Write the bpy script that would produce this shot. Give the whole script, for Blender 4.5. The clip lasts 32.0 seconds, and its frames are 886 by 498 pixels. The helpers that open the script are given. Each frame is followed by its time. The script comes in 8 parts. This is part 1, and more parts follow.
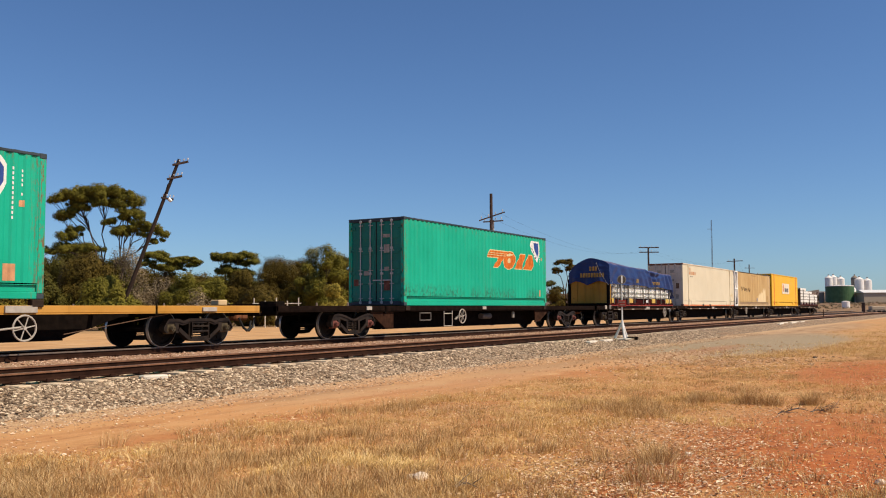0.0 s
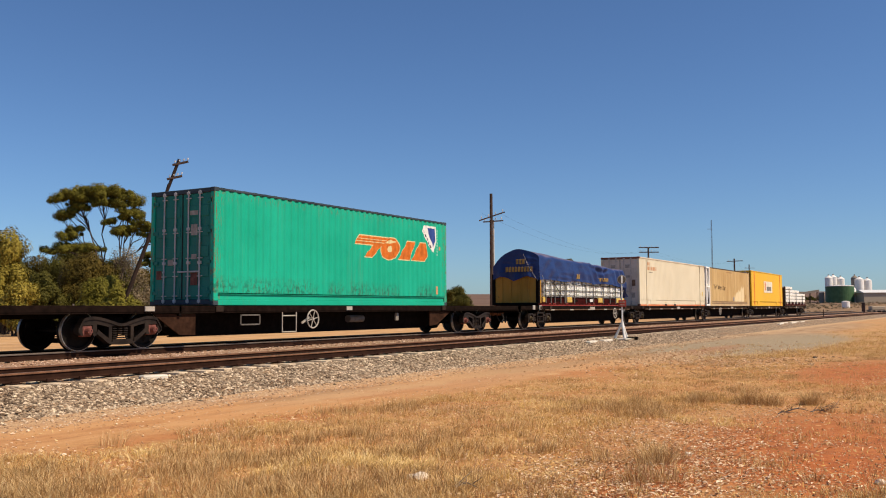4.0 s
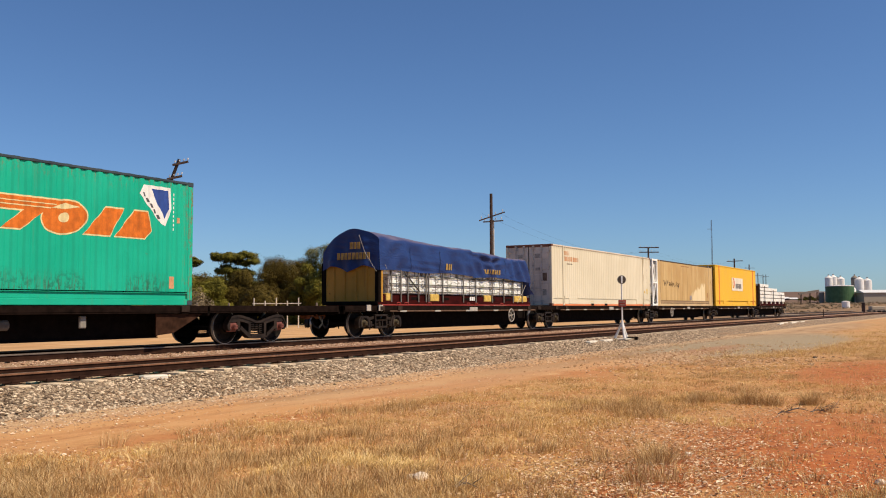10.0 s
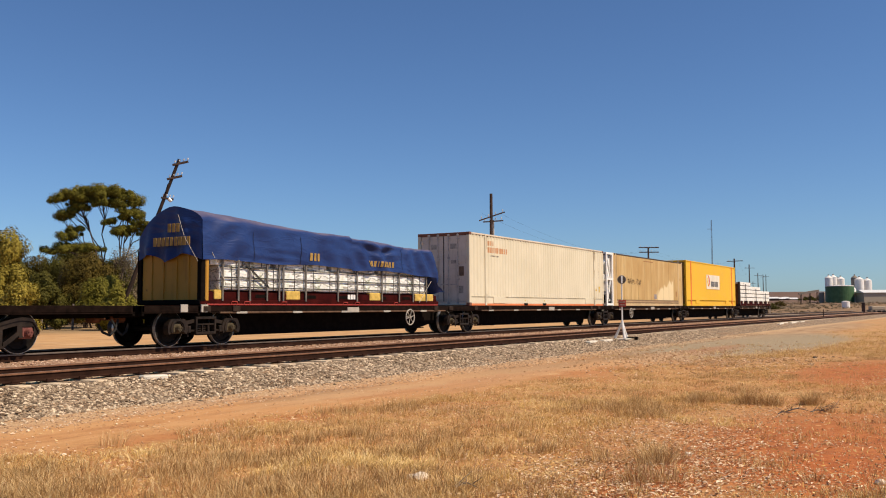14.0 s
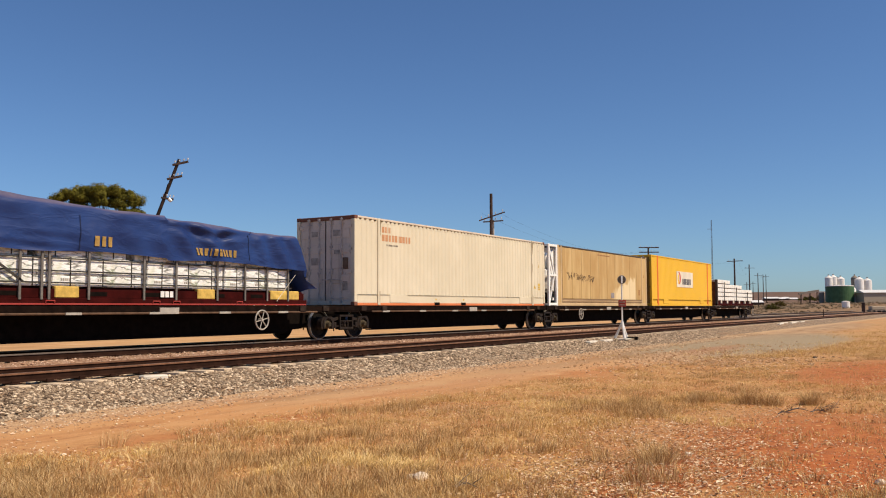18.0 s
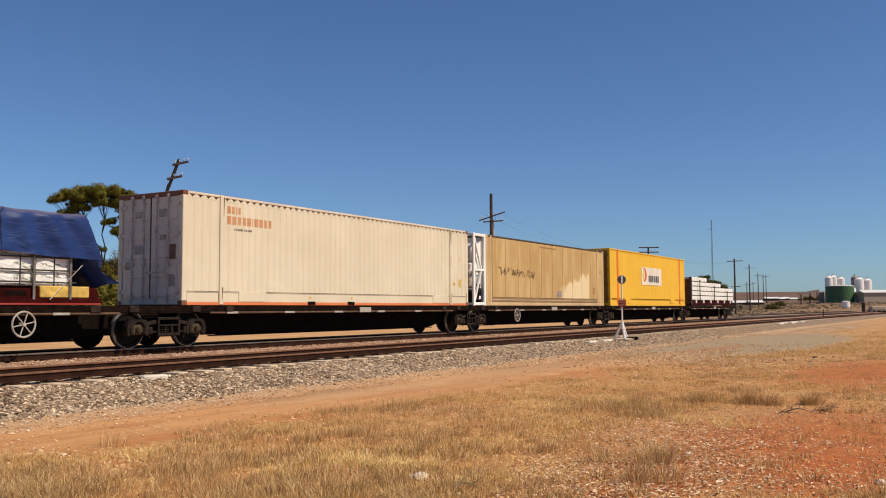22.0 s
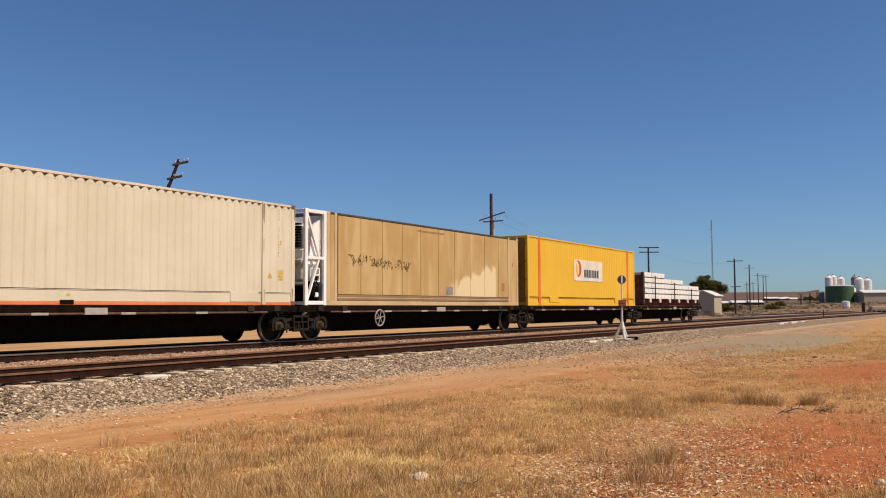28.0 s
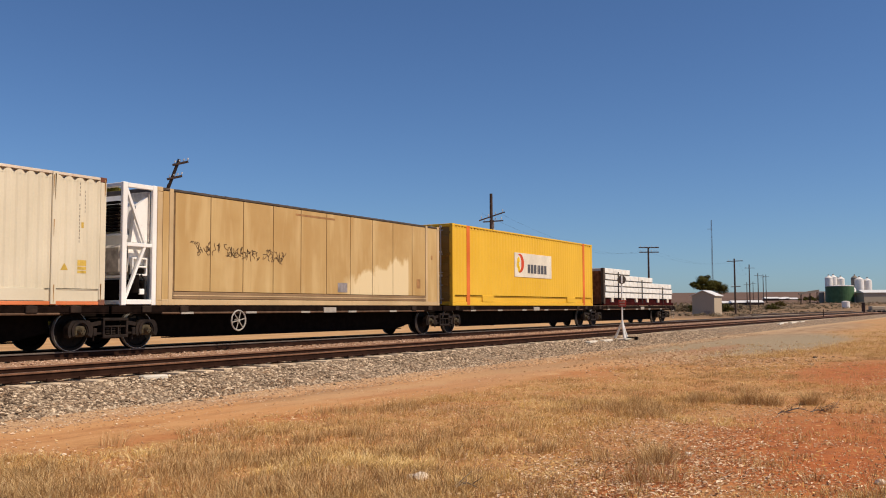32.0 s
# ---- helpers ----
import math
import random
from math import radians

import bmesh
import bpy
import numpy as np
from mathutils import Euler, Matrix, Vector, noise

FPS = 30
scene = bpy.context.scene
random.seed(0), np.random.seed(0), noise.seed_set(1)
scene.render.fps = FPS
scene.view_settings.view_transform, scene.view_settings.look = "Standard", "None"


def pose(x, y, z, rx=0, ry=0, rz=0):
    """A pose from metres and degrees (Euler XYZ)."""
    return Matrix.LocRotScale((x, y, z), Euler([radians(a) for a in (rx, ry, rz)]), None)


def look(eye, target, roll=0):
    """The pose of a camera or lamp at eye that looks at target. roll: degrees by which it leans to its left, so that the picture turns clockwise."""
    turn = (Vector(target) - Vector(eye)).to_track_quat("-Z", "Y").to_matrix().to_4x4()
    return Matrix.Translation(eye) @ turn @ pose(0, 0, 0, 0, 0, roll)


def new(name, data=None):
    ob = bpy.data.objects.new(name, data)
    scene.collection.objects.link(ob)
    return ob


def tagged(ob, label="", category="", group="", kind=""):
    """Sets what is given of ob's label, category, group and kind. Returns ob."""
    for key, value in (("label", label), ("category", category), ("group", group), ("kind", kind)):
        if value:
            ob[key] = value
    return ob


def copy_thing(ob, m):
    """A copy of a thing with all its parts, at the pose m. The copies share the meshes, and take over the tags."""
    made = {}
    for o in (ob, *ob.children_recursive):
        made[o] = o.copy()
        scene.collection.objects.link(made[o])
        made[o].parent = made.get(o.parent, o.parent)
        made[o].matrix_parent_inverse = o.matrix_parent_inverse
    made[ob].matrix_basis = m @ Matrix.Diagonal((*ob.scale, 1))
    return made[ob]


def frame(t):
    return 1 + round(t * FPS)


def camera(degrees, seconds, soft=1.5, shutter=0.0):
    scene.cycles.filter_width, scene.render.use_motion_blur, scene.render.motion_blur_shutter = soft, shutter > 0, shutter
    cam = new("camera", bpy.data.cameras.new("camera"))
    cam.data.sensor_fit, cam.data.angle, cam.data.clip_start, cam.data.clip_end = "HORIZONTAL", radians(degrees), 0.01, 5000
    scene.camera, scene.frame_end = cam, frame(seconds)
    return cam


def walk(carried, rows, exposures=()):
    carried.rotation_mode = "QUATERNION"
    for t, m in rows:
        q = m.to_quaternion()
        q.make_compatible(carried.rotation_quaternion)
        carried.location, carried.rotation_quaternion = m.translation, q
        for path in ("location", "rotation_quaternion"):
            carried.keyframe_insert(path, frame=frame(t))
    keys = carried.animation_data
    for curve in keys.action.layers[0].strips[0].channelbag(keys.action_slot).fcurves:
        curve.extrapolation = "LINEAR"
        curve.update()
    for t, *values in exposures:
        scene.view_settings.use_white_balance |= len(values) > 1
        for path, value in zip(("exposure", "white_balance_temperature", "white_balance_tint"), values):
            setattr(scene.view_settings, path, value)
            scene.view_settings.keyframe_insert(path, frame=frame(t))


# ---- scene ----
# World: the tracks run along x, the camera stands at the origin; z = 0 is the ground at its feet.
EYE = (0.0, 0.0, 1.55)
YAW, TILT, LEAN = 59.25, 3.81, -0.27     # degrees: from +y towards +x; upwards; roll
cam = camera(52.54, 32.0, soft=1.05)
AIM = (math.sin(radians(YAW)) * math.cos(radians(TILT)), math.cos(radians(YAW)) * math.cos(radians(TILT)), 1.55 + math.sin(radians(TILT)))
walk(cam, [(0.0, look(EYE, AIM, LEAN)), (32.0, look(EYE, AIM, LEAN))], [(0.0, 0.0, 6500, 10), (14.0, 0.0, 6500, 10), (20.0, -0.1, 6460, 10.4), (25.0, -0.2, 6390, 11), (32.0, -0.2, 6390, 11)])

# ---- light ----
TO_SUN = Vector((0.12, -0.63, 0.76)).normalized()
world = bpy.data.worlds.new("sky")
scene.world = world
world.use_nodes = True
wn = world.node_tree
sky = wn.nodes.new("ShaderNodeTexSky")
sky.sky_type = "NISHITA"
sky.sun_disc = False
sky.sun_elevation = math.asin(TO_SUN.z)
sky.sun_rotation = math.atan2(TO_SUN.x, TO_SUN.y)
sky.altitude = 1500
sky.air_density, sky.dust_density, sky.ozone_density = 1.0, 1.4, 0.5
deep = wn.nodes.new("ShaderNodeMix")
deep.data_type, deep.blend_type = "RGBA", "MULTIPLY"
deep.inputs[0].default_value = 1.0
deep.inputs[7].default_value = (0.54, 0.735, 0.98, 1)
wn.links.new(sky.outputs[0], deep.inputs[6])
wn.links.new(deep.outputs[2], wn.nodes["Background"].inputs[0])
wn.nodes["Background"].inputs[1].default_value = 0.107
sun_data = bpy.data.lights.new("sun", "SUN")
sun_data.energy, sun_data.angle, sun_data.color = 5.1, radians(0.55), (1.0, 0.835, 0.63)
sun = new("sun", sun_data)
sun.matrix_world = look(TO_SUN * 200, (0, 0, 0))

# ---- mesh and material helpers ----
rnd = random.Random(7)
nrg = np.random.default_rng(11)


class Shape:
    """Collects vertices and faces of one mesh."""

    def __init__(self):
        self.v, self.f = [], []

    def add(self, verts, faces):
        k = len(self.v)
        self.v.extend(verts)
        self.f.extend([tuple(i + k for i in f) for f in faces])
        return self

    def box(self, x0, x1, y0, y1, z0, z1, c=0.0):
        lo, hi = (x0, y0, z0), (x1, y1, z1)
        c = min(c, 0.49 * min(x1 - x0, y1 - y0, z1 - z0))
        if c <= 0:
            v = [(x, y, z) for x in (x0, x1) for y in (y0, y1) for z in (z0, z1)]
            return self.add(v, [(0, 1, 3, 2), (4, 6, 7, 5), (0, 4, 5, 1), (2, 3, 7, 6), (0, 2, 6, 4), (1, 5, 7, 3)])
        idx, v, f = {}, [], []
        corners = [(a, b, d) for a in (0, 1) for b in (0, 1) for d in (0, 1)]
        for s in corners:
            for ax in range(3):
                p = []
                for k in range(3):
                    e = hi[k] if s[k] else lo[k]
                    p.append(e if k == ax else (e - c if s[k] else e + c))
                idx[s, ax] = len(v)
                v.append(tuple(p))
        ring = [(0, 0), (0, 1), (1, 1), (1, 0)]
        for ax in range(3):
            for e in (0, 1):
                q = []
                for a, b in ring:
                    s = [a, b]
                    s.insert(ax, e)
                    q.append(idx[tuple(s), ax])
                f.append(tuple(q))
        for d in range(3):
            a, b = [k for k in range(3) if k != d]
            for sa, sb in ring:
                s = [0, 0, 0]
                s[a], s[b] = sa, sb
                t = list(s)
                t[d] = 1
                s, t = tuple(s), tuple(t)
                f.append((idx[s, a], idx[t, a], idx[t, b], idx[s, b]))
        for s in corners:
            f.append((idx[s, 0], idx[s, 1], idx[s, 2]))
        return self.add(v, f)

    def cyl(self, p, q, r, r2=None, n=10, cap=True):
        p, q = Vector(p), Vector(q)
        r2 = r if r2 is None else r2
        w = (q - p).normalized()
        a = w.orthogonal().normalized()
        b = w.cross(a)
        v = []
        for o, rad in ((p, r), (q, r2)):
            for i in range(n):
                t = 2 * math.pi * i / n
                v.append(tuple(o + (a * math.cos(t) + b * math.sin(t)) * rad))
        f = [(i, (i + 1) % n, n + (i + 1) % n, n + i) for i in range(n)]
        if cap:
            f += [tuple(range(n))[::-1], tuple(range(n, 2 * n))]
        return self.add(v, f)

    def tube(self, pts, radii, n=8):
        for i in range(len(pts) - 1):
            self.cyl(pts[i], pts[i + 1], radii[i], radii[i + 1], n)
        return self

    def prism(self, poly, axis, a, b):
        """A polygon in the two other axes, pushed along one axis from a to b."""
        n = len(poly)
        v = []
        for e in (a, b):
            for p in poly:
                s = [p[0], p[1]]
                s.insert(axis, e)
                v.append(tuple(s))
        f = [(i, (i + 1) % n, n + (i + 1) % n, n + i) for i in range(n)]
        f += [tuple(range(n))[::-1], tuple(range(n, 2 * n))]
        return self.add(v, f)

    def lathe(self, prof, axis_y, n=28, cx=0.0, cz=0.0):
        """Profile of (radius, y) turned round a line parallel to y."""
        v, f, m = [], [], len(prof)
        for i in range(n):
            t = 2 * math.pi * i / n
            for r, y in prof:
                v.append((cx + r * math.cos(t), axis_y + y, cz + r * math.sin(t)))
        for i in range(n):
            for k in range(m - 1):
                a, b = i * m + k, ((i + 1) % n) * m + k
                f.append((a, a + 1, b + 1, b))
        return self.add(v, f)

    def ring(self, c, r, thick, n=20, m=6):
        """A hoop in the xz plane round c."""
        v, f = [], []
        for i in range(n):
            t = 2 * math.pi * i / n
            for k in range(m):
                e = 2 * math.pi * k / m
                rr = r + thick * math.cos(e)
                v.append((c[0] + rr * math.cos(t), c[1] + thick * math.sin(e), c[2] + rr * math.sin(t)))
        for i in range(n):
            for k in range(m):
                f.append((i * m + k, i * m + (k + 1) % m, ((i + 1) % n) * m + (k + 1) % m, ((i + 1) % n) * m + k))
        return self.add(v, f)

    def mesh(self, name, mat, smooth=False):
        me = bpy.data.meshes.new(name)
        me.from_pydata(self.v, [], self.f)
        if len(self.f) < 20000:
            bm = bmesh.new()
            bm.from_mesh(me)
            bmesh.ops.recalc_face_normals(bm, faces=bm.faces)
            bm.to_mesh(me)
            bm.free()
        me.materials.append(mat)
        if smooth:
            me.shade_smooth()
        return me


def part(name, shape, mat, parent, label="", at=None, smooth=False, kind=""):
    data = shape.mesh(name, mat, smooth) if isinstance(shape, Shape) else shape
    ob = new(name, data)
    ob.parent = parent
    if at is not None:
        ob.location = at
    if label:
        tagged(ob, label)
    if kind:
        tagged(ob, kind=kind)
    return ob


def thing(name, at, label, category, group="", kind=""):
    ob = new(name)
    ob.empty_display_size = 0.3
    ob.location = at
    return tagged(ob, label, category, group, kind)


class Nodes:
    """Short hand for a material's nodes."""

    def __init__(self, name, rough=0.7, metal=0.0):
        self.mat = bpy.data.materials.new(name)
        self.mat.use_nodes = True
        self.t = self.mat.node_tree
        self.b = self.t.nodes["Principled BSDF"]
        self.b.inputs["Roughness"].default_value = rough
        self.b.inputs["Metallic"].default_value = metal
        self.b.inputs["Specular IOR Level"].default_value = 0.25
        self.co = None

    def node(self, kind, **inputs):
        n = self.t.nodes.new(kind)
        for k, v in inputs.items():
            self.put(n, k.replace("_", " "), v)
        return n

    def put(self, n, k, v):
        s = n.inputs[int(k[1:])] if k[0] == "i" and k[1:].isdigit() else n.inputs[k]
        if isinstance(v, bpy.types.NodeSocket):
            self.t.links.new(v, s)
        else:
            s.default_value = v

    def coords(self, world=False, scale=(1, 1, 1)):
        if world:
            o = self.t.nodes.new("ShaderNodeNewGeometry").outputs["Position"]
        else:
            o = self.t.nodes.new("ShaderNodeTexCoord").outputs["Object"]
        m = self.node("ShaderNodeMapping", Vector=o)
        m.inputs["Scale"].default_value = scale
        return m.outputs[0]

    def noise(self, co, scale, detail=4.0, rough=0.55, distort=0.0):
        n = self.node("ShaderNodeTexNoise", Vector=co, Scale=scale, Detail=detail, Roughness=rough, Distortion=distort)
        return n.outputs[0]

    def ramp(self, fac, *stops):
        n = self.node("ShaderNodeValToRGB", Fac=fac)
        e = n.color_ramp.elements
        while len(e) < len(stops):
            e.new(0.5)
        for s, (p, c) in zip(e, stops):
            s.position = p
            s.color = (*c, 1) if isinstance(c, tuple) else (c, c, c, 1)
        return n.outputs[0]

    def mix(self, fac, a, b, blend="MIX"):
        n = self.t.nodes.new("ShaderNodeMix")
        n.data_type, n.blend_type = "RGBA", blend
        for s, v in ((n.inputs[0], fac), (n.inputs[6], a), (n.inputs[7], b)):
            if isinstance(v, bpy.types.NodeSocket):
                self.t.links.new(v, s)
            elif isinstance(v, tuple):
                s.default_value = (*v, 1)
            else:
                s.default_value = v
        return n.outputs[2]

    def math(self, op, a, b=0.0, c=0.0):
        n = self.t.nodes.new("ShaderNodeMath")
        n.operation = op
        for s, v in zip(n.inputs, (a, b, c)):
            if isinstance(v, bpy.types.NodeSocket):
                self.t.links.new(v, s)
            else:
                s.default_value = v
        return n.outputs[0]

    def bump(self, height, strength=0.3, dist=0.02):
        n = self.node("ShaderNodeBump", Height=height, Strength=strength, Distance=dist)
        self.t.links.new(n.outputs[0], self.b.inputs["Normal"])

    def color(self, c):
        self.put(self.b, "Base Color", c if isinstance(c, bpy.types.NodeSocket) else (*c, 1))
        return self

    def rough(self, r):
        self.put(self.b, "Roughness", r)
        return self

    def random(self):
        return self.t.nodes.new("ShaderNodeObjectInfo").outputs["Random"]

    def island(self):
        return self.t.nodes.new("ShaderNodeNewGeometry").outputs["Random Per Island"]


def painted(name, base, dirt=(0.16, 0.07, 0.03), wear=0.5, fade=None, rough=0.55, streak=True, box=None, scrape=None):
    """Sun-faded paint on steel: blotches, vertical streaks and specks of rust.
    box: length and height of the container that wears it; its corner posts and rails rust, its foot is scraped."""
    n = Nodes(name, rough)
    co = n.coords()
    big = n.noise(co, 0.7, 5)
    fade = fade or tuple(min(1, c * 1.25 + 0.03) for c in base)
    col = n.mix(n.ramp(big, (0.35, 0.0), (0.7, 1.0)), base, fade)
    fine = n.noise(co, 22, 3)
    col = n.mix(n.ramp(fine, (0.4, 0.0), (0.75, 0.1)), col, tuple(c * 0.62 for c in base))
    if streak:
        s = n.noise(n.coords(scale=(5.5, 5.5, 0.45)), 1.0, 4, 0.6)
        col = n.mix(n.ramp(s, (0.58, 0.0), (0.74, 0.35 * wear)), col, dirt)
    spots = n.noise(co, 5.0, 6, 0.7)
    col = n.mix(n.ramp(spots, (0.68 - 0.05 * wear, 0.0), (0.74, min(1, wear))), col, dirt)
    if box:
        sep = n.node("ShaderNodeSeparateXYZ", Vector=co)
        x, z = sep.outputs[0], sep.outputs[2]
        edge = n.math("MINIMUM", x, n.math("SUBTRACT", box[0], x))
        near_post = n.ramp(edge, (0.10, 1.0), (0.42, 0.0))
        near_top = n.ramp(n.math("SUBTRACT", box[1], z), (0.10, 0.75), (0.45, 0.0))
        flake = n.noise(n.coords(scale=(16, 16, 5)), 1.0, 6, 0.7)
        run_ = n.noise(n.coords(scale=(26, 26, 1.3)), 1.0, 3, 0.6)
        rust = n.mix(n.noise(co, 30, 3), (0.10, 0.035, 0.014), (0.30, 0.13, 0.05))
        at_post = n.math("MULTIPLY", near_post, n.ramp(n.math("MULTIPLY_ADD", flake, 0.6, n.math("MULTIPLY", run_, 0.4)), (0.515, 0.0), (0.57, 0.9)))
        col = n.mix(at_post, col, rust)
        col = n.mix(n.math("MULTIPLY", near_top, n.ramp(flake, (0.54, 0.0), (0.62, 0.7))), col, rust)
        # knocks along the foot, in clusters where forks and straps have scraped
        foot = n.math("MULTIPLY", n.ramp(n.math("MULTIPLY", z, 0.5), (0.165, 0.0), (0.18, 1.0), (0.27, 0.9), (0.42, 0.0)), n.ramp(n.noise(n.coords(scale=(0.8, 0.8, 0.3)), 1.0, 3, 0.6), (0.40, 0.0), (0.54, 1.0)))
        cut = n.noise(n.coords(scale=(30, 30, 3.2)), 1.0, 5, 0.68)
        col = n.mix(n.math("MULTIPLY", foot, n.ramp(cut, (0.52, 0.0), (0.59, 0.8))), col, scrape or rust)
        blot = n.noise(n.coords(scale=(7.5, 7.5, 6.5)), 1.0, 6, 0.72)
        col = n.mix(n.math("MULTIPLY", foot, n.ramp(blot, (0.505, 0.0), (0.565, 0.75))), col, tuple(c * 0.3 + 0.012 for c in base))
        bruise = n.noise(n.coords(scale=(1.6, 1.6, 1.1)), 1.3, 5, 0.7)
        col = n.mix(n.ramp(bruise, (0.62, 0.0), (0.74, 0.35)), col, tuple(c * 0.55 for c in base))
    n.color(col)
    n.rough(n.ramp(big, (0.3, rough - 0.1), (0.8, min(1, rough + 0.2))))
    n.bump(n.noise(co, 3.0, 3), 0.12, 0.02)
    return n.mat


def plain(name, base, rough=0.7, metal=0.0, var=0.35, scale=6.0, bump=0.2, spec=0.25):
    n = Nodes(name, rough, metal)
    n.b.inputs["Specular IOR Level"].default_value = spec
    co = n.coords()
    a = n.noise(co, scale, 5)
    b = n.noise(co, scale * 9, 3)
    col = n.mix(n.ramp(a, (0.3, 0.0), (0.75, 1.0)), tuple(c * (1 - var) for c in base), tuple(min(1, c * (1 + var)) for c in base))
    col = n.mix(n.ramp(b, (0.45, 0.0), (0.8, 0.4)), col, tuple(c * 0.55 for c in base))
    n.color(col)
    n.bump(b, bump, 0.01)
    return n.mat


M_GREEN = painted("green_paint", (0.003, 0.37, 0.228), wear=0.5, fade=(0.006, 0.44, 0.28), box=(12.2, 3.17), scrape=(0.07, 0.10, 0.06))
# doors: the wall green with their end's shade darkened into the base colour, more worn
M_GREEN_DOOR_SHADED = painted("green_door_paint_shaded", (0.006, 0.16, 0.115), wear=0.8, fade=(0.012, 0.23, 0.17), rough=0.4)
M_NAVY = painted("dark_top_rail_paint", (0.02, 0.035, 0.045), dirt=(0.1, 0.05, 0.03), wear=0.7)
M_CREAM = painted("cream_paint", (0.66, 0.59, 0.43), dirt=(0.42, 0.31, 0.17), wear=0.45, fade=(0.73, 0.66, 0.50))
M_GREYDOOR = painted("grey_door_steel", (0.60, 0.525, 0.43), dirt=(0.13, 0.09, 0.06), wear=1.1, fade=(0.76, 0.68, 0.57), rough=0.5)
M_ORANGE = painted("orange_rail_paint", (0.62, 0.18, 0.06), wear=0.5)
M_TOPRAIL = painted("faded_top_rail", (0.62, 0.52, 0.40), dirt=(0.40, 0.16, 0.07), wear=0.9)
def tan_material():
    """Sun-bleached tan sheets, streaked, with a paler repaint over the low right-hand panels."""
    n = Nodes("tan_panel_paint", 0.6)
    co = n.coords()
    big = n.noise(co, 0.6, 5)
    col = n.mix(n.ramp(big, (0.35, 0.0), (0.7, 1.0)), (0.47, 0.30, 0.115), (0.56, 0.39, 0.17))
    st = n.noise(n.coords(scale=(1.5, 1.5, 0.28)), 1.0, 4, 0.55)
    col = n.mix(n.ramp(st, (0.42, 0.0), (0.75, 0.55)), col, (0.42, 0.25, 0.085))
    col = n.mix(n.ramp(n.noise(n.coords(scale=(2.2, 2.2, 0.35)), 1.0, 3), (0.48, 0.0), (0.72, 0.5)), col, (0.70, 0.53, 0.27))
    sep = n.node("ShaderNodeSeparateXYZ", Vector=co)
    x, z = sep.outputs[0], sep.outputs[2]
    edge = n.math("MULTIPLY_ADD", n.noise(n.coords(scale=(1, 1, 0.6)), 2.2, 5, 0.6), 1.3, -0.65)
    top = n.math("ADD", n.math("SUBTRACT", z, n.math("MULTIPLY", n.math("SUBTRACT", x, 10.4), 0.22)), edge)
    low = n.ramp(n.math("MULTIPLY", top, 0.4), (0.43, 1.0), (0.52, 0.0))
    side = n.math("MULTIPLY", n.ramp(n.math("MULTIPLY", n.math("ADD", x, n.math("MULTIPLY", edge, 0.8)), 0.05), (0.425, 0.0), (0.47, 1.0)), n.ramp(n.math("MULTIPLY", x, 0.05), (0.6225, 1.0), (0.6235, 0.0)))
    col = n.mix(n.math("MULTIPLY", n.math("MULTIPLY", low, side), 0.9), col, (0.76, 0.62, 0.37))
    col = n.mix(n.ramp(n.noise(n.coords(scale=(9, 9, 0.7)), 1.0, 4, 0.7), (0.62, 0.0), (0.74, 0.35)), col, (0.36, 0.22, 0.09))
    n.color(col)
    n.bump(n.noise(co, 2.5, 3), 0.1, 0.02)
    return n.mat


M_TAN = tan_material()
M_KICK = painted("brown_kick_rail", (0.23, 0.145, 0.07), dirt=(0.09, 0.05, 0.03), wear=0.9)
M_TAN_FRAME = painted("tan_frame_paint", (0.50, 0.36, 0.19), dirt=(0.25, 0.15, 0.08), wear=0.6)
M_SEAM = plain("dark_seam", (0.085, 0.065, 0.05))
M_JOINT = plain("brown_joint_sealant", (0.20, 0.125, 0.06))
M_YELLOW = painted("yellow_paint", (0.74, 0.43, 0.026), dirt=(0.46, 0.25, 0.03), wear=0.4, fade=(0.80, 0.485, 0.045))
M_OCHRE = painted("ochre_paint", (0.22, 0.125, 0.02), wear=0.7)
M_STRIPE = painted("orange_post_paint", (0.62, 0.13, 0.012), dirt=(0.25, 0.1, 0.03), wear=0.7)
M_WHITE = painted("white_frame_paint", (0.78, 0.77, 0.73), dirt=(0.4, 0.35, 0.3), wear=0.35)
M_BLACK = plain("wagon_black", (0.0085, 0.006, 0.0048), rough=1.0, var=0.5, spec=0.06)
M_SILL = plain("wagon_brown_sill", (0.012, 0.0068, 0.005), rough=1.0, var=0.6, spec=0.06)
M_PIPE = plain("dusty_brake_pipe", (0.13, 0.075, 0.045), rough=0.8, var=0.4)
M_SILL_YELLOW = painted("yellow_sill_paint", (0.44, 0.215, 0.028), dirt=(0.15, 0.08, 0.04), wear=0.7)
M_BOGIE = plain("bogie_iron", (0.026, 0.018, 0.013), rough=0.5, var=0.6, scale=4, spec=0.18)
M_WEB = plain("dusty_brown_web", (0.042, 0.02, 0.012), rough=0.9, var=0.5, spec=0.05)
M_WHEEL = plain("wheel_steel", (0.010, 0.008, 0.0065), rough=0.6, spec=0.12)
M_TREAD = plain("bright_tread", (0.46, 0.44, 0.41), rough=0.34, metal=0.6, var=0.2)
M_HUB = plain("axle_cap_paint", (0.085, 0.065, 0.036), rough=0.7, var=0.5)
M_CLAMP = plain("clamp_iron", (0.030, 0.018, 0.012), rough=0.9, var=0.5)
M_REDCAP = plain("red_axle_cap", (0.20, 0.07, 0.055), rough=0.7, var=0.5)
M_PLATE = plain("pale_plate", (0.43, 0.39, 0.335), rough=0.6, var=0.2)
M_ROD = plain("galvanised_rod", (0.52, 0.51, 0.48), rough=0.5, var=0.2)
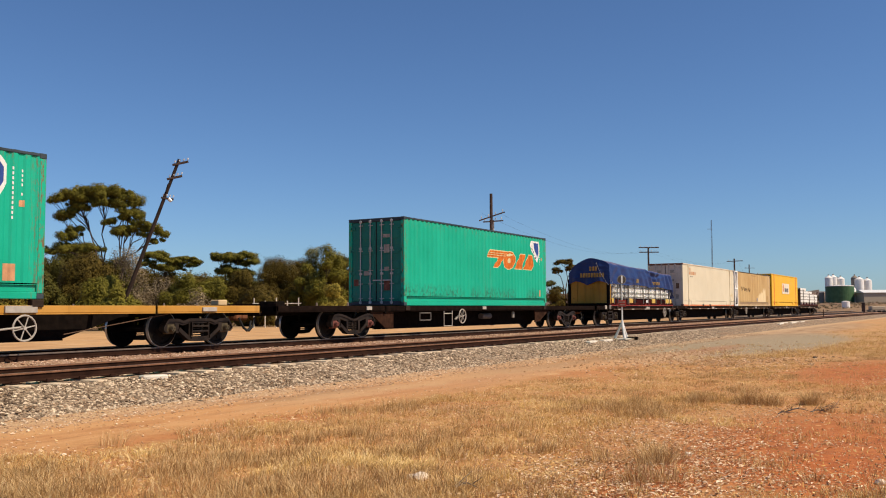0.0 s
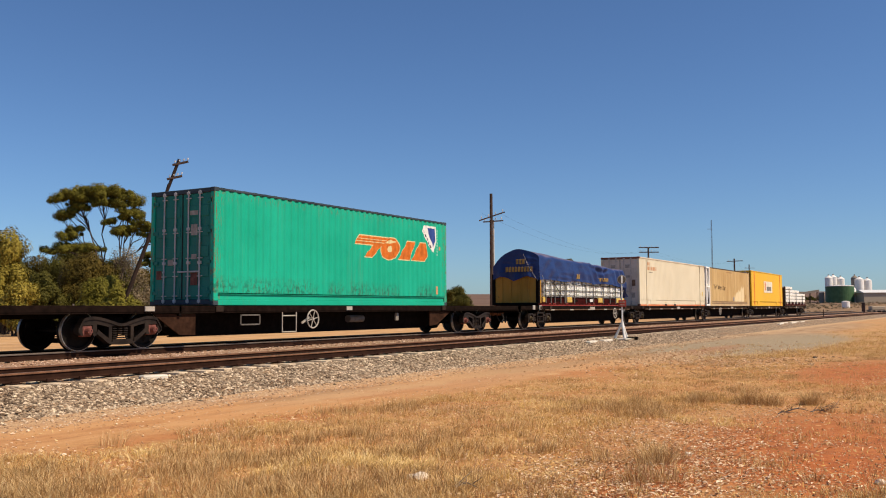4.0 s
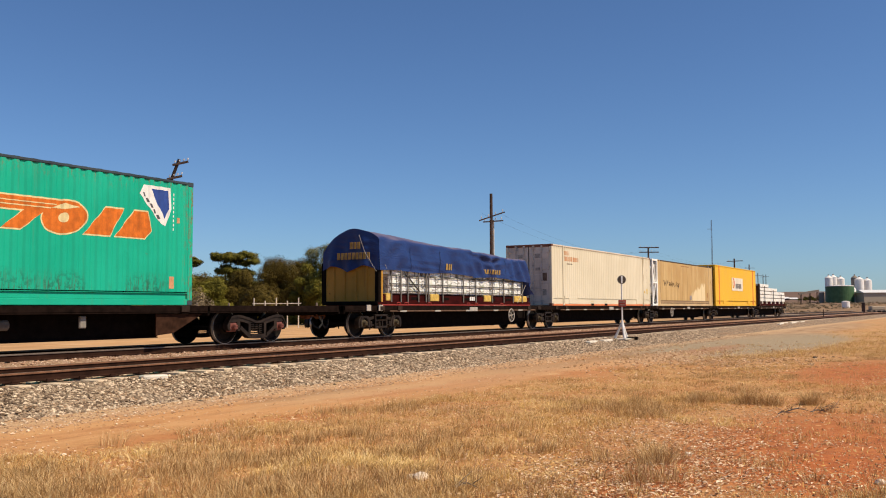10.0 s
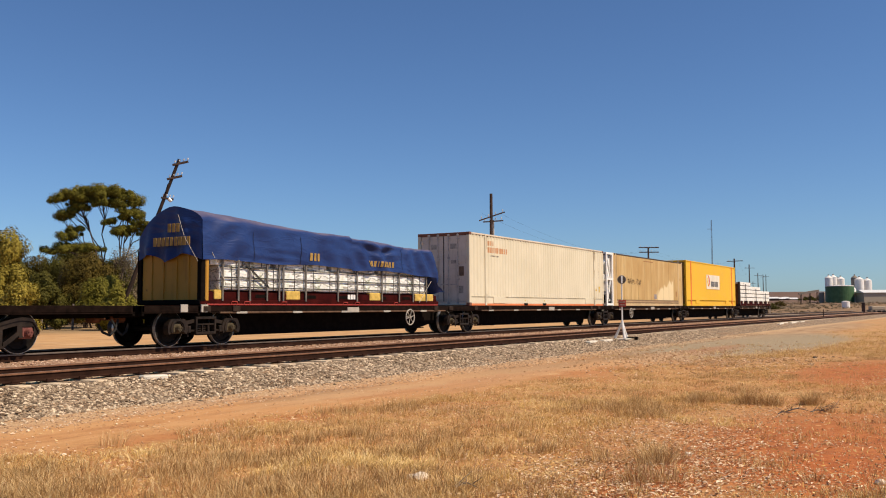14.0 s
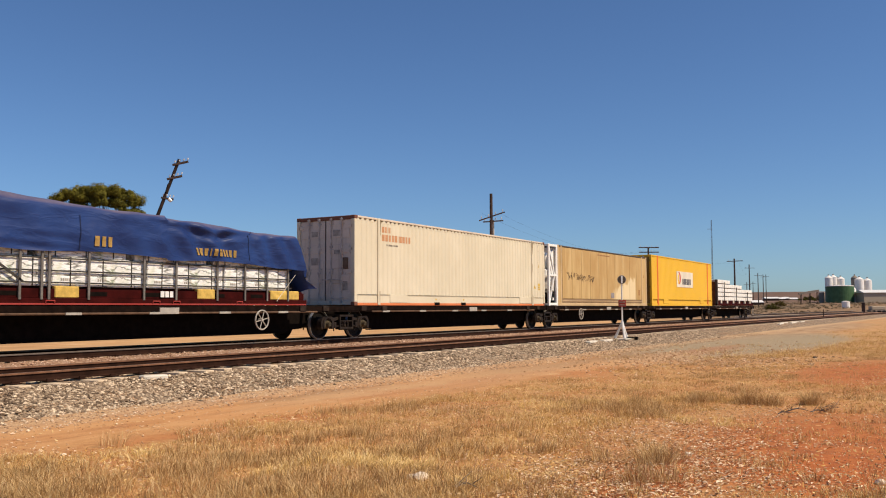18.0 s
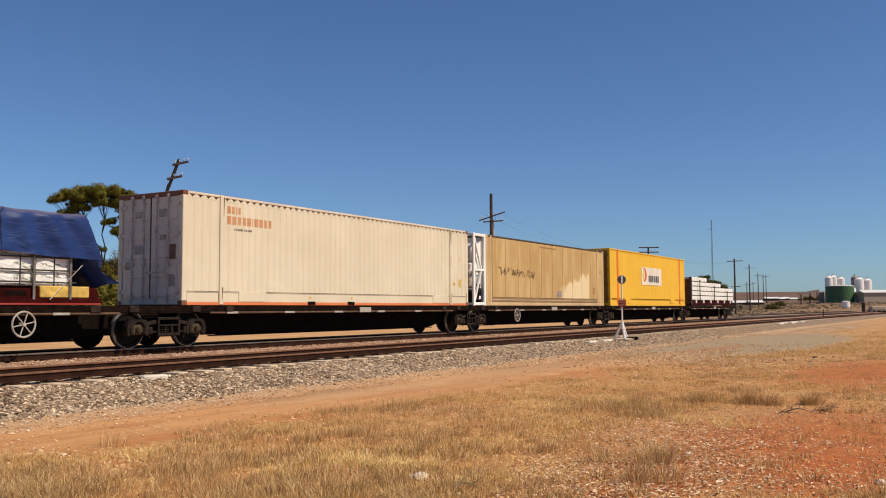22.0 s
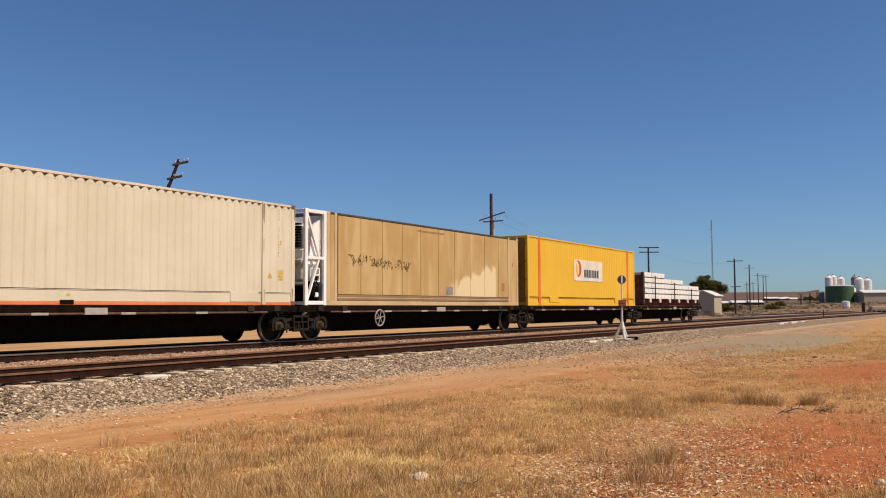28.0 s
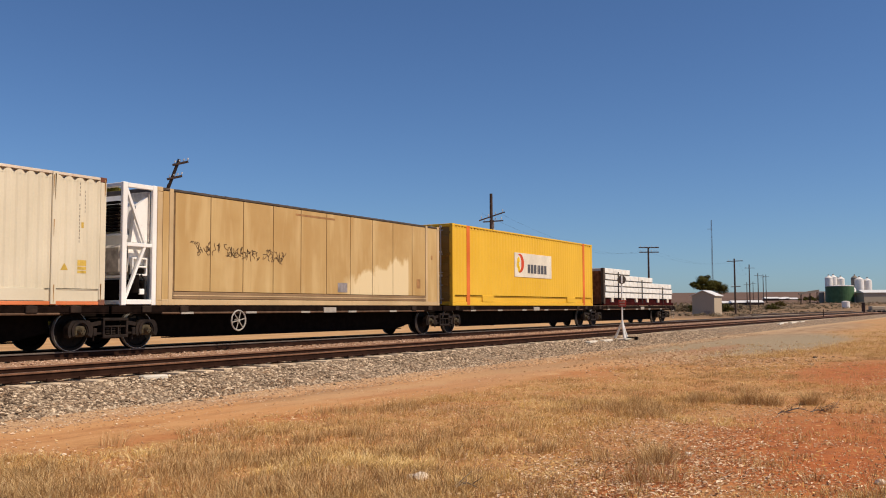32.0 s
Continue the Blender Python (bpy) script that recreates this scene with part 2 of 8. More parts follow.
M_POST_DULL = plain("dull_valve_iron", (0.22, 0.2, 0.17), rough=0.7, var=0.4)
M_RUBBER = plain("black_rubber", (0.02, 0.02, 0.02), rough=0.7)
M_RUST = plain("rust", (0.19, 0.075, 0.035), rough=0.9, var=0.5)
M_REDFRAME = plain("red_rack_paint", (0.040, 0.0042, 0.0036), rough=0.85, var=0.5, scale=3, spec=0.06)
M_RACKYEL = painted("yellow_bulkhead", (0.37, 0.185, 0.013), dirt=(0.07, 0.038, 0.014), wear=1.0)
M_LOGO_OR = plain("logo_orange", (0.62, 0.155, 0.016), rough=0.6, var=0.3, bump=0.05)
M_LOGO_CR = plain("logo_cream", (0.74, 0.62, 0.32), rough=0.6, var=0.25, bump=0.05)
M_LOGO_BL = plain("logo_blue", (0.03, 0.07, 0.28), rough=0.55, var=0.2, bump=0.05)
M_LOGO_WH = plain("logo_white", (0.78, 0.77, 0.74), rough=0.55, var=0.1, bump=0.05)
M_LOGO_RED = plain("logo_red", (0.62, 0.07, 0.02), rough=0.55, var=0.1, bump=0.05)
M_LOGO_GREY = plain("logo_grey", (0.09, 0.09, 0.1), rough=0.6, var=0.2, bump=0.05)
M_LOGO_YEL = plain("logo_yellow", (0.85, 0.55, 0.02), rough=0.55, var=0.1, bump=0.05)
M_WORDS_OR = plain("faded_orange_words", (0.58, 0.30, 0.15), rough=0.6, var=0.2, bump=0.05)
M_WORDS_YEL = plain("stencil_yellow", (0.36, 0.225, 0.065), rough=0.7, var=0.3, bump=0.05)
M_GRAFFITI = plain("graffiti_black", (0.13, 0.08, 0.04), rough=0.6, bump=0.02)
M_TIMBERYEL = plain("yellow_gluts", (0.62, 0.42, 0.10), rough=0.8)

# ---- ground and tracks ----
def ground_height(x, y):
    t = min(1, max(0, (y - 11.5) / 9.0))
    h = 0.26 * t * t * (3 - 2 * t)
    r = math.hypot(x, y)
    h += 0.0172 * max(0.0, r - 195) ** 2 / (max(0.0, r - 195) + 60)
    return h + 0.035 * noise.noise((x * 0.25, y * 0.25, 0)) * min(1, 30 / (10 + abs(x) * 0.1)) + 0.012 * noise.noise((x * 1.3, y * 1.3, 3))


def ground_material():
    n = Nodes("ground_soil", 0.95)
    co = n.coords(world=True)
    big = n.noise(co, 0.12, 5)
    mid = n.noise(co, 0.9, 6, 0.65)
    fine = n.noise(co, 9.0, 5, 0.7)
    grit = n.noise(co, 42.0, 3, 0.7)
    sep = n.node("ShaderNodeSeparateXYZ", Vector=co)
    x, y = sep.outputs[0], sep.outputs[1]
    wob = n.math("MULTIPLY_ADD", mid, 2.6, -1.3)
    wob2 = n.math("MULTIPLY_ADD", n.noise(co, 0.25, 3), 4.0, -2.0)

    def patch(cx, cy, rx, ry, soft=0.35):
        dx = n.math("DIVIDE", n.math("SUBTRACT", n.math("ADD", x, wob), cx), rx)
        dy = n.math("DIVIDE", n.math("SUBTRACT", n.math("ADD", y, n.math("MULTIPLY", wob, 0.6)), cy), ry)
        d = n.math("ADD", n.math("MULTIPLY", dx, dx), n.math("MULTIPLY", dy, dy))
        return n.ramp(n.math("MULTIPLY", d, 0.5), (0.5 - soft * 0.5, 1.0), (0.5 + soft * 0.5, 0.0))

    dirt = n.mix(n.ramp(mid, (0.3, 0.0), (0.7, 1.0)), (0.53, 0.25, 0.095), (0.63, 0.345, 0.145))
    # wheel ruts and wind-blown streaks along the vehicle track
    rut = n.noise(n.coords(world=True, scale=(0.22, 2.4, 1.0)), 1.0, 5, 0.62, 0.4)
    dirt = n.mix(n.ramp(rut, (0.50, 0.0), (0.68, 0.75)), dirt, (0.36, 0.15, 0.06))
    dirt = n.mix(n.ramp(rut, (0.30, 0.6), (0.44, 0.0)), dirt, (0.67, 0.42, 0.20))
    dirt = n.mix(n.ramp(n.noise(co, 4.0, 6, 0.75), (0.56, 0.0), (0.7, 0.55)), dirt, (0.33, 0.16, 0.075))
    red = n.mix(n.ramp(fine, (0.3, 0.0), (0.7, 1.0)), (0.36, 0.085, 0.02), (0.54, 0.175, 0.046))
    red = n.mix(n.ramp(n.noise(co, 1.7, 5, 0.7), (0.48, 0.0), (0.64, 0.6)), red, (0.24, 0.055, 0.018))
    straw = n.mix(n.ramp(fine, (0.32, 0.0), (0.68, 1.0)), (0.38, 0.18, 0.07), (0.66, 0.42, 0.17))
    straw = n.mix(n.ramp(mid, (0.35, 0.0), (0.65, 0.7)), straw, (0.44, 0.17, 0.055))
    grey = n.mix(n.ramp(fine, (0.3, 0.0), (0.7, 1.0)), (0.27, 0.205, 0.125), (0.42, 0.34, 0.22))
    # stubble ground in front of the vehicle track, dirt beyond it
    edge = n.math("ADD", y, n.math("ADD", wob, n.math("MULTIPLY", x, 0.06)))
    col = n.mix(n.ramp(n.math("MULTIPLY", edge, 0.05), (0.435, 0.0), (0.50, 1.0)), straw, dirt)
    far = n.ramp(n.math("MULTIPLY", n.math("ADD", x, wob2), 0.01), (0.22, 0.0), (0.34, 1.0))
    col = n.mix(n.math("MULTIPLY", far, n.ramp(big, (0.35, 0.4), (0.65, 1.0))), col, n.mix(n.ramp(mid, (0.3, 0.0), (0.7, 1.0)), (0.40, 0.215, 0.09), (0.58, 0.36, 0.16)))
    col = n.mix(n.math("MULTIPLY", patch(42, 8.6, 15, 3.5), 0.95), col, grey)
    for p in ((11.2, 1.6, 3.2, 1.5), (8.9, 1.1, 1.6, 0.8), (23.5, 2.2, 5.0, 1.7), (8.0, 2.6, 1.2, 0.5)):
        col = n.mix(n.math("MULTIPLY", patch(*p, 0.8), 0.78), col, red)
    for p in ((16.5, 9.3, 4.0, 0.4), (33.0, 8.6, 5.0, 0.7), (9.0, 8.6, 2.5, 0.3), (21.0, 8.2, 3.0, 0.5)):
        col = n.mix(n.math("MULTIPLY", patch(*p, 0.8), 0.4), col, red)
    for p in ((21.5, 10.1, 3.0, 0.7), (27.0, 9.9, 4.0, 0.5), (13.0, 10.4, 2.0, 0.3)):
        col = n.mix(n.math("MULTIPLY", patch(*p, 0.8), 0.55), col, (0.27, 0.165, 0.09))
    for p in ((19.0, 9.7, 5.5, 1.0), (13.5, 9.9, 2.6, 0.45), (27.5, 8.6, 4.0, 0.9)):
        col = n.mix(n.math("MULTIPLY", patch(*p, 0.9), 0.6), col, (0.56, 0.35, 0.18))
    col = n.mix(n.math("MULTIPLY", patch(70, 11, 22, 3.2, 0.9), 0.85), col, n.mix(n.ramp(n.noise(n.coords(world=True, scale=(0.18, 1.0, 1.0)), 1.1, 6, 0.7), (0.36, 0.0), (0.64, 1.0)), (0.27, 0.165, 0.09), (0.50, 0.36, 0.225)))
    # dusty gravel spilled below the ballast
    toe = n.math("ADD", y, n.math("MULTIPLY", wob, 0.35))
    spill = n.math("MULTIPLY", n.ramp(n.math("MULTIPLY", toe, 0.05), (0.525, 0.0), (0.565, 1.0)), n.ramp(n.math("MULTIPLY", y, 0.05), (0.63, 1.0), (0.66, 0.0)))
    col = n.mix(n.math("MULTIPLY", spill, 0.7), col, n.mix(n.ramp(fine, (0.3, 0.0), (0.7, 1.0)), (0.44, 0.28, 0.15), (0.66, 0.47, 0.28)))
    # beyond the railway: pale sandy road, then dusty scrub floor
    sand = n.mix(n.ramp(mid, (0.3, 0.0), (0.7, 1.0)), (0.51, 0.28, 0.112), (0.65, 0.40, 0.185))
    sand = n.mix(n.ramp(n.noise(n.coords(world=True, scale=(0.16, 1.3, 1.0)), 1.0, 5, 0.65, 0.5), (0.50, 0.0), (0.66, 0.7)), sand, (0.33, 0.19, 0.095))
    sand = n.mix(n.ramp(n.noise(n.coords(world=True, scale=(0.3, 0.9, 1.0)), 1.3, 5, 0.7), (0.55, 0.0), (0.68, 0.5)), sand, (0.66, 0.49, 0.31))
    col = n.mix(n.ramp(n.math("MULTIPLY", y, 0.02), (0.41, 0.0), (0.43, 1.0)), col, sand)
    scrub = n.mix(n.ramp(fine, (0.3, 0.0), (0.7, 1.0)), (0.25, 0.15, 0.075), (0.40, 0.28, 0.14))
    col = n.mix(n.ramp(n.math("MULTIPLY", n.math("ADD", y, wob2), 0.01), (0.42, 0.0), (0.48, 1.0)), col, scrub)
    yard = n.math("MULTIPLY", n.ramp(n.math("MULTIPLY", n.math("ADD", x, wob2), 0.005), (0.42, 0.0), (0.6, 1.0)), n.ramp(n.math("MULTIPLY", y, 0.02), (0.40, 0.0), (0.44, 1.0)))
    col = n.mix(n.math("MULTIPLY", yard, 0.85), col, n.mix(n.ramp(mid, (0.3, 0.0), (0.7, 1.0)), (0.125, 0.075, 0.04), (0.29, 0.19, 0.105)))
    # the low dark rise beyond the yard
    away = n.math("SQRT", n.math("ADD", n.math("MULTIPLY", x, x), n.math("MULTIPLY", y, y)))
    rise = n.mix(n.ramp(n.noise(co, 0.02, 6, 0.7), (0.35, 0.0), (0.65, 1.0)), (0.115, 0.065, 0.045), (0.20, 0.125, 0.08))
    col = n.mix(n.ramp(n.math("MULTIPLY", n.math("ADD", away, n.math("MULTIPLY", wob2, 8.0)), 0.001), (0.36, 0.0), (0.44, 1.0)), col, rise)
    col = n.mix(n.ramp(grit, (0.55, 0.0), (0.75, 0.5)), col, n.mix(0.5, col, (0.14, 0.08, 0.05)))
    n.color(col)
    n.bump(n.math("ADD", n.math("MULTIPLY", fine, 0.7), n.math("MULTIPLY", grit, 0.35)), 0.55, 0.05)
    return n.mat


def axis_steps(lo, hi, near_lo, near_hi, step):
    a = list(np.arange(near_lo, near_hi, step))
    v, d = near_hi, step
    while v < hi:
        a.append(v)
        d *= 1.18
        v += d
    a.append(hi)
    v, d = near_lo, step
    pre = []
    while v > lo:
        d *= 1.18
        v -= d
        pre.append(max(v, lo))
    return pre[::-1] + a


def make_ground():
    xs, ys = axis_steps(-2500, 4200, -4, 50, 0.4), axis_steps(-2500, 4200, -6, 30, 0.4)
    v = [(x, y, ground_height(x, y)) for x in xs for y in ys]
    m = len(ys)
    f = [(i * m + k, (i + 1) * m + k, (i + 1) * m + k + 1, i * m + k + 1) for i in range(len(xs) - 1) for k in range(m - 1)]
    me = bpy.data.meshes.new("ground")
    me.from_pydata(v, [], f)
    me.materials.append(ground_material())
    me.shade_smooth()
    tagged(new("ground", me), "dry orange dirt ground with stubble, red soil and gravel", "ground", kind="structure")


make_ground()


def stone_material(name, a, b, c):
    n = Nodes(name, 0.9)
    co = n.coords(world=True)
    col = n.ramp(n.island(), (0.0, a), (0.45, b), (0.8, c), (1.0, tuple(min(1, v * 1.35) for v in c)))
    n.color(n.mix(n.ramp(n.noise(co, 30, 3), (0.4, 0.0), (0.7, 0.4)), col, tuple(v * 0.5 for v in a)))
    return n.mat


def ballast_material():
    n = Nodes("ballast", 0.95)
    co = n.coords(world=True)
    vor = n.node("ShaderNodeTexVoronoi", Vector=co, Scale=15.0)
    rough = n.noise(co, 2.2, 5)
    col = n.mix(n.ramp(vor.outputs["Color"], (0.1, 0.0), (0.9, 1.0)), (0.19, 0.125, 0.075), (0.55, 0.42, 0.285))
    # gaps between the stones: their shade is mixed into the colour as near-black
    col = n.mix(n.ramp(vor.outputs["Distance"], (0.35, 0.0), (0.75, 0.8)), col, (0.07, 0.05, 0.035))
    sep = n.node("ShaderNodeSeparateXYZ", Vector=co)
    rusty = n.ramp(n.math("MULTIPLY", sep.outputs[1], 0.05), (0.685, 0.0), (0.71, 1.0))
    col = n.mix(n.math("MULTIPLY", rusty, 0.75), col, n.mix(n.ramp(vor.outputs["Color"], (0.1, 0.0), (0.9, 1.0)), (0.28, 0.14, 0.08), (0.54, 0.34, 0.22)))
    col = n.mix(n.ramp(rough, (0.45, 0.0), (0.7, 0.5)), col, (0.42, 0.25, 0.13))
    n.color(col)
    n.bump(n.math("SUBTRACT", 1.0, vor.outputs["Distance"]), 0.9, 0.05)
    return n.mat


M_BALLAST = ballast_material()
M_BALLAST_STONE = stone_material("ballast_stone", (0.115, 0.076, 0.048), (0.365, 0.265, 0.172), (0.64, 0.50, 0.345))
M_RAIL = plain("rusty_rail", (0.032, 0.014, 0.0085), rough=0.85, var=0.4, spec=0.08)
M_RAILHEAD_RUST = plain("rusty_rail_head", (0.20, 0.095, 0.05), rough=0.6, var=0.35)
M_RAILHEAD = plain("worn_rail_head", (0.21, 0.165, 0.135), rough=0.5, metal=0.5, var=0.25)
M_SLEEPER = plain("weathered_sleeper", (0.66, 0.52, 0.36), rough=0.95, var=0.35, scale=3)
M_PALE = plain("pale_concrete", (0.66, 0.60, 0.50), rough=0.9, var=0.2)

NEAR_C, FAR_C, NEAR_RAIL = 14.68, 18.604, 0.505


def make_ballast():
    prof = [(11.55, -0.12), (12.2, 0.07), (12.9, 0.22), (13.3, 0.288), (14.0, 0.305), (15.58, 0.315), (15.78, 0.44), (16.3, 0.475), (17.1, 0.475), (17.45, 0.46), (17.7, 0.44), (18.6, 0.43), (20.0, 0.42), (20.6, 0.28), (21.4, 0.2)]
    xs = axis_steps(-300, 2500, -4, 60, 0.3)
    v = [(x, y + 0.16 * noise.noise((x * 0.5, y, 0)) * (k in (0, 1)), z + 0.02 * noise.noise((x * 2, y * 2, 5)) + (0.05 * noise.noise((x * 0.8, 3.0, 1.0)) if k == 1 else 0.0)) for x in xs for k, (y, z) in enumerate(prof)]
    m = len(prof)
    f = [(i * m + k, (i + 1) * m + k, (i + 1) * m + k + 1, i * m + k + 1) for i in range(len(xs) - 1) for k in range(m - 1)]
    me = bpy.data.meshes.new("ballast_bed")
    me.from_pydata(v, [], f)
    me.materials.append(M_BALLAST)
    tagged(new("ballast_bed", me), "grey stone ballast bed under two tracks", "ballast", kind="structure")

    def bed(y):
        for (a, za), (b, zb) in zip(prof[:-1], prof[1:]):
            if a <= y <= b:
                return za + (zb - za) * (y - a) / (b - a)
        return 0.0
    return bed


BED = make_ballast()


def pebbles(name, count, place, size, mat, label, category):
    """Many small angular stones in one mesh. place() gives x, y, z."""
    base = np.array([(1, 0, 0), (-1, 0, 0), (0, 1, 0), (0, -1, 0), (0, 0, 1), (0, 0, -1)], float)
    tri = np.array([(0, 2, 4), (2, 1, 4), (1, 3, 4), (3, 0, 4), (2, 0, 5), (1, 2, 5), (3, 1, 5), (0, 3, 5)])
    vs, fs = [], []
    for k in range(count):
        x, y, z = place()
        s = size[0] + (size[1] - size[0]) * nrg.random() ** 2
        r = base * s * (0.6 + 0.7 * nrg.random((6, 1))) * np.array([1.2, 1.0, 0.7])
        a = nrg.random() * 6.28
        c, d = math.cos(a), math.sin(a)
        r = np.stack([r[:, 0] * c - r[:, 1] * d, r[:, 0] * d + r[:, 1] * c + r[:, 2] * 0.3, r[:, 2]], 1)
        vs.append(r + (x, y, z + s * 0.2))
        fs.append(tri + 6 * k)
    me = bpy.data.meshes.new(name)
    me.from_pydata(np.concatenate(vs).tolist(), [], np.concatenate(fs).tolist())
    me.materials.append(mat)
    return tagged(new(name, me), label, category, kind="stuff")


def on_shoulder():
    x = 5 + 45 * nrg.random() ** 1.4
    y = 13.35 - 1.6 * nrg.random() if nrg.random() < 0.97 else 12.1 - 0.7 * nrg.random() ** 1.6
    return x, y, max(BED(y), ground_height(x, y))


def between():
    y = 15.7 + 1.95 * nrg.random()
    return 8 + 60 * nrg.random(), y, BED(y)


def in_near_track():
    x, y = 5 + 45 * nrg.random(), 13.95 + 1.95 * nrg.random()
    return x, y, BED(y)


pebbles("ballast_stones", 24000, on_shoulder, (0.014, 0.046), M_BALLAST_STONE, "loose grey ballast stones", "stones")
def on_toe():
    x = 5 + 50 * nrg.random() ** 1.3
    y = 12.4 - 2.0 * nrg.random() ** 1.3
    return x, y, max(BED(y), ground_height(x, y))


pebbles("toe_stones", 13000, on_toe, (0.007, 0.027), stone_material("toe_stone", (0.30, 0.17, 0.09), (0.48, 0.31, 0.18), (0.66, 0.49, 0.33)), "pale dusty stones strewn below the ballast", "stones")
pebbles("ballast_stones", 6000, in_near_track, (0.02, 0.05), M_BALLAST_STONE, "loose grey ballast stones between rails", "stones")
pebbles("track_stones", 6000, between, (0.015, 0.04), stone_material("rusty_stone", (0.22, 0.11, 0.06), (0.42, 0.25, 0.16), (0.60, 0.43, 0.31)), "rust-stained stones between the tracks", "stones")


def make_track(name, yc, top, x0, x1, s0, s1, label):
    tr = thing(name, (0, yc, 0), label, "railway track", kind="structure")
    web = [(-0.066, -0.155), (0.066, -0.155), (0.066, -0.143), (0.012, -0.118), (0.01, -0.045), (0.034, -0.03), (0.034, -0.006), (-0.034, -0.006), (-0.034, -0.03), (-0.01, -0.045), (-0.012, -0.118), (-0.066, -0.143)]
    for e in (-1, 1):
        y = e * 0.7525
        s = Shape()
        s.prism([(y + a, top + b) for a, b in web], 0, x0, x1)
        part("rail", s, M_RAIL, tr)
        s = Shape()
        s.prism([(y - 0.0352, top - 0.030), (y - 0.0352, top - 0.009), (y - 0.026, top + 0.001), (y + 0.026, top + 0.001), (y + 0.0352, top - 0.009), (y + 0.0352, top - 0.030)], 0, x0, x1)
        part("rail_head", s, M_RAILHEAD_RUST if name == "track_near" else M_RAILHEAD, tr, "rust-brown rail head" if name == "track_near" else "worn bright rail head")
        if name == "track_near":
            s = Shape()
            s.box(x0, x1, y - 0.02, y + 0.02, top + 0.0012, top + 0.0022)
            part("running_band", s, M_RAILHEAD, tr, "dull worn running band")
    me = Shape().box(-0.12, 0.12, -1.28, 1.28, -0.14, 0, 0.015).mesh("sleeper", M_SLEEPER)
    plate = Shape()
    for e in (-1, 1):
        y = e * 0.7525
        plate.box(-0.09, 0.09, y - 0.17, y + 0.17, 0.0, 0.016, 0.004)
        for a in (-0.1, 0.1):
            plate.cyl((0.05 if a > 0 else -0.05, y + a, 0.016), (0.05 if a > 0 else -0.05, y + a, 0.05), 0.016, n=6)
    pm = plate.mesh("rail_fastening", M_RAIL)
    g = random.Random(int(yc * 10))
    x = s0
    while x < s1:
        dz, dy, a = g.uniform(-0.024, 0.012), g.uniform(-0.1, 0.12), g.uniform(-0.05, 0.05)
        z = top - 0.173
        o = part("sleeper", me, M_SLEEPER, tr, at=(x, dy, z + min(0, dz)))
        o.rotation_euler = (g.uniform(-0.01, 0.01), 0, a)
        if x < 45:
            part("rail_fastening", pm, M_RAIL, tr, at=(x, 0, z))
        x += 0.66
    return tr


make_track("track_near", NEAR_C, NEAR_RAIL, -80, 700, 4.0, 110.0, "rusty rails on weathered pale sleepers, unused siding")
make_track("track_siding", 25.5, 0.62, 118, 520, 118.0, 150.0, "rusty siding rails beyond the train")
make_track("track_far", FAR_C, 0.62, -80, 700, 6.0, 90.0, "rails on dark stained sleepers under the train")

# ---- the train ----
YC = 18.604          # centre line of the train's track
RAIL = 0.52          # datum of the wagon frames
AXLE = 0.56          # axle height over it
DECK = 1.668         # underside of the containers
WHEEL_R = 0.46
HALF_BASE = 0.94
MOVERS, TURNERS = [], []


def run(t):
    """How far the train has rolled along x after t seconds."""
    return -2.365 * t + 0.0167 * t * t - 0.0001195 * t ** 3


def moving(ob):
    MOVERS.append(ob)
    return ob


def wheelset_mesh():
    s = Shape()
    for e in (-1, 1):
        prof = [(0.09, -0.05 * e), (0.14, -0.075 * e), (0.20, -0.03 * e), (0.36, -0.02 * e), (0.39, -0.065 * e), (WHEEL_R - 0.012, -0.065 * e),
                (WHEEL_R, -0.05 * e), (WHEEL_R + 0.004, 0.03 * e), (WHEEL_R + 0.028, 0.05 * e), (WHEEL_R + 0.026, 0.068 * e), (0.38, 0.068 * e), (0.34, 0.02 * e), (0.09, 0.03 * e)]
        s.lathe([(r, -y) for r, y in prof], e * 0.745)
        for k in range(5):
            a = 2 * math.pi * k / 5
            s.cyl((0.27 * math.cos(a), e * 0.765, 0.27 * math.sin(a)), (0.27 * math.cos(a), e * 0.785, 0.27 * math.sin(a)), 0.045, n=8)
    s.cyl((0, -0.99, 0), (0, 0.99, 0), 0.08, n=12)
    return s.mesh("wheelset", M_WHEEL)


def tread_mesh(e):
    s = Shape()
    s.lathe([(WHEEL_R - 0.05, 0.064 * e), (WHEEL_R + 0.001, 0.062 * e), (WHEEL_R + 0.006, 0.02 * e), (WHEEL_R + 0.006, -0.02 * e)], e * 0.745, 32)
    return s.mesh("tread", M_TREAD)


def bar(s, p, q, h, y0, y1, h2=None):
    """A cast member from p to q in the xz plane, h deep, between two y."""
    h2 = h if h2 is None else h2
    d = Vector((q[0] - p[0], q[1] - p[1])).normalized()
    n = Vector((-d.y, d.x))
    poly = [(p[0] + n.x * h / 2, p[1] + n.y * h / 2), (q[0] + n.x * h2 / 2, q[1] + n.y * h2 / 2), (q[0] - n.x * h2 / 2, q[1] - n.y * h2 / 2), (p[0] - n.x * h / 2, p[1] - n.y * h / 2)]
    s.prism(poly, 1, y0, y1)


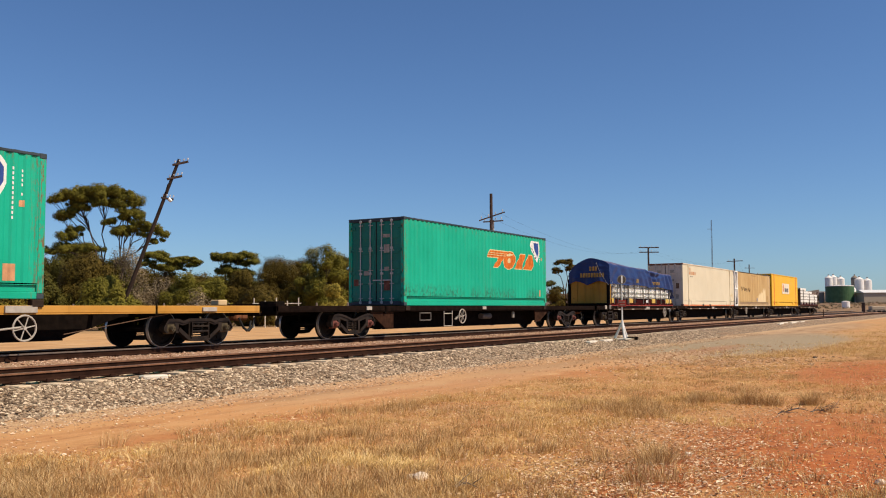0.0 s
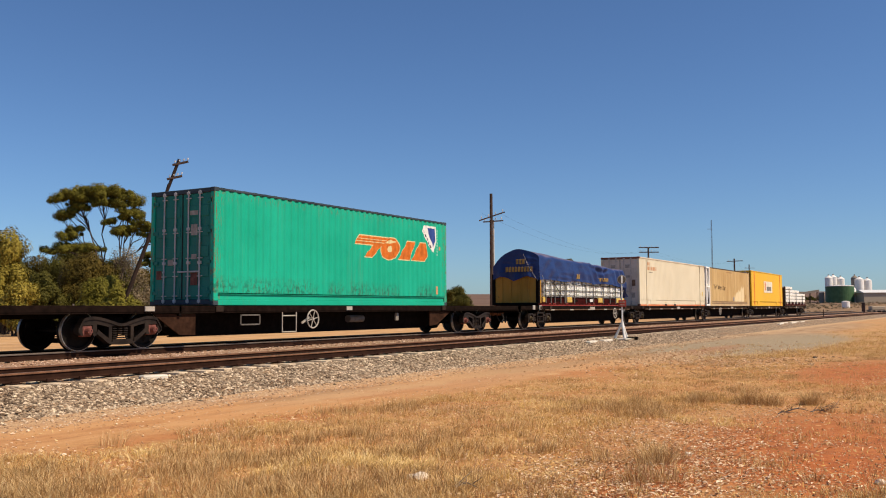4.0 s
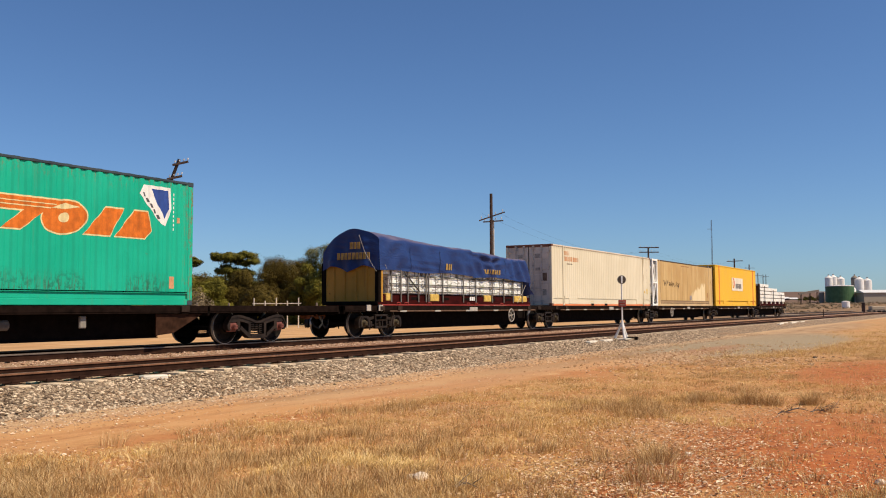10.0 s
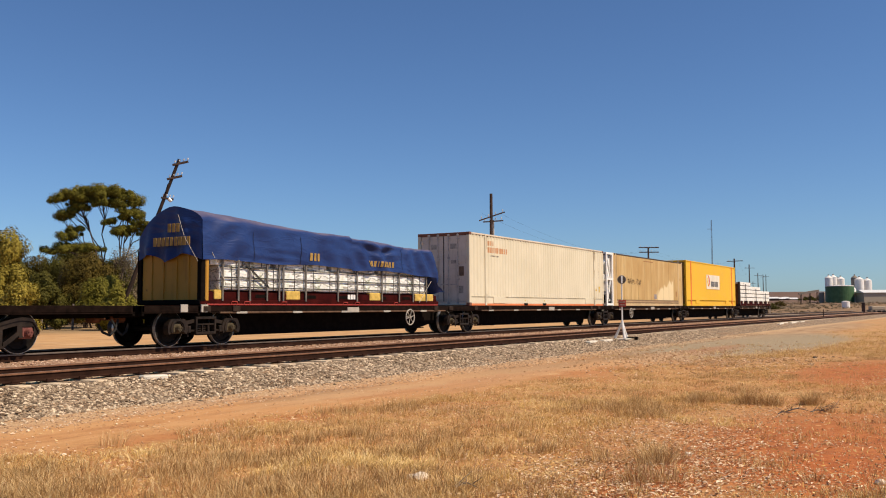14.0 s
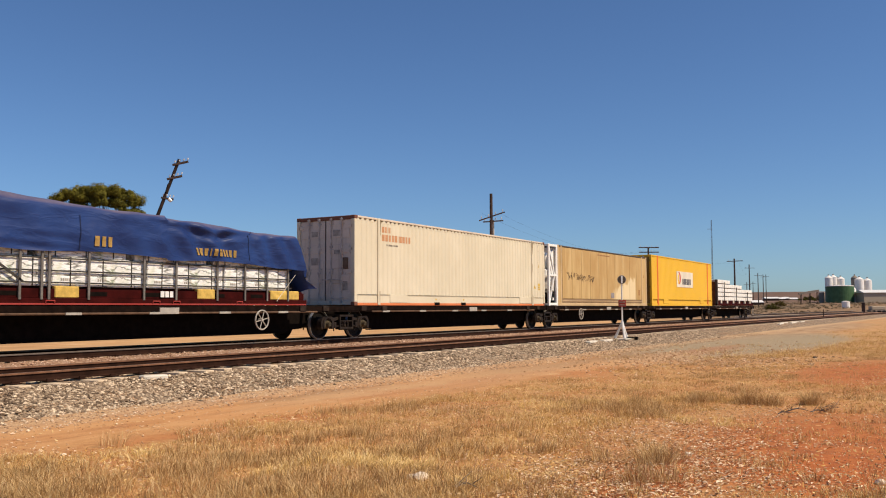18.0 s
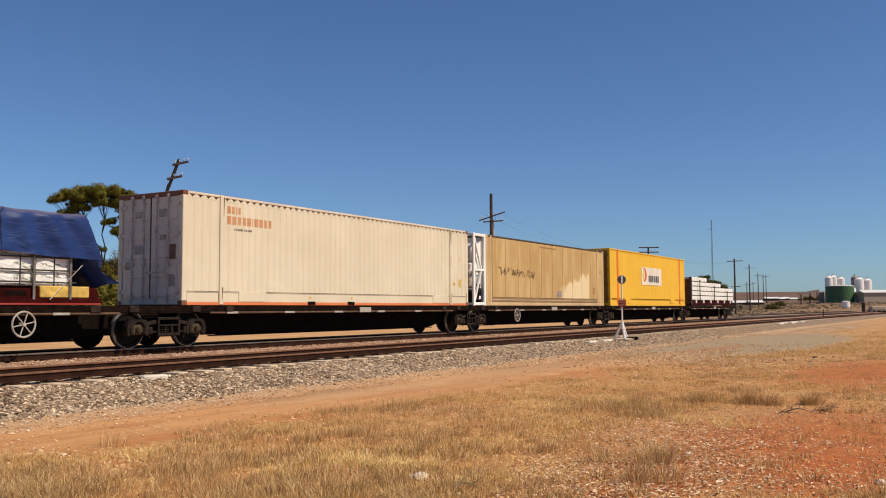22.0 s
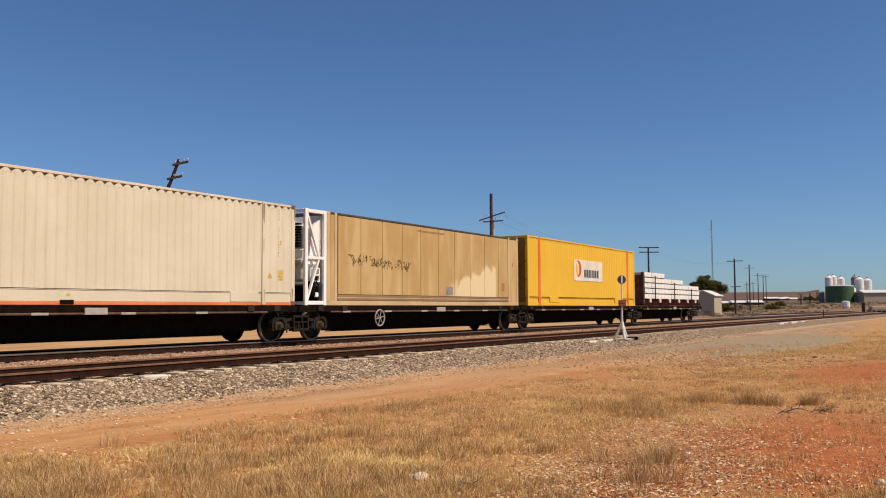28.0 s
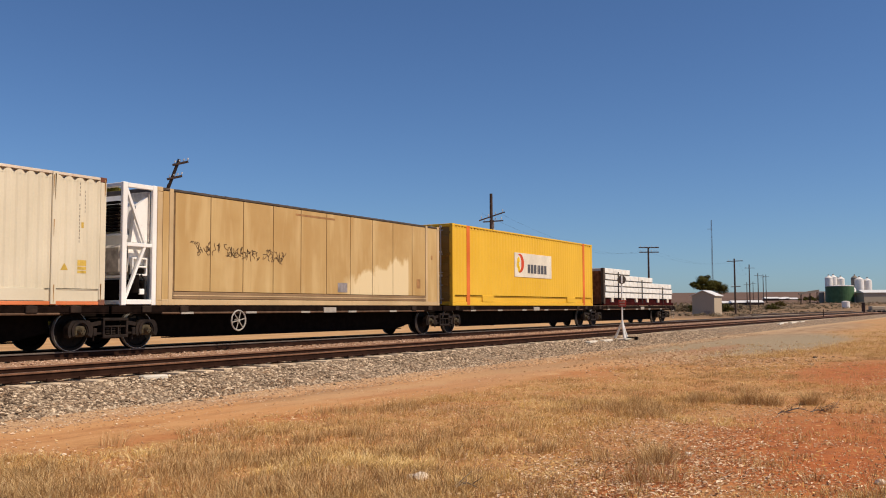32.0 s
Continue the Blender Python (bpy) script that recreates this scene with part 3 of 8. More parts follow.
def frame_mesh(style):
    """One cast side frame; z = 0 at the axle line, near face towards -y."""
    s = Shape()
    arched = style == "arched"
    step = 0.03

    def top(x):
        a = abs(x)
        if arched:
            z = 0.25 + 0.08 * math.exp(-((a - 0.8) / 0.34) ** 2) - 0.09 * math.exp(-(x / 0.28) ** 2)
        else:
            z = 0.25 - 0.05 * math.exp(-((a - 0.55) / 0.12) ** 2)
        return z - 2.2 * max(0.0, a - 1.03) ** 1.3

    def low(x):
        a = abs(x)
        if a < 0.36:
            return -0.34 + 0.03 * (a / 0.36) ** 2
        if a < 0.72:
            return -0.31 + 0.25 * (a - 0.36) / 0.36
        if a < 0.80:
            return -0.11
        if a < 1.08:
            return 0.13
        return -0.1 + 0.9 * max(0.0, a - 1.12)

    x = -1.2
    while x < 1.2 - 1e-6:
        m = x + step / 2
        a = abs(m)
        spans = [(low(m), top(m))]
        if 0.36 < a < 0.69:
            w0, w1 = low(m) + 0.12, top(m) - (0.17 if arched else 0.12)
            if w1 - w0 > 0.04:
                spans = [(low(m), w0), (w1, top(m))]
        elif a < 0.27:
            spans = [(low(m), -0.21), (0.1 if arched else 0.13, top(m))]
        elif a < 0.30 and not arched:
            spans = [(low(m), top(m))]
        for z0, z1 in spans:
            s.box(x, x + step, -0.11, 0.05, z0, z1)
            s.box(x, x + step, -0.135, -0.108, max(z0, z1 - 0.07), z1)
            if z0 < 0:
                s.box(x, x + step, -0.135, -0.108, z0, min(z1, z0 + 0.05))
        x += step
    if not arched:
        for z in (0.05, -0.08):
            s.box(-0.3, 0.3, -0.17, -0.12, z - 0.025, z + 0.025, 0.008)
        for e in (-0.3, 0.27):
            s.box(e, e + 0.03, -0.17, -0.1, -0.2, 0.16, 0.006)
    return s.mesh("side_frame", M_BOGIE)


def boxed_frame_mesh():
    """A side frame with round pedestals over the axles and a square spring box between them."""
    s = Shape()
    for e in (-1, 1):
        c = e * HALF_BASE
        arc = [radians(-28 + 236 * i / 16) for i in range(17)]
        ring = [(c + 0.335 * math.cos(a), min(0.245, 0.32 * math.sin(a))) for a in arc] + [(c + 0.165 * math.cos(a), 0.165 * math.sin(a)) for a in reversed(arc)]
        s.prism(ring, 1, -0.12, 0.05)
        rim = [(c + 0.25 * math.cos(a), min(0.2, 0.25 * math.sin(a))) for a in arc] + [(c + 0.195 * math.cos(a), 0.195 * math.sin(a)) for a in reversed(arc)]
        s.prism(rim, 1, -0.145, -0.12)
        bar(s, (e * 0.70, 0.13), (e * 0.33, 0.19), 0.09, -0.09, 0.03)
        bar(s, (e * 0.76, -0.07), (e * 0.33, -0.06), 0.045, -0.1, -0.03)
        s.box(min(e * 0.30, e * 0.36), max(e * 0.30, e * 0.36), -0.15, 0.05, -0.16, 0.29, 0.01)
        s.box(min(e * 0.50, e * 0.60), max(e * 0.50, e * 0.60), -0.13, -0.05, -0.12, 0.06, 0.015)
        s.cyl((e * 0.55, -0.05, 0.05), (e * 0.55, -0.05, -0.22), 0.022, n=6)
    s.box(-0.36, 0.36, -0.155, 0.05, 0.225, 0.295, 0.012)
    s.box(-0.36, 0.36, -0.155, 0.05, -0.17, -0.10, 0.012)
    s.box(-0.31, 0.31, -0.13, -0.06, 0.075, 0.11, 0.008)
    for x in (-0.1, 0.1):
        s.box(x - 0.016, x + 0.016, -0.12, -0.06, -0.11, 0.08, 0.004)
    return s.mesh("side_frame", M_BOGIE)


def box_mesh(mat):
    s = Shape()
    s.box(-0.15, 0.15, -0.1, 0.08, -0.13, 0.14, 0.04)
    s.cyl((0, -0.1, 0), (0, -0.2, 0), 0.085, 0.07, 14)
    for k in range(3):
        a = 2 * math.pi * k / 3 + 0.5
        s.cyl((0.045 * math.cos(a), -0.2, 0.045 * math.sin(a)), (0.045 * math.cos(a), -0.22, 0.045 * math.sin(a)), 0.016, n=6)
    return s.mesh("axle_box", mat)


def spring_mesh():
    s = Shape()
    for x in (-0.16, 0.0, 0.16):
        for z in range(6):
            s.cyl((x, -0.02, -0.19 + z * 0.055), (x, -0.02, -0.162 + z * 0.055), 0.075, n=10)
    return s.mesh("springs", M_BOGIE)


def bolster_mesh():
    s = Shape()
    s.box(-0.22, 0.22, -0.95, 0.95, 0.0, 0.3, 0.03)
    s.cyl((0, 0, 0.3), (0, 0, 0.45), 0.2, n=14)
    s.box(-0.55, -0.48, -0.75, 0.75, -0.12, -0.02, 0.01)
    s.box(0.48, 0.55, -0.75, 0.75, -0.12, -0.02, 0.01)
    return s.mesh("bolster", M_BLACK)


M_POLE_IRON = plain("dull_iron", (0.14, 0.125, 0.11), rough=0.8)
ME_WHEEL, ME_TREAD = wheelset_mesh(), [tread_mesh(-1), tread_mesh(1)]
ME_FRAME = {"arched": frame_mesh("arched"), "open": frame_mesh("open"), "boxed": boxed_frame_mesh()}
ME_BOX, ME_BOX_RED = box_mesh(M_HUB), box_mesh(M_REDCAP)
ME_SPRING, ME_BOLSTER = spring_mesh(), bolster_mesh()


def bogie(wagon, x, style, red=False):
    """A four-wheel bogie under a wagon whose origin lies at rail height on the centre line."""
    b = part("bogie", ME_BOLSTER, M_BLACK, wagon, at=(x, 0, AXLE))
    for dx in (-HALF_BASE, HALF_BASE):
        w = part("wheelset", ME_WHEEL, M_WHEEL, b, at=(dx, 0, 0))
        TURNERS.append((w, dx))
        for me in ME_TREAD:
            t = part("tread", me, M_TREAD, b, "polished wheel tread", at=(dx, 0, 0))
            TURNERS.append((t, dx))
        for e in (-1, 1):
            k = part("axle_box", ME_BOX_RED if red else ME_BOX, M_HUB, b, at=(dx, e * 1.02, 0))
            if e > 0:
                k.rotation_euler = (0, 0, math.pi)
    for e in (-1, 1):
        k = part("side_frame", ME_FRAME[style], M_BOGIE, b, at=(0, e * 1.02, 0))
        q = part("springs", ME_SPRING, M_RUST, b, at=(0, e * 1.02, 0))
        if e > 0:
            k.rotation_euler = q.rotation_euler = (0, 0, math.pi)
    return b


def hand_wheel(wagon, x, z, side=-1.24):
    s = Shape()
    s.ring((0, 0, 0), 0.27, 0.022)
    for k in range(6):
        a = math.pi * k / 3 + 0.2
        s.cyl((0, 0, 0), (0.27 * math.cos(a), 0, 0.27 * math.sin(a)), 0.014, n=6)
    s.cyl((0, -0.03, 0), (0, 0.12, 0), 0.04, n=10)
    return part("hand_wheel", s, M_PLATE, wagon, "pale spoked handbrake wheel", at=(x, side, z))


def coupler(wagon, x, e):
    s = Shape()
    s.box(min(x, x + e * 0.5), max(x, x + e * 0.5), -0.09, 0.09, 0.78, 0.98, 0.03)
    s.box(min(x + e * 0.3, x + e * 0.62), max(x + e * 0.3, x + e * 0.62), -0.17, 0.14, 0.72, 1.03, 0.06)
    part("coupler", s, M_RUST, wagon)
    h = Shape()
    pts = [(x, -0.35, 0.8), (x + e * 0.12, -0.4, 0.55), (x + e * 0.28, -0.4, 0.42), (x + e * 0.45, -0.35, 0.5), (x + e * 0.55, -0.3, 0.7)]
    h.tube(pts, [0.03] * 5, 8)
    part("brake_hose", h, M_RUBBER, wagon)


def wagon_frame(w, L, lo, hi, belly_z, sill_mat, z_deck=1.146, curved=False, run_out=1.1):
    """Side sills, fish-bellied centre sill and cross members; z from rail height. lo..hi: where the deep belly lies."""
    for e in (-1, 1):
        s = Shape()
        y0, y1 = sorted((e * 1.2, e * 1.06))
        s.box(0, L, y0, y1, z_deck - 0.17, z_deck - 0.005, 0.012)
        s.box(0, L, min(e * 1.2, e * 0.98), max(e * 1.2, e * 0.98), z_deck - 0.2, z_deck - 0.172, 0.004)
        part("side_sill", s, sill_mat, w)
        b = Shape()
        ys = sorted((e * 0.62, e * 0.58))
        if curved:
            b.prism([(lo - 0.85, z_deck - 0.2), (lo - 0.85, belly_z + 0.2), (lo - 0.45, belly_z + 0.11), (lo, belly_z + 0.02), (lo + 0.3, belly_z), (hi - 0.3, belly_z), (hi, belly_z + 0.02), (hi + 0.45, belly_z + 0.11), (hi + 0.85, belly_z + 0.2), (hi + 0.85, z_deck - 0.2)], 1, *ys)
        else:
            b.prism([(lo - run_out, z_deck - 0.2), (lo, belly_z), (hi, belly_z), (hi + run_out, z_deck - 0.2)], 1, *ys)
        b.box(lo, hi, min(e * 0.68, e * 0.5), max(e * 0.68, e * 0.5), belly_z - 0.03, belly_z + 0.002, 0.004)
        part("belly_plate", b, M_BLACK, w)
    c = Shape()
    c.box(lo - 0.6, hi + 0.6, -0.3, 0.3, 0.62, z_deck - 0.03, 0.02)
    for a, b in ((0.05, lo - 0.6), (hi + 0.6, L - 0.05)):
        c.box(a, b, -0.26, 0.26, 0.84, z_deck - 0.03, 0.02)
    part("centre_sill", c, M_BLACK, w)
    x = 0.6
    while x < L - 0.3:
        s = Shape()
        s.box(x - 0.06, x + 0.06, -1.05, 1.05, z_deck - 0.16, z_deck - 0.03, 0.01)
        part("cross_member", s, M_BLACK, w)
        x += 2.3


def end_deck(w, x0, x1, z=1.12):
    s = Shape()
    n = max(2, int((x1 - x0) / 0.32))
    for k in range(n):
        a = x0 + (x1 - x0) * k / n
        s.box(a + 0.004, a + (x1 - x0) / n - 0.004, -1.18, 1.18, z - 0.03, z - 0.002, 0.006)
    part("end_deck", s, M_SILL, w)
    for a in (x0, x1 - 0.08):
        part("headstock", Shape().box(a, a + 0.08, -1.2, 1.2, z - 0.24, z + 0.02, 0.01), M_BLACK, w)


def plates(w, xs, z=0.98, size=(0.32, 0.16), mat=None):
    for x in xs:
        s = Shape()
        s.box(x, x + size[0], -1.245, -1.203, z, z + size[1], 0.006)
        part("plate", s, mat or M_PLATE, w, "pale data plate")


def reflector_rail(w, x0, x1, z=0.955):
    s = Shape()
    s.cyl((x0, -1.2, z), (x1, -1.2, z), 0.026, n=8)
    part("brake_pipe", s, M_PIPE, w)
    x = x0 + 0.6
    while x < x1 - 0.8:
        s = Shape()
        s.box(x, x + 0.42, -1.24, -1.222, z - 0.028, z + 0.028, 0.004)
        part("reflector", s, M_PLATE, w)
        x += 2.35


def pedestals(w, xs, z=1.115):
    for x in xs:
        for e in (-1, 1):
            s = Shape()
            s.box(x - 0.14, x + 0.14, e * 1.16 - 0.09, e * 1.16 + 0.09, z - 0.14, z + 0.02, 0.012)
            s.box(x - 0.07, x + 0.07, e * 1.16 - 0.05, e * 1.16 + 0.05, z + 0.018, z + 0.03, 0.004)
            part("twist_lock", s, M_CLAMP, w)


def steps(w, x, wid=0.62):
    s = Shape()
    for a in (x, x + wid):
        s.cyl((a, -1.2, 0.95), (a, -1.2, 0.38), 0.018, n=6)
    s.cyl((x, -1.2, 0.38), (x + wid, -1.2, 0.38), 0.018, n=6)
    s.cyl((x, -1.2, 0.85), (x + wid, -1.2, 0.85), 0.018, n=6)
    part("step", s, M_PLATE, w)


# flat wagon with yellow sill, lead of the visible train
wag = moving(thing("container_wagon", (-5.0, YC, RAIL), "black container flat wagon with a dusty yellow side sill", "wagon", "train wagons"))
wagon_frame(wag, 24.2, 6.5, 18.2, 0.38, M_SILL_YELLOW, run_out=1.9)
end_deck(wag, 0.0, 4.0), end_deck(wag, 20.4, 24.2)
bogie(wag, 2.6, "open"), bogie(wag, 21.92, "open")
hand_wheel(wag, 16.85, 0.66)
coupler(wag, 24.2, 1), coupler(wag, 0.0, -1)
plates(wag, (16.4,), 0.985, (0.75, 0.15))
plates(wag, (21.95,), 0.99, (0.5, 0.11))
s = Shape()
s.cyl((16.1, -1.25, 0.62), (16.75, -1.25, 0.68), 0.022, n=8)
part("brake_lever", s, M_PLATE, wag)
pedestals(wag, (5.25, 17.15), 1.245)
s = Shape()
s.cyl((17.9, -1.1, 0.5), (20.9, -1.1, 0.93), 0.011, n=8)
part("brake_rod", s, M_PIPE, wag, "thin dusty brake rod")

blk = moving(thing("timber_block", (18.0, YC, RAIL + 1.15), "tan timber block lying on the wagon deck", "timber block"))
part("block", Shape().box(-0.16, 0.18, -0.9, -0.6, 0.0, 0.15, 0.02), M_TAN_FRAME, blk)

# black skeletal wagon under the green box
wag = moving(thing("container_wagon", (19.85, YC, RAIL), "black well-worn container flat wagon with fish-belly sill", "wagon", "train wagons"))
wagon_frame(wag, 25.1, 5.75, 18.2, 0.36, M_SILL)
end_deck(wag, 0.0, 5.6), end_deck(wag, 19.4, 25.1)
bogie(wag, 3.8, "arched", True), bogie(wag, 21.38, "arched", True)
hand_wheel(wag, 10.8, 0.74)
coupler(wag, 0.0, -1), coupler(wag, 25.1, 1)
plates(wag, (4.4, 12.5), 1.0, (0.3, 0.12))
pedestals(wag, (6.9, 18.6))
steps(wag, 9.45)
part("end_box", Shape().box(0.05, 0.5, -1.1, -0.45, 1.0, 1.27, 0.03), M_BLACK, wag)
part("end_rail", Shape().box(0.02, 0.08, -1.16, 1.16, 1.13, 1.2, 0.01), M_SILL, wag)
s = Shape()
for a, b, c, d in ((7.7, 8.5, 0.9, 0.86), (7.7, 8.5, 0.64, 0.6)):
    s.box(a, b, -1.225, -1.195, d, c, 0.006)
for a in (7.7, 8.46):
    s.box(a, a + 0.04, -1.225, -1.195, 0.6, 0.9, 0.006)
part("label_rack", s, M_POLE_IRON, wag, "dull steel frame for labels")
for e in (-1, 1):
    ys = sorted((e * 1.12, e * 1.08))
    part("end_web", Shape().prism([(4.75, 0.93), (5.62, 0.40), (6.15, 0.38), (6.15, 0.93)], 1, *ys), M_WEB, wag, "dusty brown end web")
    part("end_web", Shape().prism([(19.3, 0.93), (18.3, 0.45), (17.75, 0.40), (17.75, 0.93)], 1, *ys), M_WEB, wag, "dusty brown end web")
s = Shape()
s.cyl((13.2, -0.75, 0.72), (14.0, -0.75, 0.72), 0.12, n=14)
part("brake_cylinder", s, M_POLE_IRON, wag, "dull iron brake cylinder")
s = Shape()
s.box(15.6, 15.78, -1.06, -0.98, 0.62, 0.9, 0.02)
part("brake_valve", s, M_POST_DULL, wag)
s = Shape()
bar(s, (10.35, 0.62), (10.7, 0.8), 0.05, -1.2, -1.15)
part("brake_lever", s, M_PLATE, wag)

# five-unit articulated wagon: the units share bogies
JOINTS = (60.95, 76.6, 91.75, 107.1)
UNITS = ((45.15, 60.95), (60.95, 76.6), (76.6, 91.75), (91.75, 107.1), (107.1, 121.95))
for k, (u0, u1) in enumerate(UNITS):
    wag = moving(thing("articulated_wagon", (u0, YC, RAIL), "black low articulated container wagon unit on shared bogies", "wagon", "train wagons"))
    L = u1 - u0
    a = 0.0 if k == 0 else 0.07
    wagon_frame(wag, L - a, 2.9 if k == 0 else 2.1, L - (2.1 if k < 4 else 3.2), 0.35, M_SILL, curved=True)
    if k == 0:
        bogie(wag, 2.15, "boxed")
        end_deck(wag, 0.0, 1.9)
        coupler(wag, 0.0, -1)
        plates(wag, (1.2, 1.9), 0.97, (0.24, 0.2))
    if k == 4:
        bogie(wag, L - 2.35, "boxed")
        end_deck(wag, L - 1.6, L)
        coupler(wag, L, 1)
    else:
        bogie(wag, L + 0.15, "boxed")
        s = Shape()
        s.box(L - 0.55, L + 0.55, -0.5, 0.5, 0.86, 1.06, 0.03)
        part("articulation", s, M_BLACK, wag)
    reflector_rail(wag, 2.6 if k == 0 else 1.5, L - 1.4)
    plates(wag, (L * 0.52,), 0.93, (0.62, 0.16))
    pedestals(wag, (1.0 if k else 2.1, 2.2 if k else 3.2, L - 2.1, L - 1.0))
    if k in (0, 2):
        hand_wheel(wag, L - 3.9 if k == 0 else 4.15, 0.74)
    if k == 4:
        steps(wag, L - 0.7, 0.45)


# ---- containers ----
WALLS = {}          # near wall of each container: spans between posts, pitch and depth of its ribs


def rib_breaks(x0, x1, depth, pitch):
    """Corners (x, recess) of the pressed profile between two posts."""
    n = max(1, round((x1 - x0) / pitch))
    p = (x1 - x0) / n
    prof = [(x0, 0.0)]
    for k in range(n):
        a = x0 + k * p
        prof += [(a + p * 0.24, 0.0), (a + p * 0.42, depth), (a + p * 0.74, depth), (a + p * 0.92, 0.0)]
    return prof + [(x1, 0.0)]


def clip_x(poly, a, keep_above):
    """A convex polygon in x, z cut by the upright line x = a."""
    out = []
    for i, p in enumerate(poly):
        q = poly[(i + 1) % len(poly)]
        ip, iq = (p[0] >= a) == keep_above, (q[0] >= a) == keep_above
        if ip:
            out.append(p)
        if ip != iq:
            t = (a - p[0]) / (q[0] - p[0])
            out.append((a, p[1] + (q[1] - p[1]) * t))
    return out


def corrugated(x0, x1, z0, z1, y, depth, pitch, side=-1):
    """A pressed steel wall whose outer face lies at y, ribs upright."""
    s = Shape()
    prof = rib_breaks(x0, x1, depth, pitch)
    v = []
    for x, d in prof:
        v += [(x, y - side * d, z0), (x, y - side * d, z1), (x, y - side * (d + 0.004), z0), (x, y - side * (d + 0.004), z1)]
    f = []
    for i in range(len(prof) - 1):
        a, b = i * 4, i * 4 + 4
        f += [(a, b, b + 1, a + 1), (a + 2, a + 3, b + 3, b + 2)]
    return s.add(v, f)


def scallops(x0, x1, z0, z1, y, depth, pitch, side):
    """Upper ends of the ribs: a sheet that follows the profile, its top edge falling to a point at each recess."""
    s = Shape()
    n = max(1, round((x1 - x0) / pitch))
    prof = rib_breaks(x0, x1, depth, pitch)
    m = n * 8
    xs = [x0 + (x1 - x0) * i / m for i in range(m + 1)]
    ds = np.interp(xs, [p[0] for p in prof], [p[1] for p in prof])
    v = []
    for i, (x, d) in enumerate(zip(xs, ds)):
        h = abs(math.cos(math.pi * (i / 8 - 0.08))) ** 0.75
        q = y - side * (0.012 + d)
        for a, zz in ((0, z0 - 0.004), (0, z0 + 0.008 + (z1 - z0 - 0.008) * h), (0.006, z0 + 0.008 + (z1 - z0 - 0.008) * h), (0.006, z0 - 0.004)):
            v.append((x, q - side * a, zz))
    f = [(i * 4 + k, (i + 1) * 4 + k, (i + 1) * 4 + (k + 1) % 4, i * 4 + (k + 1) % 4) for i in range(m) for k in range(4)]
    return s.add(v, f)


def casting(s, x, y, z):
    s.box(x - 0.089, x + 0.089, y - 0.081, y + 0.081, z, z + 0.118, 0.012)


def lock_rods(door, x, ys, z0, z1, mat):
    for y in ys:
        s = Shape()
        s.cyl((x, y, z0), (x, y, z1), 0.021, n=8)
        for z in (z0 + 0.06, z0 + (z1 - z0) * 0.36, z0 + (z1 - z0) * 0.66, z1 - 0.06):
            s.box(x - 0.02, x + 0.05, y - 0.055, y + 0.055, z - 0.04, z + 0.04, 0.006)
        part("lock_rod", s, mat, door, "galvanised locking rod")
        for z in (z0 + 0.2, z0 + (z1 - z0) * 0.24, z0 + (z1 - z0) * 0.40, z0 + (z1 - z0) * 0.63, z1 - 0.2):
            part("keeper", Shape().box(x - 0.012, x + 0.03, y - 0.10, y + 0.08, z - 0.012, z + 0.012, 0.004), M_ROD, door)
        h = Shape()
        z = z0 + (z1 - z0) * 0.28
        h.box(x - 0.045, x - 0.02, y - 0.02, y + 0.36 if y < 0 else y + 0.02, z - 0.02, z + 0.02, 0.005)
        part("handle", h, mat, door)


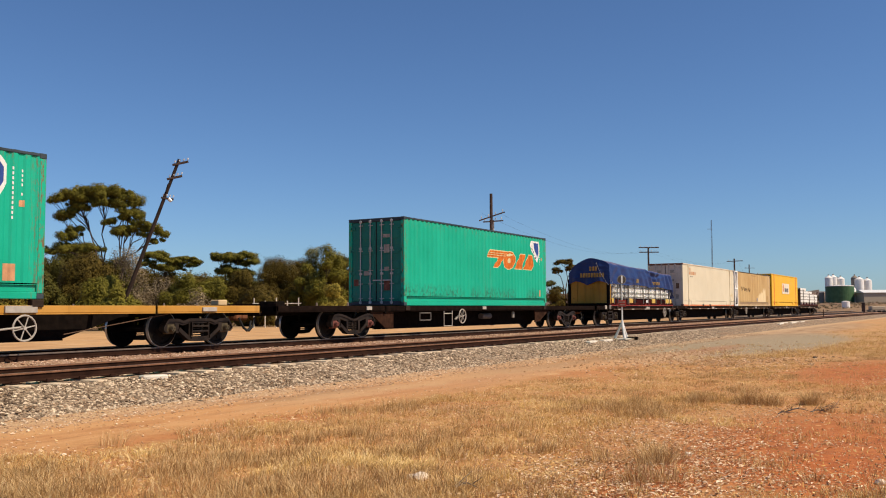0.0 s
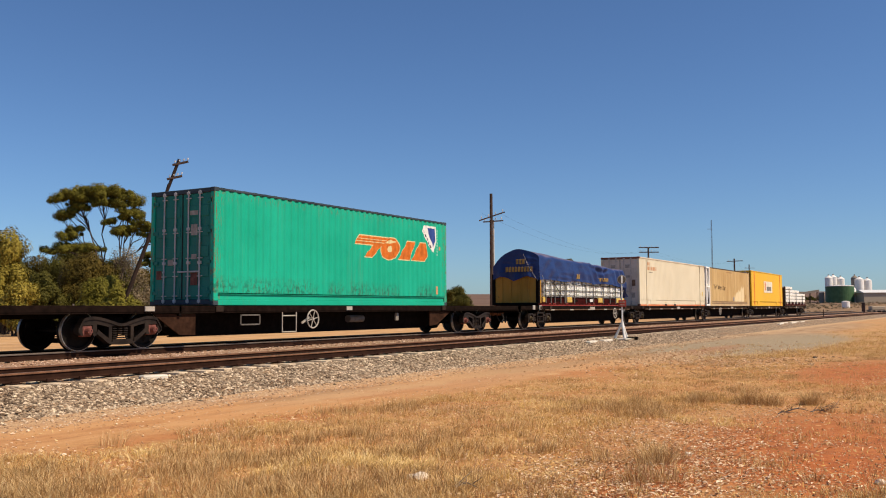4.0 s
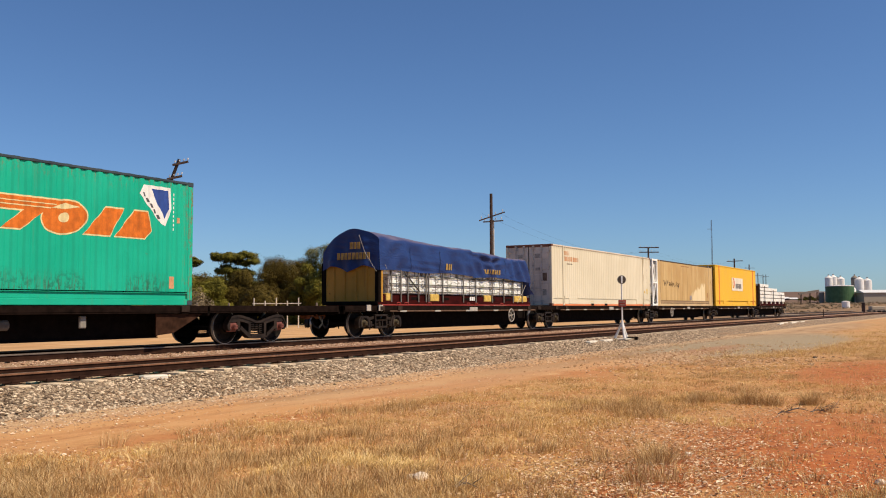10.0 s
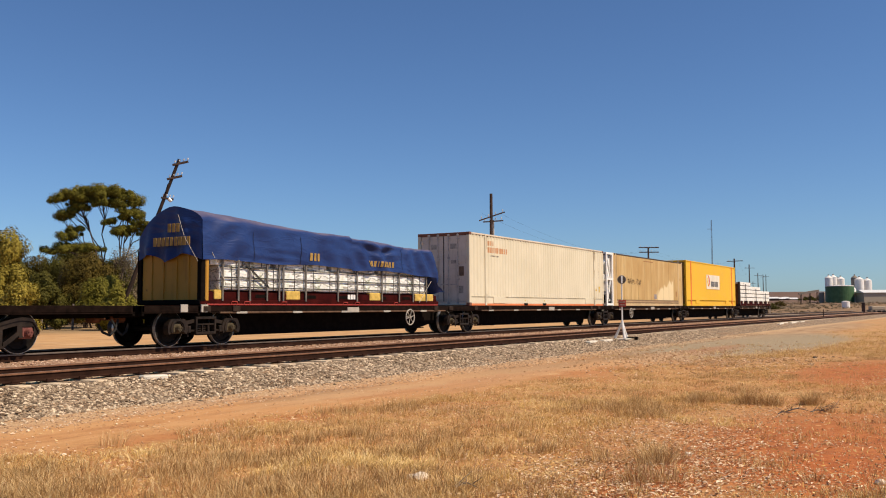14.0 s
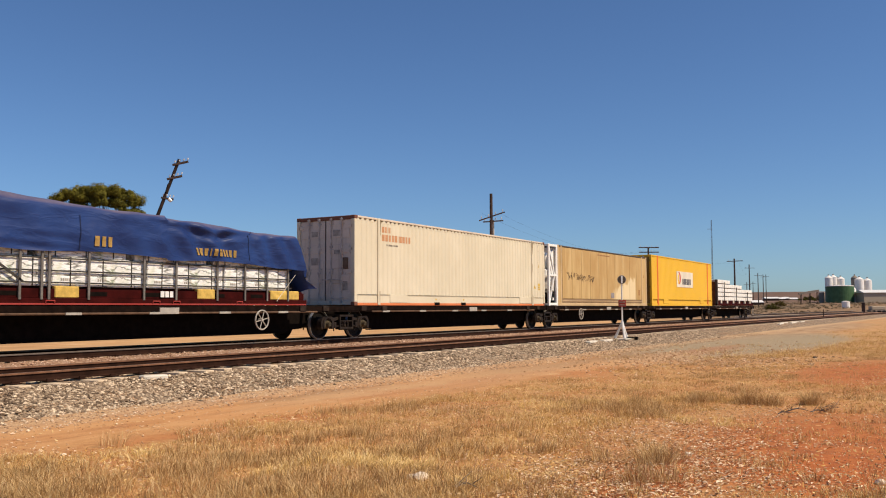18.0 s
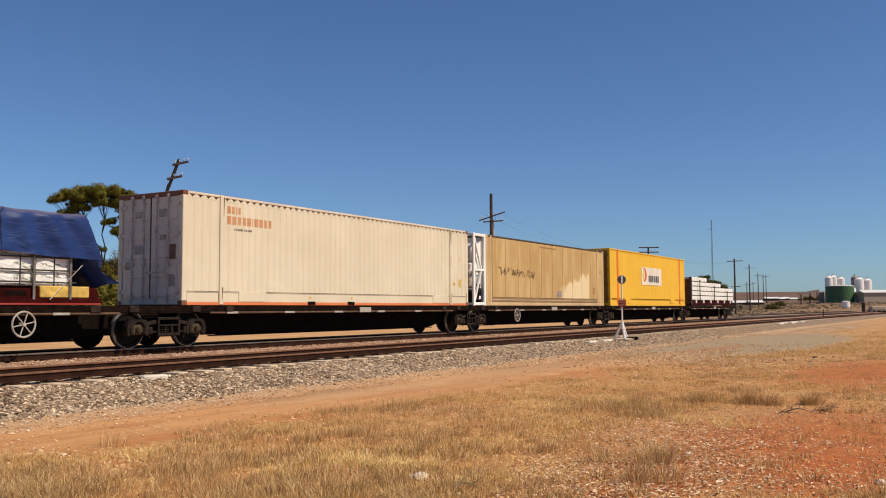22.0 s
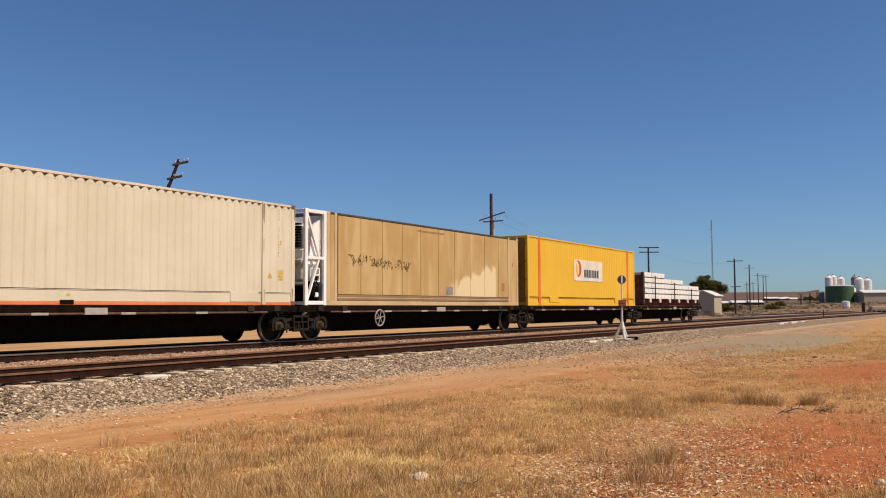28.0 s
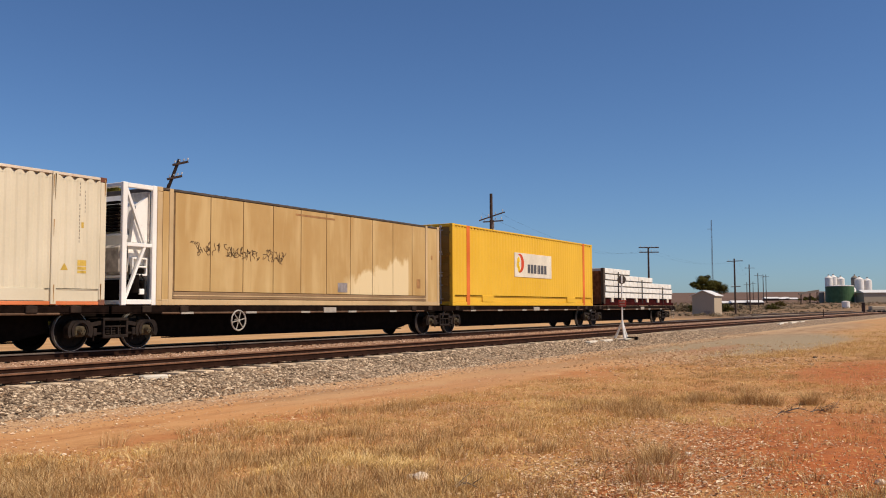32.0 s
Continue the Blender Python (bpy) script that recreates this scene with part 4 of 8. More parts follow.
def container(u0, L, H, mat, door_mat, label, rail_mat=None, posts=(), post_mat=None, pitch=0.3, depth=0.04, W=2.438, skirt=0.0, band=0.0, rail_h=0.15, gap=0.0, cast_mat=None, post_w=0.07, front=0.0, flat=False, rods=True, top_mat=None, z=DECK, rod_mat=None, skirt_in=0.012, end_mat=None, post_out=0.002):
    """A steel box; doors at its low x end. posts: lifting posts at the inner places; skirt: height of a flat lower band."""
    c = moving(thing("shipping_container", (u0, YC, z), label, "container", "containers on the train"))
    rail_mat, post_mat, top_mat = rail_mat or mat, post_mat or mat, top_mat or mat
    h = W / 2
    x0 = front
    for e in (-1, 1):
        y = e * h
        s = Shape()
        s.box(x0 + 0.17, L - 0.17, min(y, y - e * 0.06), max(y, y - e * 0.06), 0.003, rail_h, 0.01)
        part("bottom_rail", s, rail_mat, c)
        s = Shape()
        s.box(x0 + 0.17, L - 0.17, min(y, y - e * 0.07), max(y, y - e * 0.07), H - 0.075, H - 0.01, 0.01)
        part("top_rail", s, top_mat, c)
        for x in (x0, L - 0.17):
            s = Shape()
            s.box(x, x + 0.17, min(y, y - e * 0.15), max(y, y - e * 0.15), 0.118, H - 0.118, 0.014)
            part("corner_post", s, mat, c)
            for zc in (0.0, H - 0.118):
                s = Shape()
                casting(s, x + 0.085, y - e * 0.08, zc)
                part("corner_casting", s, cast_mat or mat, c)
        cuts = sorted([x0 + 0.17, L - 0.17, *[v for p in posts for v in (p - post_w - 0.002, p + post_w + 0.002)]])
        if not flat:
            WALLS[c.name] = [q for a, b in zip(cuts[::2], cuts[1::2]) for q in rib_breaks(a, b, depth, pitch)]
            for a, b in zip(cuts[::2], cuts[1::2]):
                part("wall_panel", corrugated(a, b, rail_h + skirt + gap, H - 0.07 - band, y - e * 0.012, depth, pitch, e), mat, c)
                if band:
                    part("fluted_band", scallops(a, b, H - 0.075 - band, H - 0.072, y, depth, pitch, e), mat, c)
                    part("band_recess", Shape().box(a, b, min(y - e * 0.085, y - e * 0.1), max(y - e * 0.085, y - e * 0.1), H - 0.1 - band, H - 0.065), top_mat, c)
        for p in posts:
            s = Shape()
            s.box(p - post_w, p + post_w, min(y + e * post_out, y - e * 0.09), max(y + e * post_out, y - e * 0.09), 0.02, H - 0.012, 0.01)
            part("lifting_post", s, post_mat, c)
        if skirt:
            for a, b in zip(cuts[::2], cuts[1::2]):
                s = Shape()
                s.box(a + 0.01, b - 0.01, min(y - e * skirt_in, y - e * 0.07), max(y - e * skirt_in, y - e * 0.07), rail_h + 0.002, rail_h + skirt - 0.002, 0.006)
                s.box(a + 0.01, b - 0.01, min(y - e * 0.0, y - e * 0.05), max(y - e * 0.0, y - e * 0.05), rail_h + skirt - 0.002, rail_h + skirt + 0.012, 0.003)
                part("skirt_panel", s, mat, c)
    s = corrugated(x0 + 0.1, L - 0.1, -h + 0.06, h - 0.06, 0, 0.02, 0.42)
    s.v = [(x, zz, H - 0.02 + yy) for x, yy, zz in s.v]
    part("roof", s, mat, c)
    s = Shape()
    s.box(x0 + 0.05, L - 0.05, -h + 0.08, h - 0.08, 0.1, 0.16)
    part("floor", s, M_BLACK, c)
    for x in (x0, L):
        a, b = (x, x + 0.12) if x == x0 else (x - 0.12, x)
        part("end_rail", Shape().box(a, b, -h + 0.16, h - 0.16, 0.02, 0.16, 0.012), top_mat, c)
        part("end_rail", Shape().box(a, b, -h + 0.16, h - 0.16, H - 0.13, H - 0.006, 0.012), end_mat or top_mat, c)
    s = corrugated(-h + 0.15, h - 0.15, 0.16, H - 0.12, 0, 0.045, 0.25)
    s.v = [(L - 0.03 + yy, x, zz) for x, yy, zz in s.v]
    part("end_wall", s, mat, c)
    if not front:
        for e in (-1, 1):
            d = Shape()
            y0, y1 = sorted((e * 0.008, e * (h - 0.16)))
            d.box(0.035, 0.08, y0, y1, 0.165, H - 0.135, 0.008)
            n = 5
            for k in range(n):
                z0 = 0.22 + (H - 0.44) * k / n
                d.box(0.018, 0.04, y0 + 0.07, y1 - 0.07, z0, z0 + (H - 0.44) / n * 0.55, 0.012)
            door = part("door", d, door_mat, c)
            g = Shape()
            g.box(0.026, 0.036, e * 0.014 - 0.008, e * 0.014 + 0.008, 0.17, H - 0.14, 0.003)
            part("gasket", g, M_RUBBER, door)
            if rods:
                lock_rods(door, 0.0, (e * 0.25, e * 0.68), 0.06, H - 0.06, rod_mat or M_ROD)
            for k in range(4):
                z0 = 0.35 + k * (H - 0.7) / 3
                g = Shape()
                g.box(0.0, 0.03, e * (h - 0.19) - 0.1, e * (h - 0.19) + 0.1, z0 - 0.05, z0 + 0.05, 0.008)
                part("hinge", g, door_mat, door)
    return c


def decal(c, name, shape_polys, mat, y, label=""):
    """Painted shapes on the side that faces -y, laid into its ribs where the wall has them. Convex polygons in x, z."""
    s = Shape()
    prof = WALLS.get(c.name) if y > -1.216 else None
    for k, p in enumerate(shape_polys):
        if not prof:
            s.prism(p, 1, y - 0.003, y)
            continue
        lo, hi = min(q[0] for q in p), max(q[0] for q in p)
        for (xa, da), (xb, db) in zip(prof[:-1], prof[1:]):
            if xb <= lo or xa >= hi or xb - xa < 1e-6:
                continue
            q = clip_x(p, xa, True)
            q = clip_x(q, xb, False) if len(q) > 2 else q
            if len(q) > 2:
                s.add([(x, y - 0.0012 - 0.00018 * (k % 5) + da + (db - da) * (x - xa) / (xb - xa), z) for x, z in q], [tuple(range(len(q)))])
    return part(name, s, mat, c, label, kind="stuff" if len(shape_polys) > 1 else "")


def rect(x0, z0, x1, z1, slant=0.0):
    return [(x0, z0), (x1, z0), (x1 + slant, z1), (x0 + slant, z1)]


def word_bars(x, z, h, widths, gap=0.25, slant=0.0):
    """Unreadable or trade lettering as bars: one block to a letter, widths in letter heights."""
    out = []
    for w in widths:
        if w > 0:
            out.append(rect(x, z, x + w * h, z + h, slant))
            x += w * h + gap * h
        else:
            x -= w * h
    return out


SIDE = -1.2085

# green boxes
lead = container(0.10, 12.2, 3.17, M_GREEN, M_GREEN_DOOR_SHADED, "teal green corrugated steel shipping container, scuffed and rusty", skirt=0.15, gap=0.04, skirt_in=0.045, depth=0.026, top_mat=M_NAVY, cast_mat=M_NAVY, z=DECK + 0.13)
decal(lead, "emblem", [[(10.3, 2.6), (10.85, 3.02), (11.12, 3.0), (11.28, 2.83), (11.28, 2.42), (11.12, 2.15), (10.8, 2.12)]], M_LOGO_WH, SIDE)
decal(lead, "emblem_field", [[(10.5, 2.58), (10.9, 2.92), (11.08, 2.9), (11.2, 2.76), (11.2, 2.46), (11.08, 2.26), (10.84, 2.24)]], M_LOGO_BL, SIDE - 0.001)
decal(lead, "number_bars", [rect(11.40, 2.73 - k * 0.105, 11.435, 2.795 - k * 0.105) for k in range(11)] + [rect(11.63, 2.70 - k * 0.1, 11.66, 2.76 - k * 0.1) for k in range(6) if k != 4], M_LOGO_WH, SIDE)
decal(lead, "warning_labels", [rect(11.24, 0.38, 11.52, 0.74), rect(11.58, 1.96, 11.7, 2.1)], M_WORDS_OR, SIDE)

green = container(26.53, 12.15, 3.17, M_GREEN, M_GREEN_DOOR_SHADED, "teal green corrugated steel shipping container with an orange trade mark, rust-scuffed", skirt=0.15, gap=0.04, skirt_in=0.045, depth=0.026, top_mat=M_NAVY, cast_mat=M_NAVY)


def trade_mark(c, x, z, k=1.0):
    """Slanted orange mark edged in cream: a streaked bar, a round and two hooked slabs."""
    def at(poly):
        return [(x + a * k, z + b * k) for a, b in poly]
    bar_ = [(0.0, 0.42), (0.26, 0.70), (2.2, 0.70), (1.98, 0.42)]
    stem = [(0.55, 0.0), (1.02, 0.0), (1.62, 0.46), (1.15, 0.46)]
    slab1 = [(2.62, 0.0), (3.34, 0.0), (3.74, 0.66), (3.22, 0.66)]
    slab2 = [(3.5, 0.0), (4.4, 0.0), (4.58, 0.2), (4.48, 0.66), (4.06, 0.66)]
    rnd_ = [(2.1 + 0.58 * math.cos(t) + 0.1 * math.sin(t), 0.34 + 0.38 * math.sin(t)) for t in [2 * math.pi * i / 28 for i in range(28)]]

    def grow(poly, d):
        cx = sum(p[0] for p in poly) / len(poly)
        cz = sum(p[1] for p in poly) / len(poly)
        sx = max(abs(p[0] - cx) for p in poly)
        sz = max(abs(p[1] - cz) for p in poly)
        return [(cx + (a - cx) * (sx + d) / sx, cz + (b - cz) * (sz + d) / sz) for a, b in poly]
    y = SIDE
    decal(c, "mark_edge", [at(grow(p, 0.036)) for p in (bar_, stem, slab1, slab2, rnd_)], M_LOGO_CR, y)
    decal(c, "mark", [at(p) for p in (bar_, stem, slab1, slab2)], M_LOGO_OR, y - 0.001)
    decal(c, "mark_round", [at(rnd_)], M_LOGO_OR, y - 0.002)
    hole = [(a * 0.24 + 2.08 * 0.76, b * 0.3 + 0.32 * 0.7) for a, b in rnd_]
    decal(c, "mark_hole", [at(hole)], M_LOGO_CR, y - 0.003)
    decal(c, "mark_streaks", [at([(0.1, 0.5), (0.12, 0.525), (1.75, 0.525), (1.73, 0.5)]), at([(0.18, 0.59), (0.2, 0.612), (1.9, 0.612), (1.88, 0.59)]), at([(1.75, 0.52), (2.1, 0.66), (2.5, 0.6), (2.1, 0.52)])], M_LOGO_CR, y - 0.004)


trade_mark(green, 6.3, 1.63, 0.98)
EX = -0.2           # the emblem's place along the wall
decal(green, "emblem", [[(EX + 10.62, 2.72), (EX + 10.74, 2.95), (EX + 11.58, 2.95), (EX + 11.62, 2.42), (EX + 11.46, 1.98), (EX + 11.3, 2.02)]], M_LOGO_WH, SIDE)
decal(green, "emblem_field", [[(EX + 10.98, 2.87), (EX + 11.52, 2.87), (EX + 11.55, 2.42), (EX + 11.43, 2.16), (EX + 11.22, 2.45)]], M_LOGO_BL, SIDE - 0.001)
decal(green, "emblem_script", [rect(EX + 10.76 + 0.11 * k, 2.66 - 0.13 * k, EX + 10.83 + 0.11 * k, 2.76 - 0.13 * k, -0.05) for k in range(5)], M_LOGO_GREY, SIDE - 0.001)
decal(green, "number_bars", [rect(11.5, 2.76 - k * 0.11, 11.53, 2.83 - k * 0.11) for k in range(9)], M_LOGO_WH, SIDE)
decal(green, "door_labels", [rect(11.38, 0.42, 11.56, 0.72), rect(11.62, 2.08, 11.7, 2.22)], M_WORDS_OR, SIDE)


M_PLACARD = plain("faded_red_placard", (0.20, 0.075, 0.05), rough=0.8, var=0.5)
M_DULL = plain("dull_paper_label", (0.36, 0.33, 0.28), rough=0.8, var=0.4)
M_BROWNTAG = plain("brown_label", (0.17, 0.11, 0.07), rough=0.8, var=0.4)


def placard(c, y0, z0, w, h, mat, label):
    """A thin sheet stuck on the doors at the low x end."""
    part("placard", Shape().box(0.012, 0.0175, y0, y0 + w, z0, z0 + h, 0.001), mat, c, label)


for c in (lead, green):
    placard(c, -0.6, 0.55, 0.26, 0.34, M_PLACARD, "faded red placard")
    placard(c, 0.78, 0.72, 0.2, 0.24, M_PLACARD, "faded red placard")
    for y0, z0, w, h in ((-0.6, 2.45, 0.3, 0.12), (-0.58, 1.9, 0.24, 0.3), (0.32, 1.1, 0.22, 0.16), (-0.56, 1.25, 0.2, 0.14)):
        placard(c, y0, z0, w, h, M_DULL, "dull paper label")

# long cream box
M_POST_GREY = plain("weathered_rod", (0.50, 0.46, 0.41), rough=0.6, var=0.4)
M_RUSTRUN = plain("rust_run", (0.42, 0.25, 0.10), rough=0.9, var=0.4)
M_FADEYEL = plain("faded_label_yellow", (0.62, 0.42, 0.08), rough=0.7, var=0.3, bump=0.05)
M_FADEGREY = plain("faded_number_grey", (0.26, 0.22, 0.17), rough=0.7, var=0.3, bump=0.05)
M_RUSTRAIL = painted("rust_stained_rail", (0.15, 0.055, 0.028), dirt=(0.10, 0.045, 0.025), wear=0.9)
cream = container(61.45, 14.93, 2.965, M_CREAM, M_GREYDOOR, "long cream corrugated container with orange-edged rails and grey doors", rail_mat=M_ORANGE, top_mat=M_TOPRAIL, posts=(1.37, 13.56), pitch=0.26, depth=0.018, band=0.1, rail_h=0.085, gap=0.03, skirt=0.26, end_mat=M_RUSTRAIL, rod_mat=M_POST_GREY, cast_mat=M_RUSTRAIL, post_out=0.028)
decal(cream, "lettering", word_bars(1.6, 2.49, 0.2, (0.6, 0.62, 0.2, 0.5), 0.22) + word_bars(1.6, 2.2, 0.225, (0.6, 0.66, 0.66, 0.56, 0.62, 0.2, 0.66, 0.56, 0.62, 0.56), 0.24), M_WORDS_OR, SIDE, "faded orange lettering shown as bars")
decal(cream, "small_bars", word_bars(1.86, 2.04, 0.06, (0.5, 0.5, 3.6, 0.6, 1.6, 2.2), 0.5), M_FADEGREY, SIDE)
decal(cream, "labels", [rect(14.18, 0.72, 14.42, 0.78), rect(14.18, 0.8, 14.42, 0.87), rect(14.18, 0.89, 14.42, 1.02), rect(14.26, 1.75, 14.34, 1.88)], M_FADEYEL, SIDE)
decal(cream, "sign_triangle", [[(13.76, 0.78), (13.94, 0.78), (13.85, 0.94)]], M_FADEYEL, SIDE)
decal(cream, "number_bars", [rect(14.2 + 0.004 * (k % 3), 2.72 - k * 0.082, 14.22 + 0.005 * (k % 2), 2.775 - k * 0.082) for k in range(17) if k not in (4, 5)] + [rect(14.36, 2.55 - k * 0.09, 14.375, 2.61 - k * 0.09) for k in range(6)], M_FADEGREY, SIDE)
for a, b in ((5.0, 5.35), (7.0, 7.35)):
    s = Shape()
    s.box(a, b, -1.235, -1.16, 0.02, 0.12, 0.005)
    part("fork_pocket", s, M_BLACK, cream)
    decal(cream, "pocket_label", [rect(a, 0.2, b, 0.26)], M_FADEYEL, SIDE)
for x in (2.6, 12.8):
    s = Shape()
    s.box(x - 0.55, x + 0.55, -1.228, -1.2, 0.1, 0.372, 0.006)
    part("skirt_cover", s, M_CREAM, cream)

placard(cream, -0.95, 1.2, 0.22, 0.38, M_BROWNTAG, "brown placard")
for y0, z0, w, h in ((-0.62, 2.3, 0.3, 0.2), (0.32, 2.3, 0.26, 0.18), (0.3, 1.35, 0.3, 0.24), (-0.6, 1.7, 0.24, 0.14), (0.75, 0.95, 0.2, 0.2), (-0.92, 0.5, 0.2, 0.3)):
    placard(cream, y0, z0, w, h, M_DULL, "dull paper label")
g = random.Random(15)
for x in (1.37, 13.56, 14.84):
    for _ in range(5):
        a, z1, h = x + g.uniform(-0.06, 0.05), g.choice((2.93, 2.9, 0.5, 1.9)) - g.uniform(0, 0.05), g.uniform(0.15, 0.55)
        decal(cream, "rust_run", [[(a, z1), (a + 0.025, z1), (a + 0.014, z1 - h), (a + 0.006, max(0.05, z1 - h - 0.06))]], M_RUSTRUN, -1.2505 if x < 14 else -1.2225)

# tan insulated box with an open white machinery frame
reefer = container(76.85, 14.6, 2.95, M_TAN_FRAME, M_TAN, "tan insulated container with faded panels, graffiti and white machinery frame", rail_mat=M_TAN_FRAME, posts=(1.5, 13.69), post_mat=M_TAN_FRAME, flat=True, front=1.05, top_mat=M_SEAM)
SHEET = (13.6 - 1.62) / 9.72
for k in range(10):
    a = 1.62 + SHEET * k
    b = min(13.6, a + SHEET)
    for e in (-1, 1):
        s = Shape()
        s.box(a + 0.012, b - 0.012, min(e * 1.213, e * 1.17), max(e * 1.213, e * 1.17), 0.36, 2.86, 0.004)
        part("panel", s, M_TAN, reefer)
for e in (-1, 1):
    s = Shape()
    s.box(1.25, 14.4, min(e * 1.195, e * 1.14), max(e * 1.195, e * 1.14), 0.16, 2.87)
    part("seam_backing", s, M_JOINT, reefer)
    s = Shape()
    s.box(1.58, 13.62, min(e * 1.226, e * 1.17), max(e * 1.226, e * 1.17), 0.16, 0.34, 0.01)
    part("kick_rail", s, M_KICK, reefer)
    part("rubbing_strip", Shape().box(1.58, 13.62, min(e * 1.234, e * 1.2), max(e * 1.234, e * 1.2), 0.235, 0.262, 0.004), M_TAN_FRAME, reefer)
    for a, b in ((1.23, 1.425), (13.765, 14.42)):
        s = Shape()
        s.box(a, b, min(e * 1.21, e * 1.17), max(e * 1.21, e * 1.17), 0.15, 2.86, 0.004)
        part("end_panel", s, M_TAN, reefer)
s = Shape()
s.box(1.07, 1.13, -1.06, 1.06, 0.15, 2.84, 0.01)
part("bulkhead", s, M_WHITE, reefer)


def machinery_frame(c):
    for e in (-1, 1):
        y0, y1 = sorted((e * 1.219, e * 1.13))
        s = Shape()
        s.box(0.0, 0.14, y0, y1, 0.0, 2.95, 0.012)
        s.box(0.9, 1.04, y0, y1, 0.0, 2.95, 0.012)
        s.box(0.14, 0.9, y0, y1, 0.02, 0.14, 0.01)
        s.box(0.14, 0.9, y0, y1, 2.83, 2.94, 0.01)
        s.box(0.14, 0.9, y0, y1, 1.41, 1.5, 0.01)
        for p, q in (((0.1, 2.85), (0.7, 1.5)), ((0.7, 1.45), (0.1, 0.1))):
            bar(s, p, q, 0.065, y0 + 0.01, y1 - 0.01)
        part("side_frame", s, M_WHITE, c, "white braced steel frame")
    s = Shape()
    s.box(0.0, 0.1, -1.13, 1.13, 2.84, 2.94, 0.01)
    part("cross_rail", s, M_WHITE, c)
    part("cross_rail", Shape().box(0.0, 0.1, -1.13, 1.13, 0.02, 0.12, 0.01), M_WHITE, c)
    s = Shape()
    s.box(0.25, 1.07, -0.95, 0.95, 0.95, 1.75, 0.05)
    s.box(0.45, 1.07, -0.95, 0.95, 1.75, 2.55, 0.12)
    part("cooling_unit", s, M_WHITE, c, "white refrigeration unit casing")
    s = Shape()
    for k in range(9):
        s.box(0.28, 0.46, -0.7, 0.7, 1.82 + k * 0.085, 1.87 + k * 0.085, 0.006)
    part("grille", s, M_BLACK, c)
    s = Shape()
    s.box(0.2, 0.95, -1.0, 1.0, 0.14, 0.62, 0.05)
    s.cyl((0.5, -1.05, 0.3), (0.5, -1.05, 0.75), 0.12, n=12)
    part("generator", s, M_BLACK, c)
    s = Shape()
    s.box(0.42, 0.46, -1.08, -1.0, 0.72, 1.16, 0.006)
    s.box(0.84, 0.88, -1.08, -1.0, 0.72, 1.16, 0.006)
    for z0 in (0.72, 0.92, 1.12):
        s.box(0.46, 0.84, -1.08, -1.0, z0, z0 + 0.04, 0.006)
    part("battery_shelf", s, M_WHITE, c, "white open bracket shelf")
    part("control_box", Shape().box(0.5, 0.8, -1.07, -0.9, 0.77, 0.9, 0.02), M_BLACK, c)
    part("cross_bar", Shape().box(0.02, 0.08, -1.13, 1.13, 0.66, 0.71, 0.008), M_WHITE, c)
    part("side_cover", Shape().box(0.86, 0.9, -1.12, -0.4, 1.55, 2.8, 0.01), M_POST_GREY, c, "grey side cover")
    part("compressor", Shape().box(0.1, 0.4, -1.02, -0.4, 0.74, 1.46, 0.07), M_POST_GREY, c, "grey compressor casing")
    s = Shape()
    s.prism([(0.36, 1.52), (1.06, 1.52), (1.06, 2.7), (0.84, 2.66), (0.5, 2.42)], 1, -1.08, -0.97)
    part("fan_cowl", s, M_WHITE, c, "white slant-topped cowl")
    s = Shape()
    s.tube([(0.2, -1.1, 0.72), (0.24, -1.1, 1.2), (0.2, -1.08, 1.9)], [0.02] * 3, 8)
    part("pipe", s, M_RUBBER, c, "black rubber pipe")
    s = Shape()
    s.tube([(0.78, -1.11, 0.16), (0.78, -1.11, 0.62), (0.66, -1.11, 0.74)], [0.025] * 3, 8)
    part("pipe", s, M_RUBBER, c, "black rubber pipe")
    part("lamp_box", Shape().box(0.62, 0.8, -1.12, -1.05, 0.26, 0.4, 0.015), M_WHITE, c)


machinery_frame(reefer)
gs = Shape()
g = random.Random(29)
gx = 2.2
for k in range(17):
    w, mid, tall = g.uniform(0.15, 0.25), 1.48 - 0.006 * k + g.uniform(-0.03, 0.03), g.uniform(0.13, 0.21)
    for _ in range(g.choice((2, 3, 3, 4))):
        p, a = Vector((gx + g.uniform(0, w), mid + g.uniform(-tall, tall) * 0.8)), g.uniform(0, 6.28)
        turn, step = g.uniform(-0.8, 0.8), g.uniform(0.045, 0.08)
        for i in range(g.randint(5, 9)):
            q = p + Vector((math.cos(a) * step, math.sin(a) * step * 1.3))
            if abs(q.y - mid) > tall * 1.1 or abs(q.x - gx - w / 2) > w * 0.8:
                a += 2.3
                continue
            bar(gs, p, q, 0.017, -1.2185, -1.2135)
            p, a = q, a + turn + g.gauss(0, 0.4)
    gx += w + (0.16 if k in (3, 11) else 0)
part("graffiti", gs, M_GRAFFITI, reefer, "black spray graffiti scrawl", kind="stuff")


M_FADEBR = plain("faded_brown_label", (0.36, 0.19, 0.075), rough=0.7, var=0.3)
decal(reefer, "notice", [rect(8.35, 0.42, 8.85, 0.72)], plain("notice_grey", (0.3, 0.27, 0.27)), -1.217)
decal(reefer, "labels", [rect(13.0, 0.62, 13.25, 0.95), rect(14.0, 1.7, 14.1, 1.85)], M_FADEBR, -1.2145)
decal(reefer, "top_label", [rect(6.3, 2.68, 8.2, 2.74)], M_FADEBR, -1.2145)

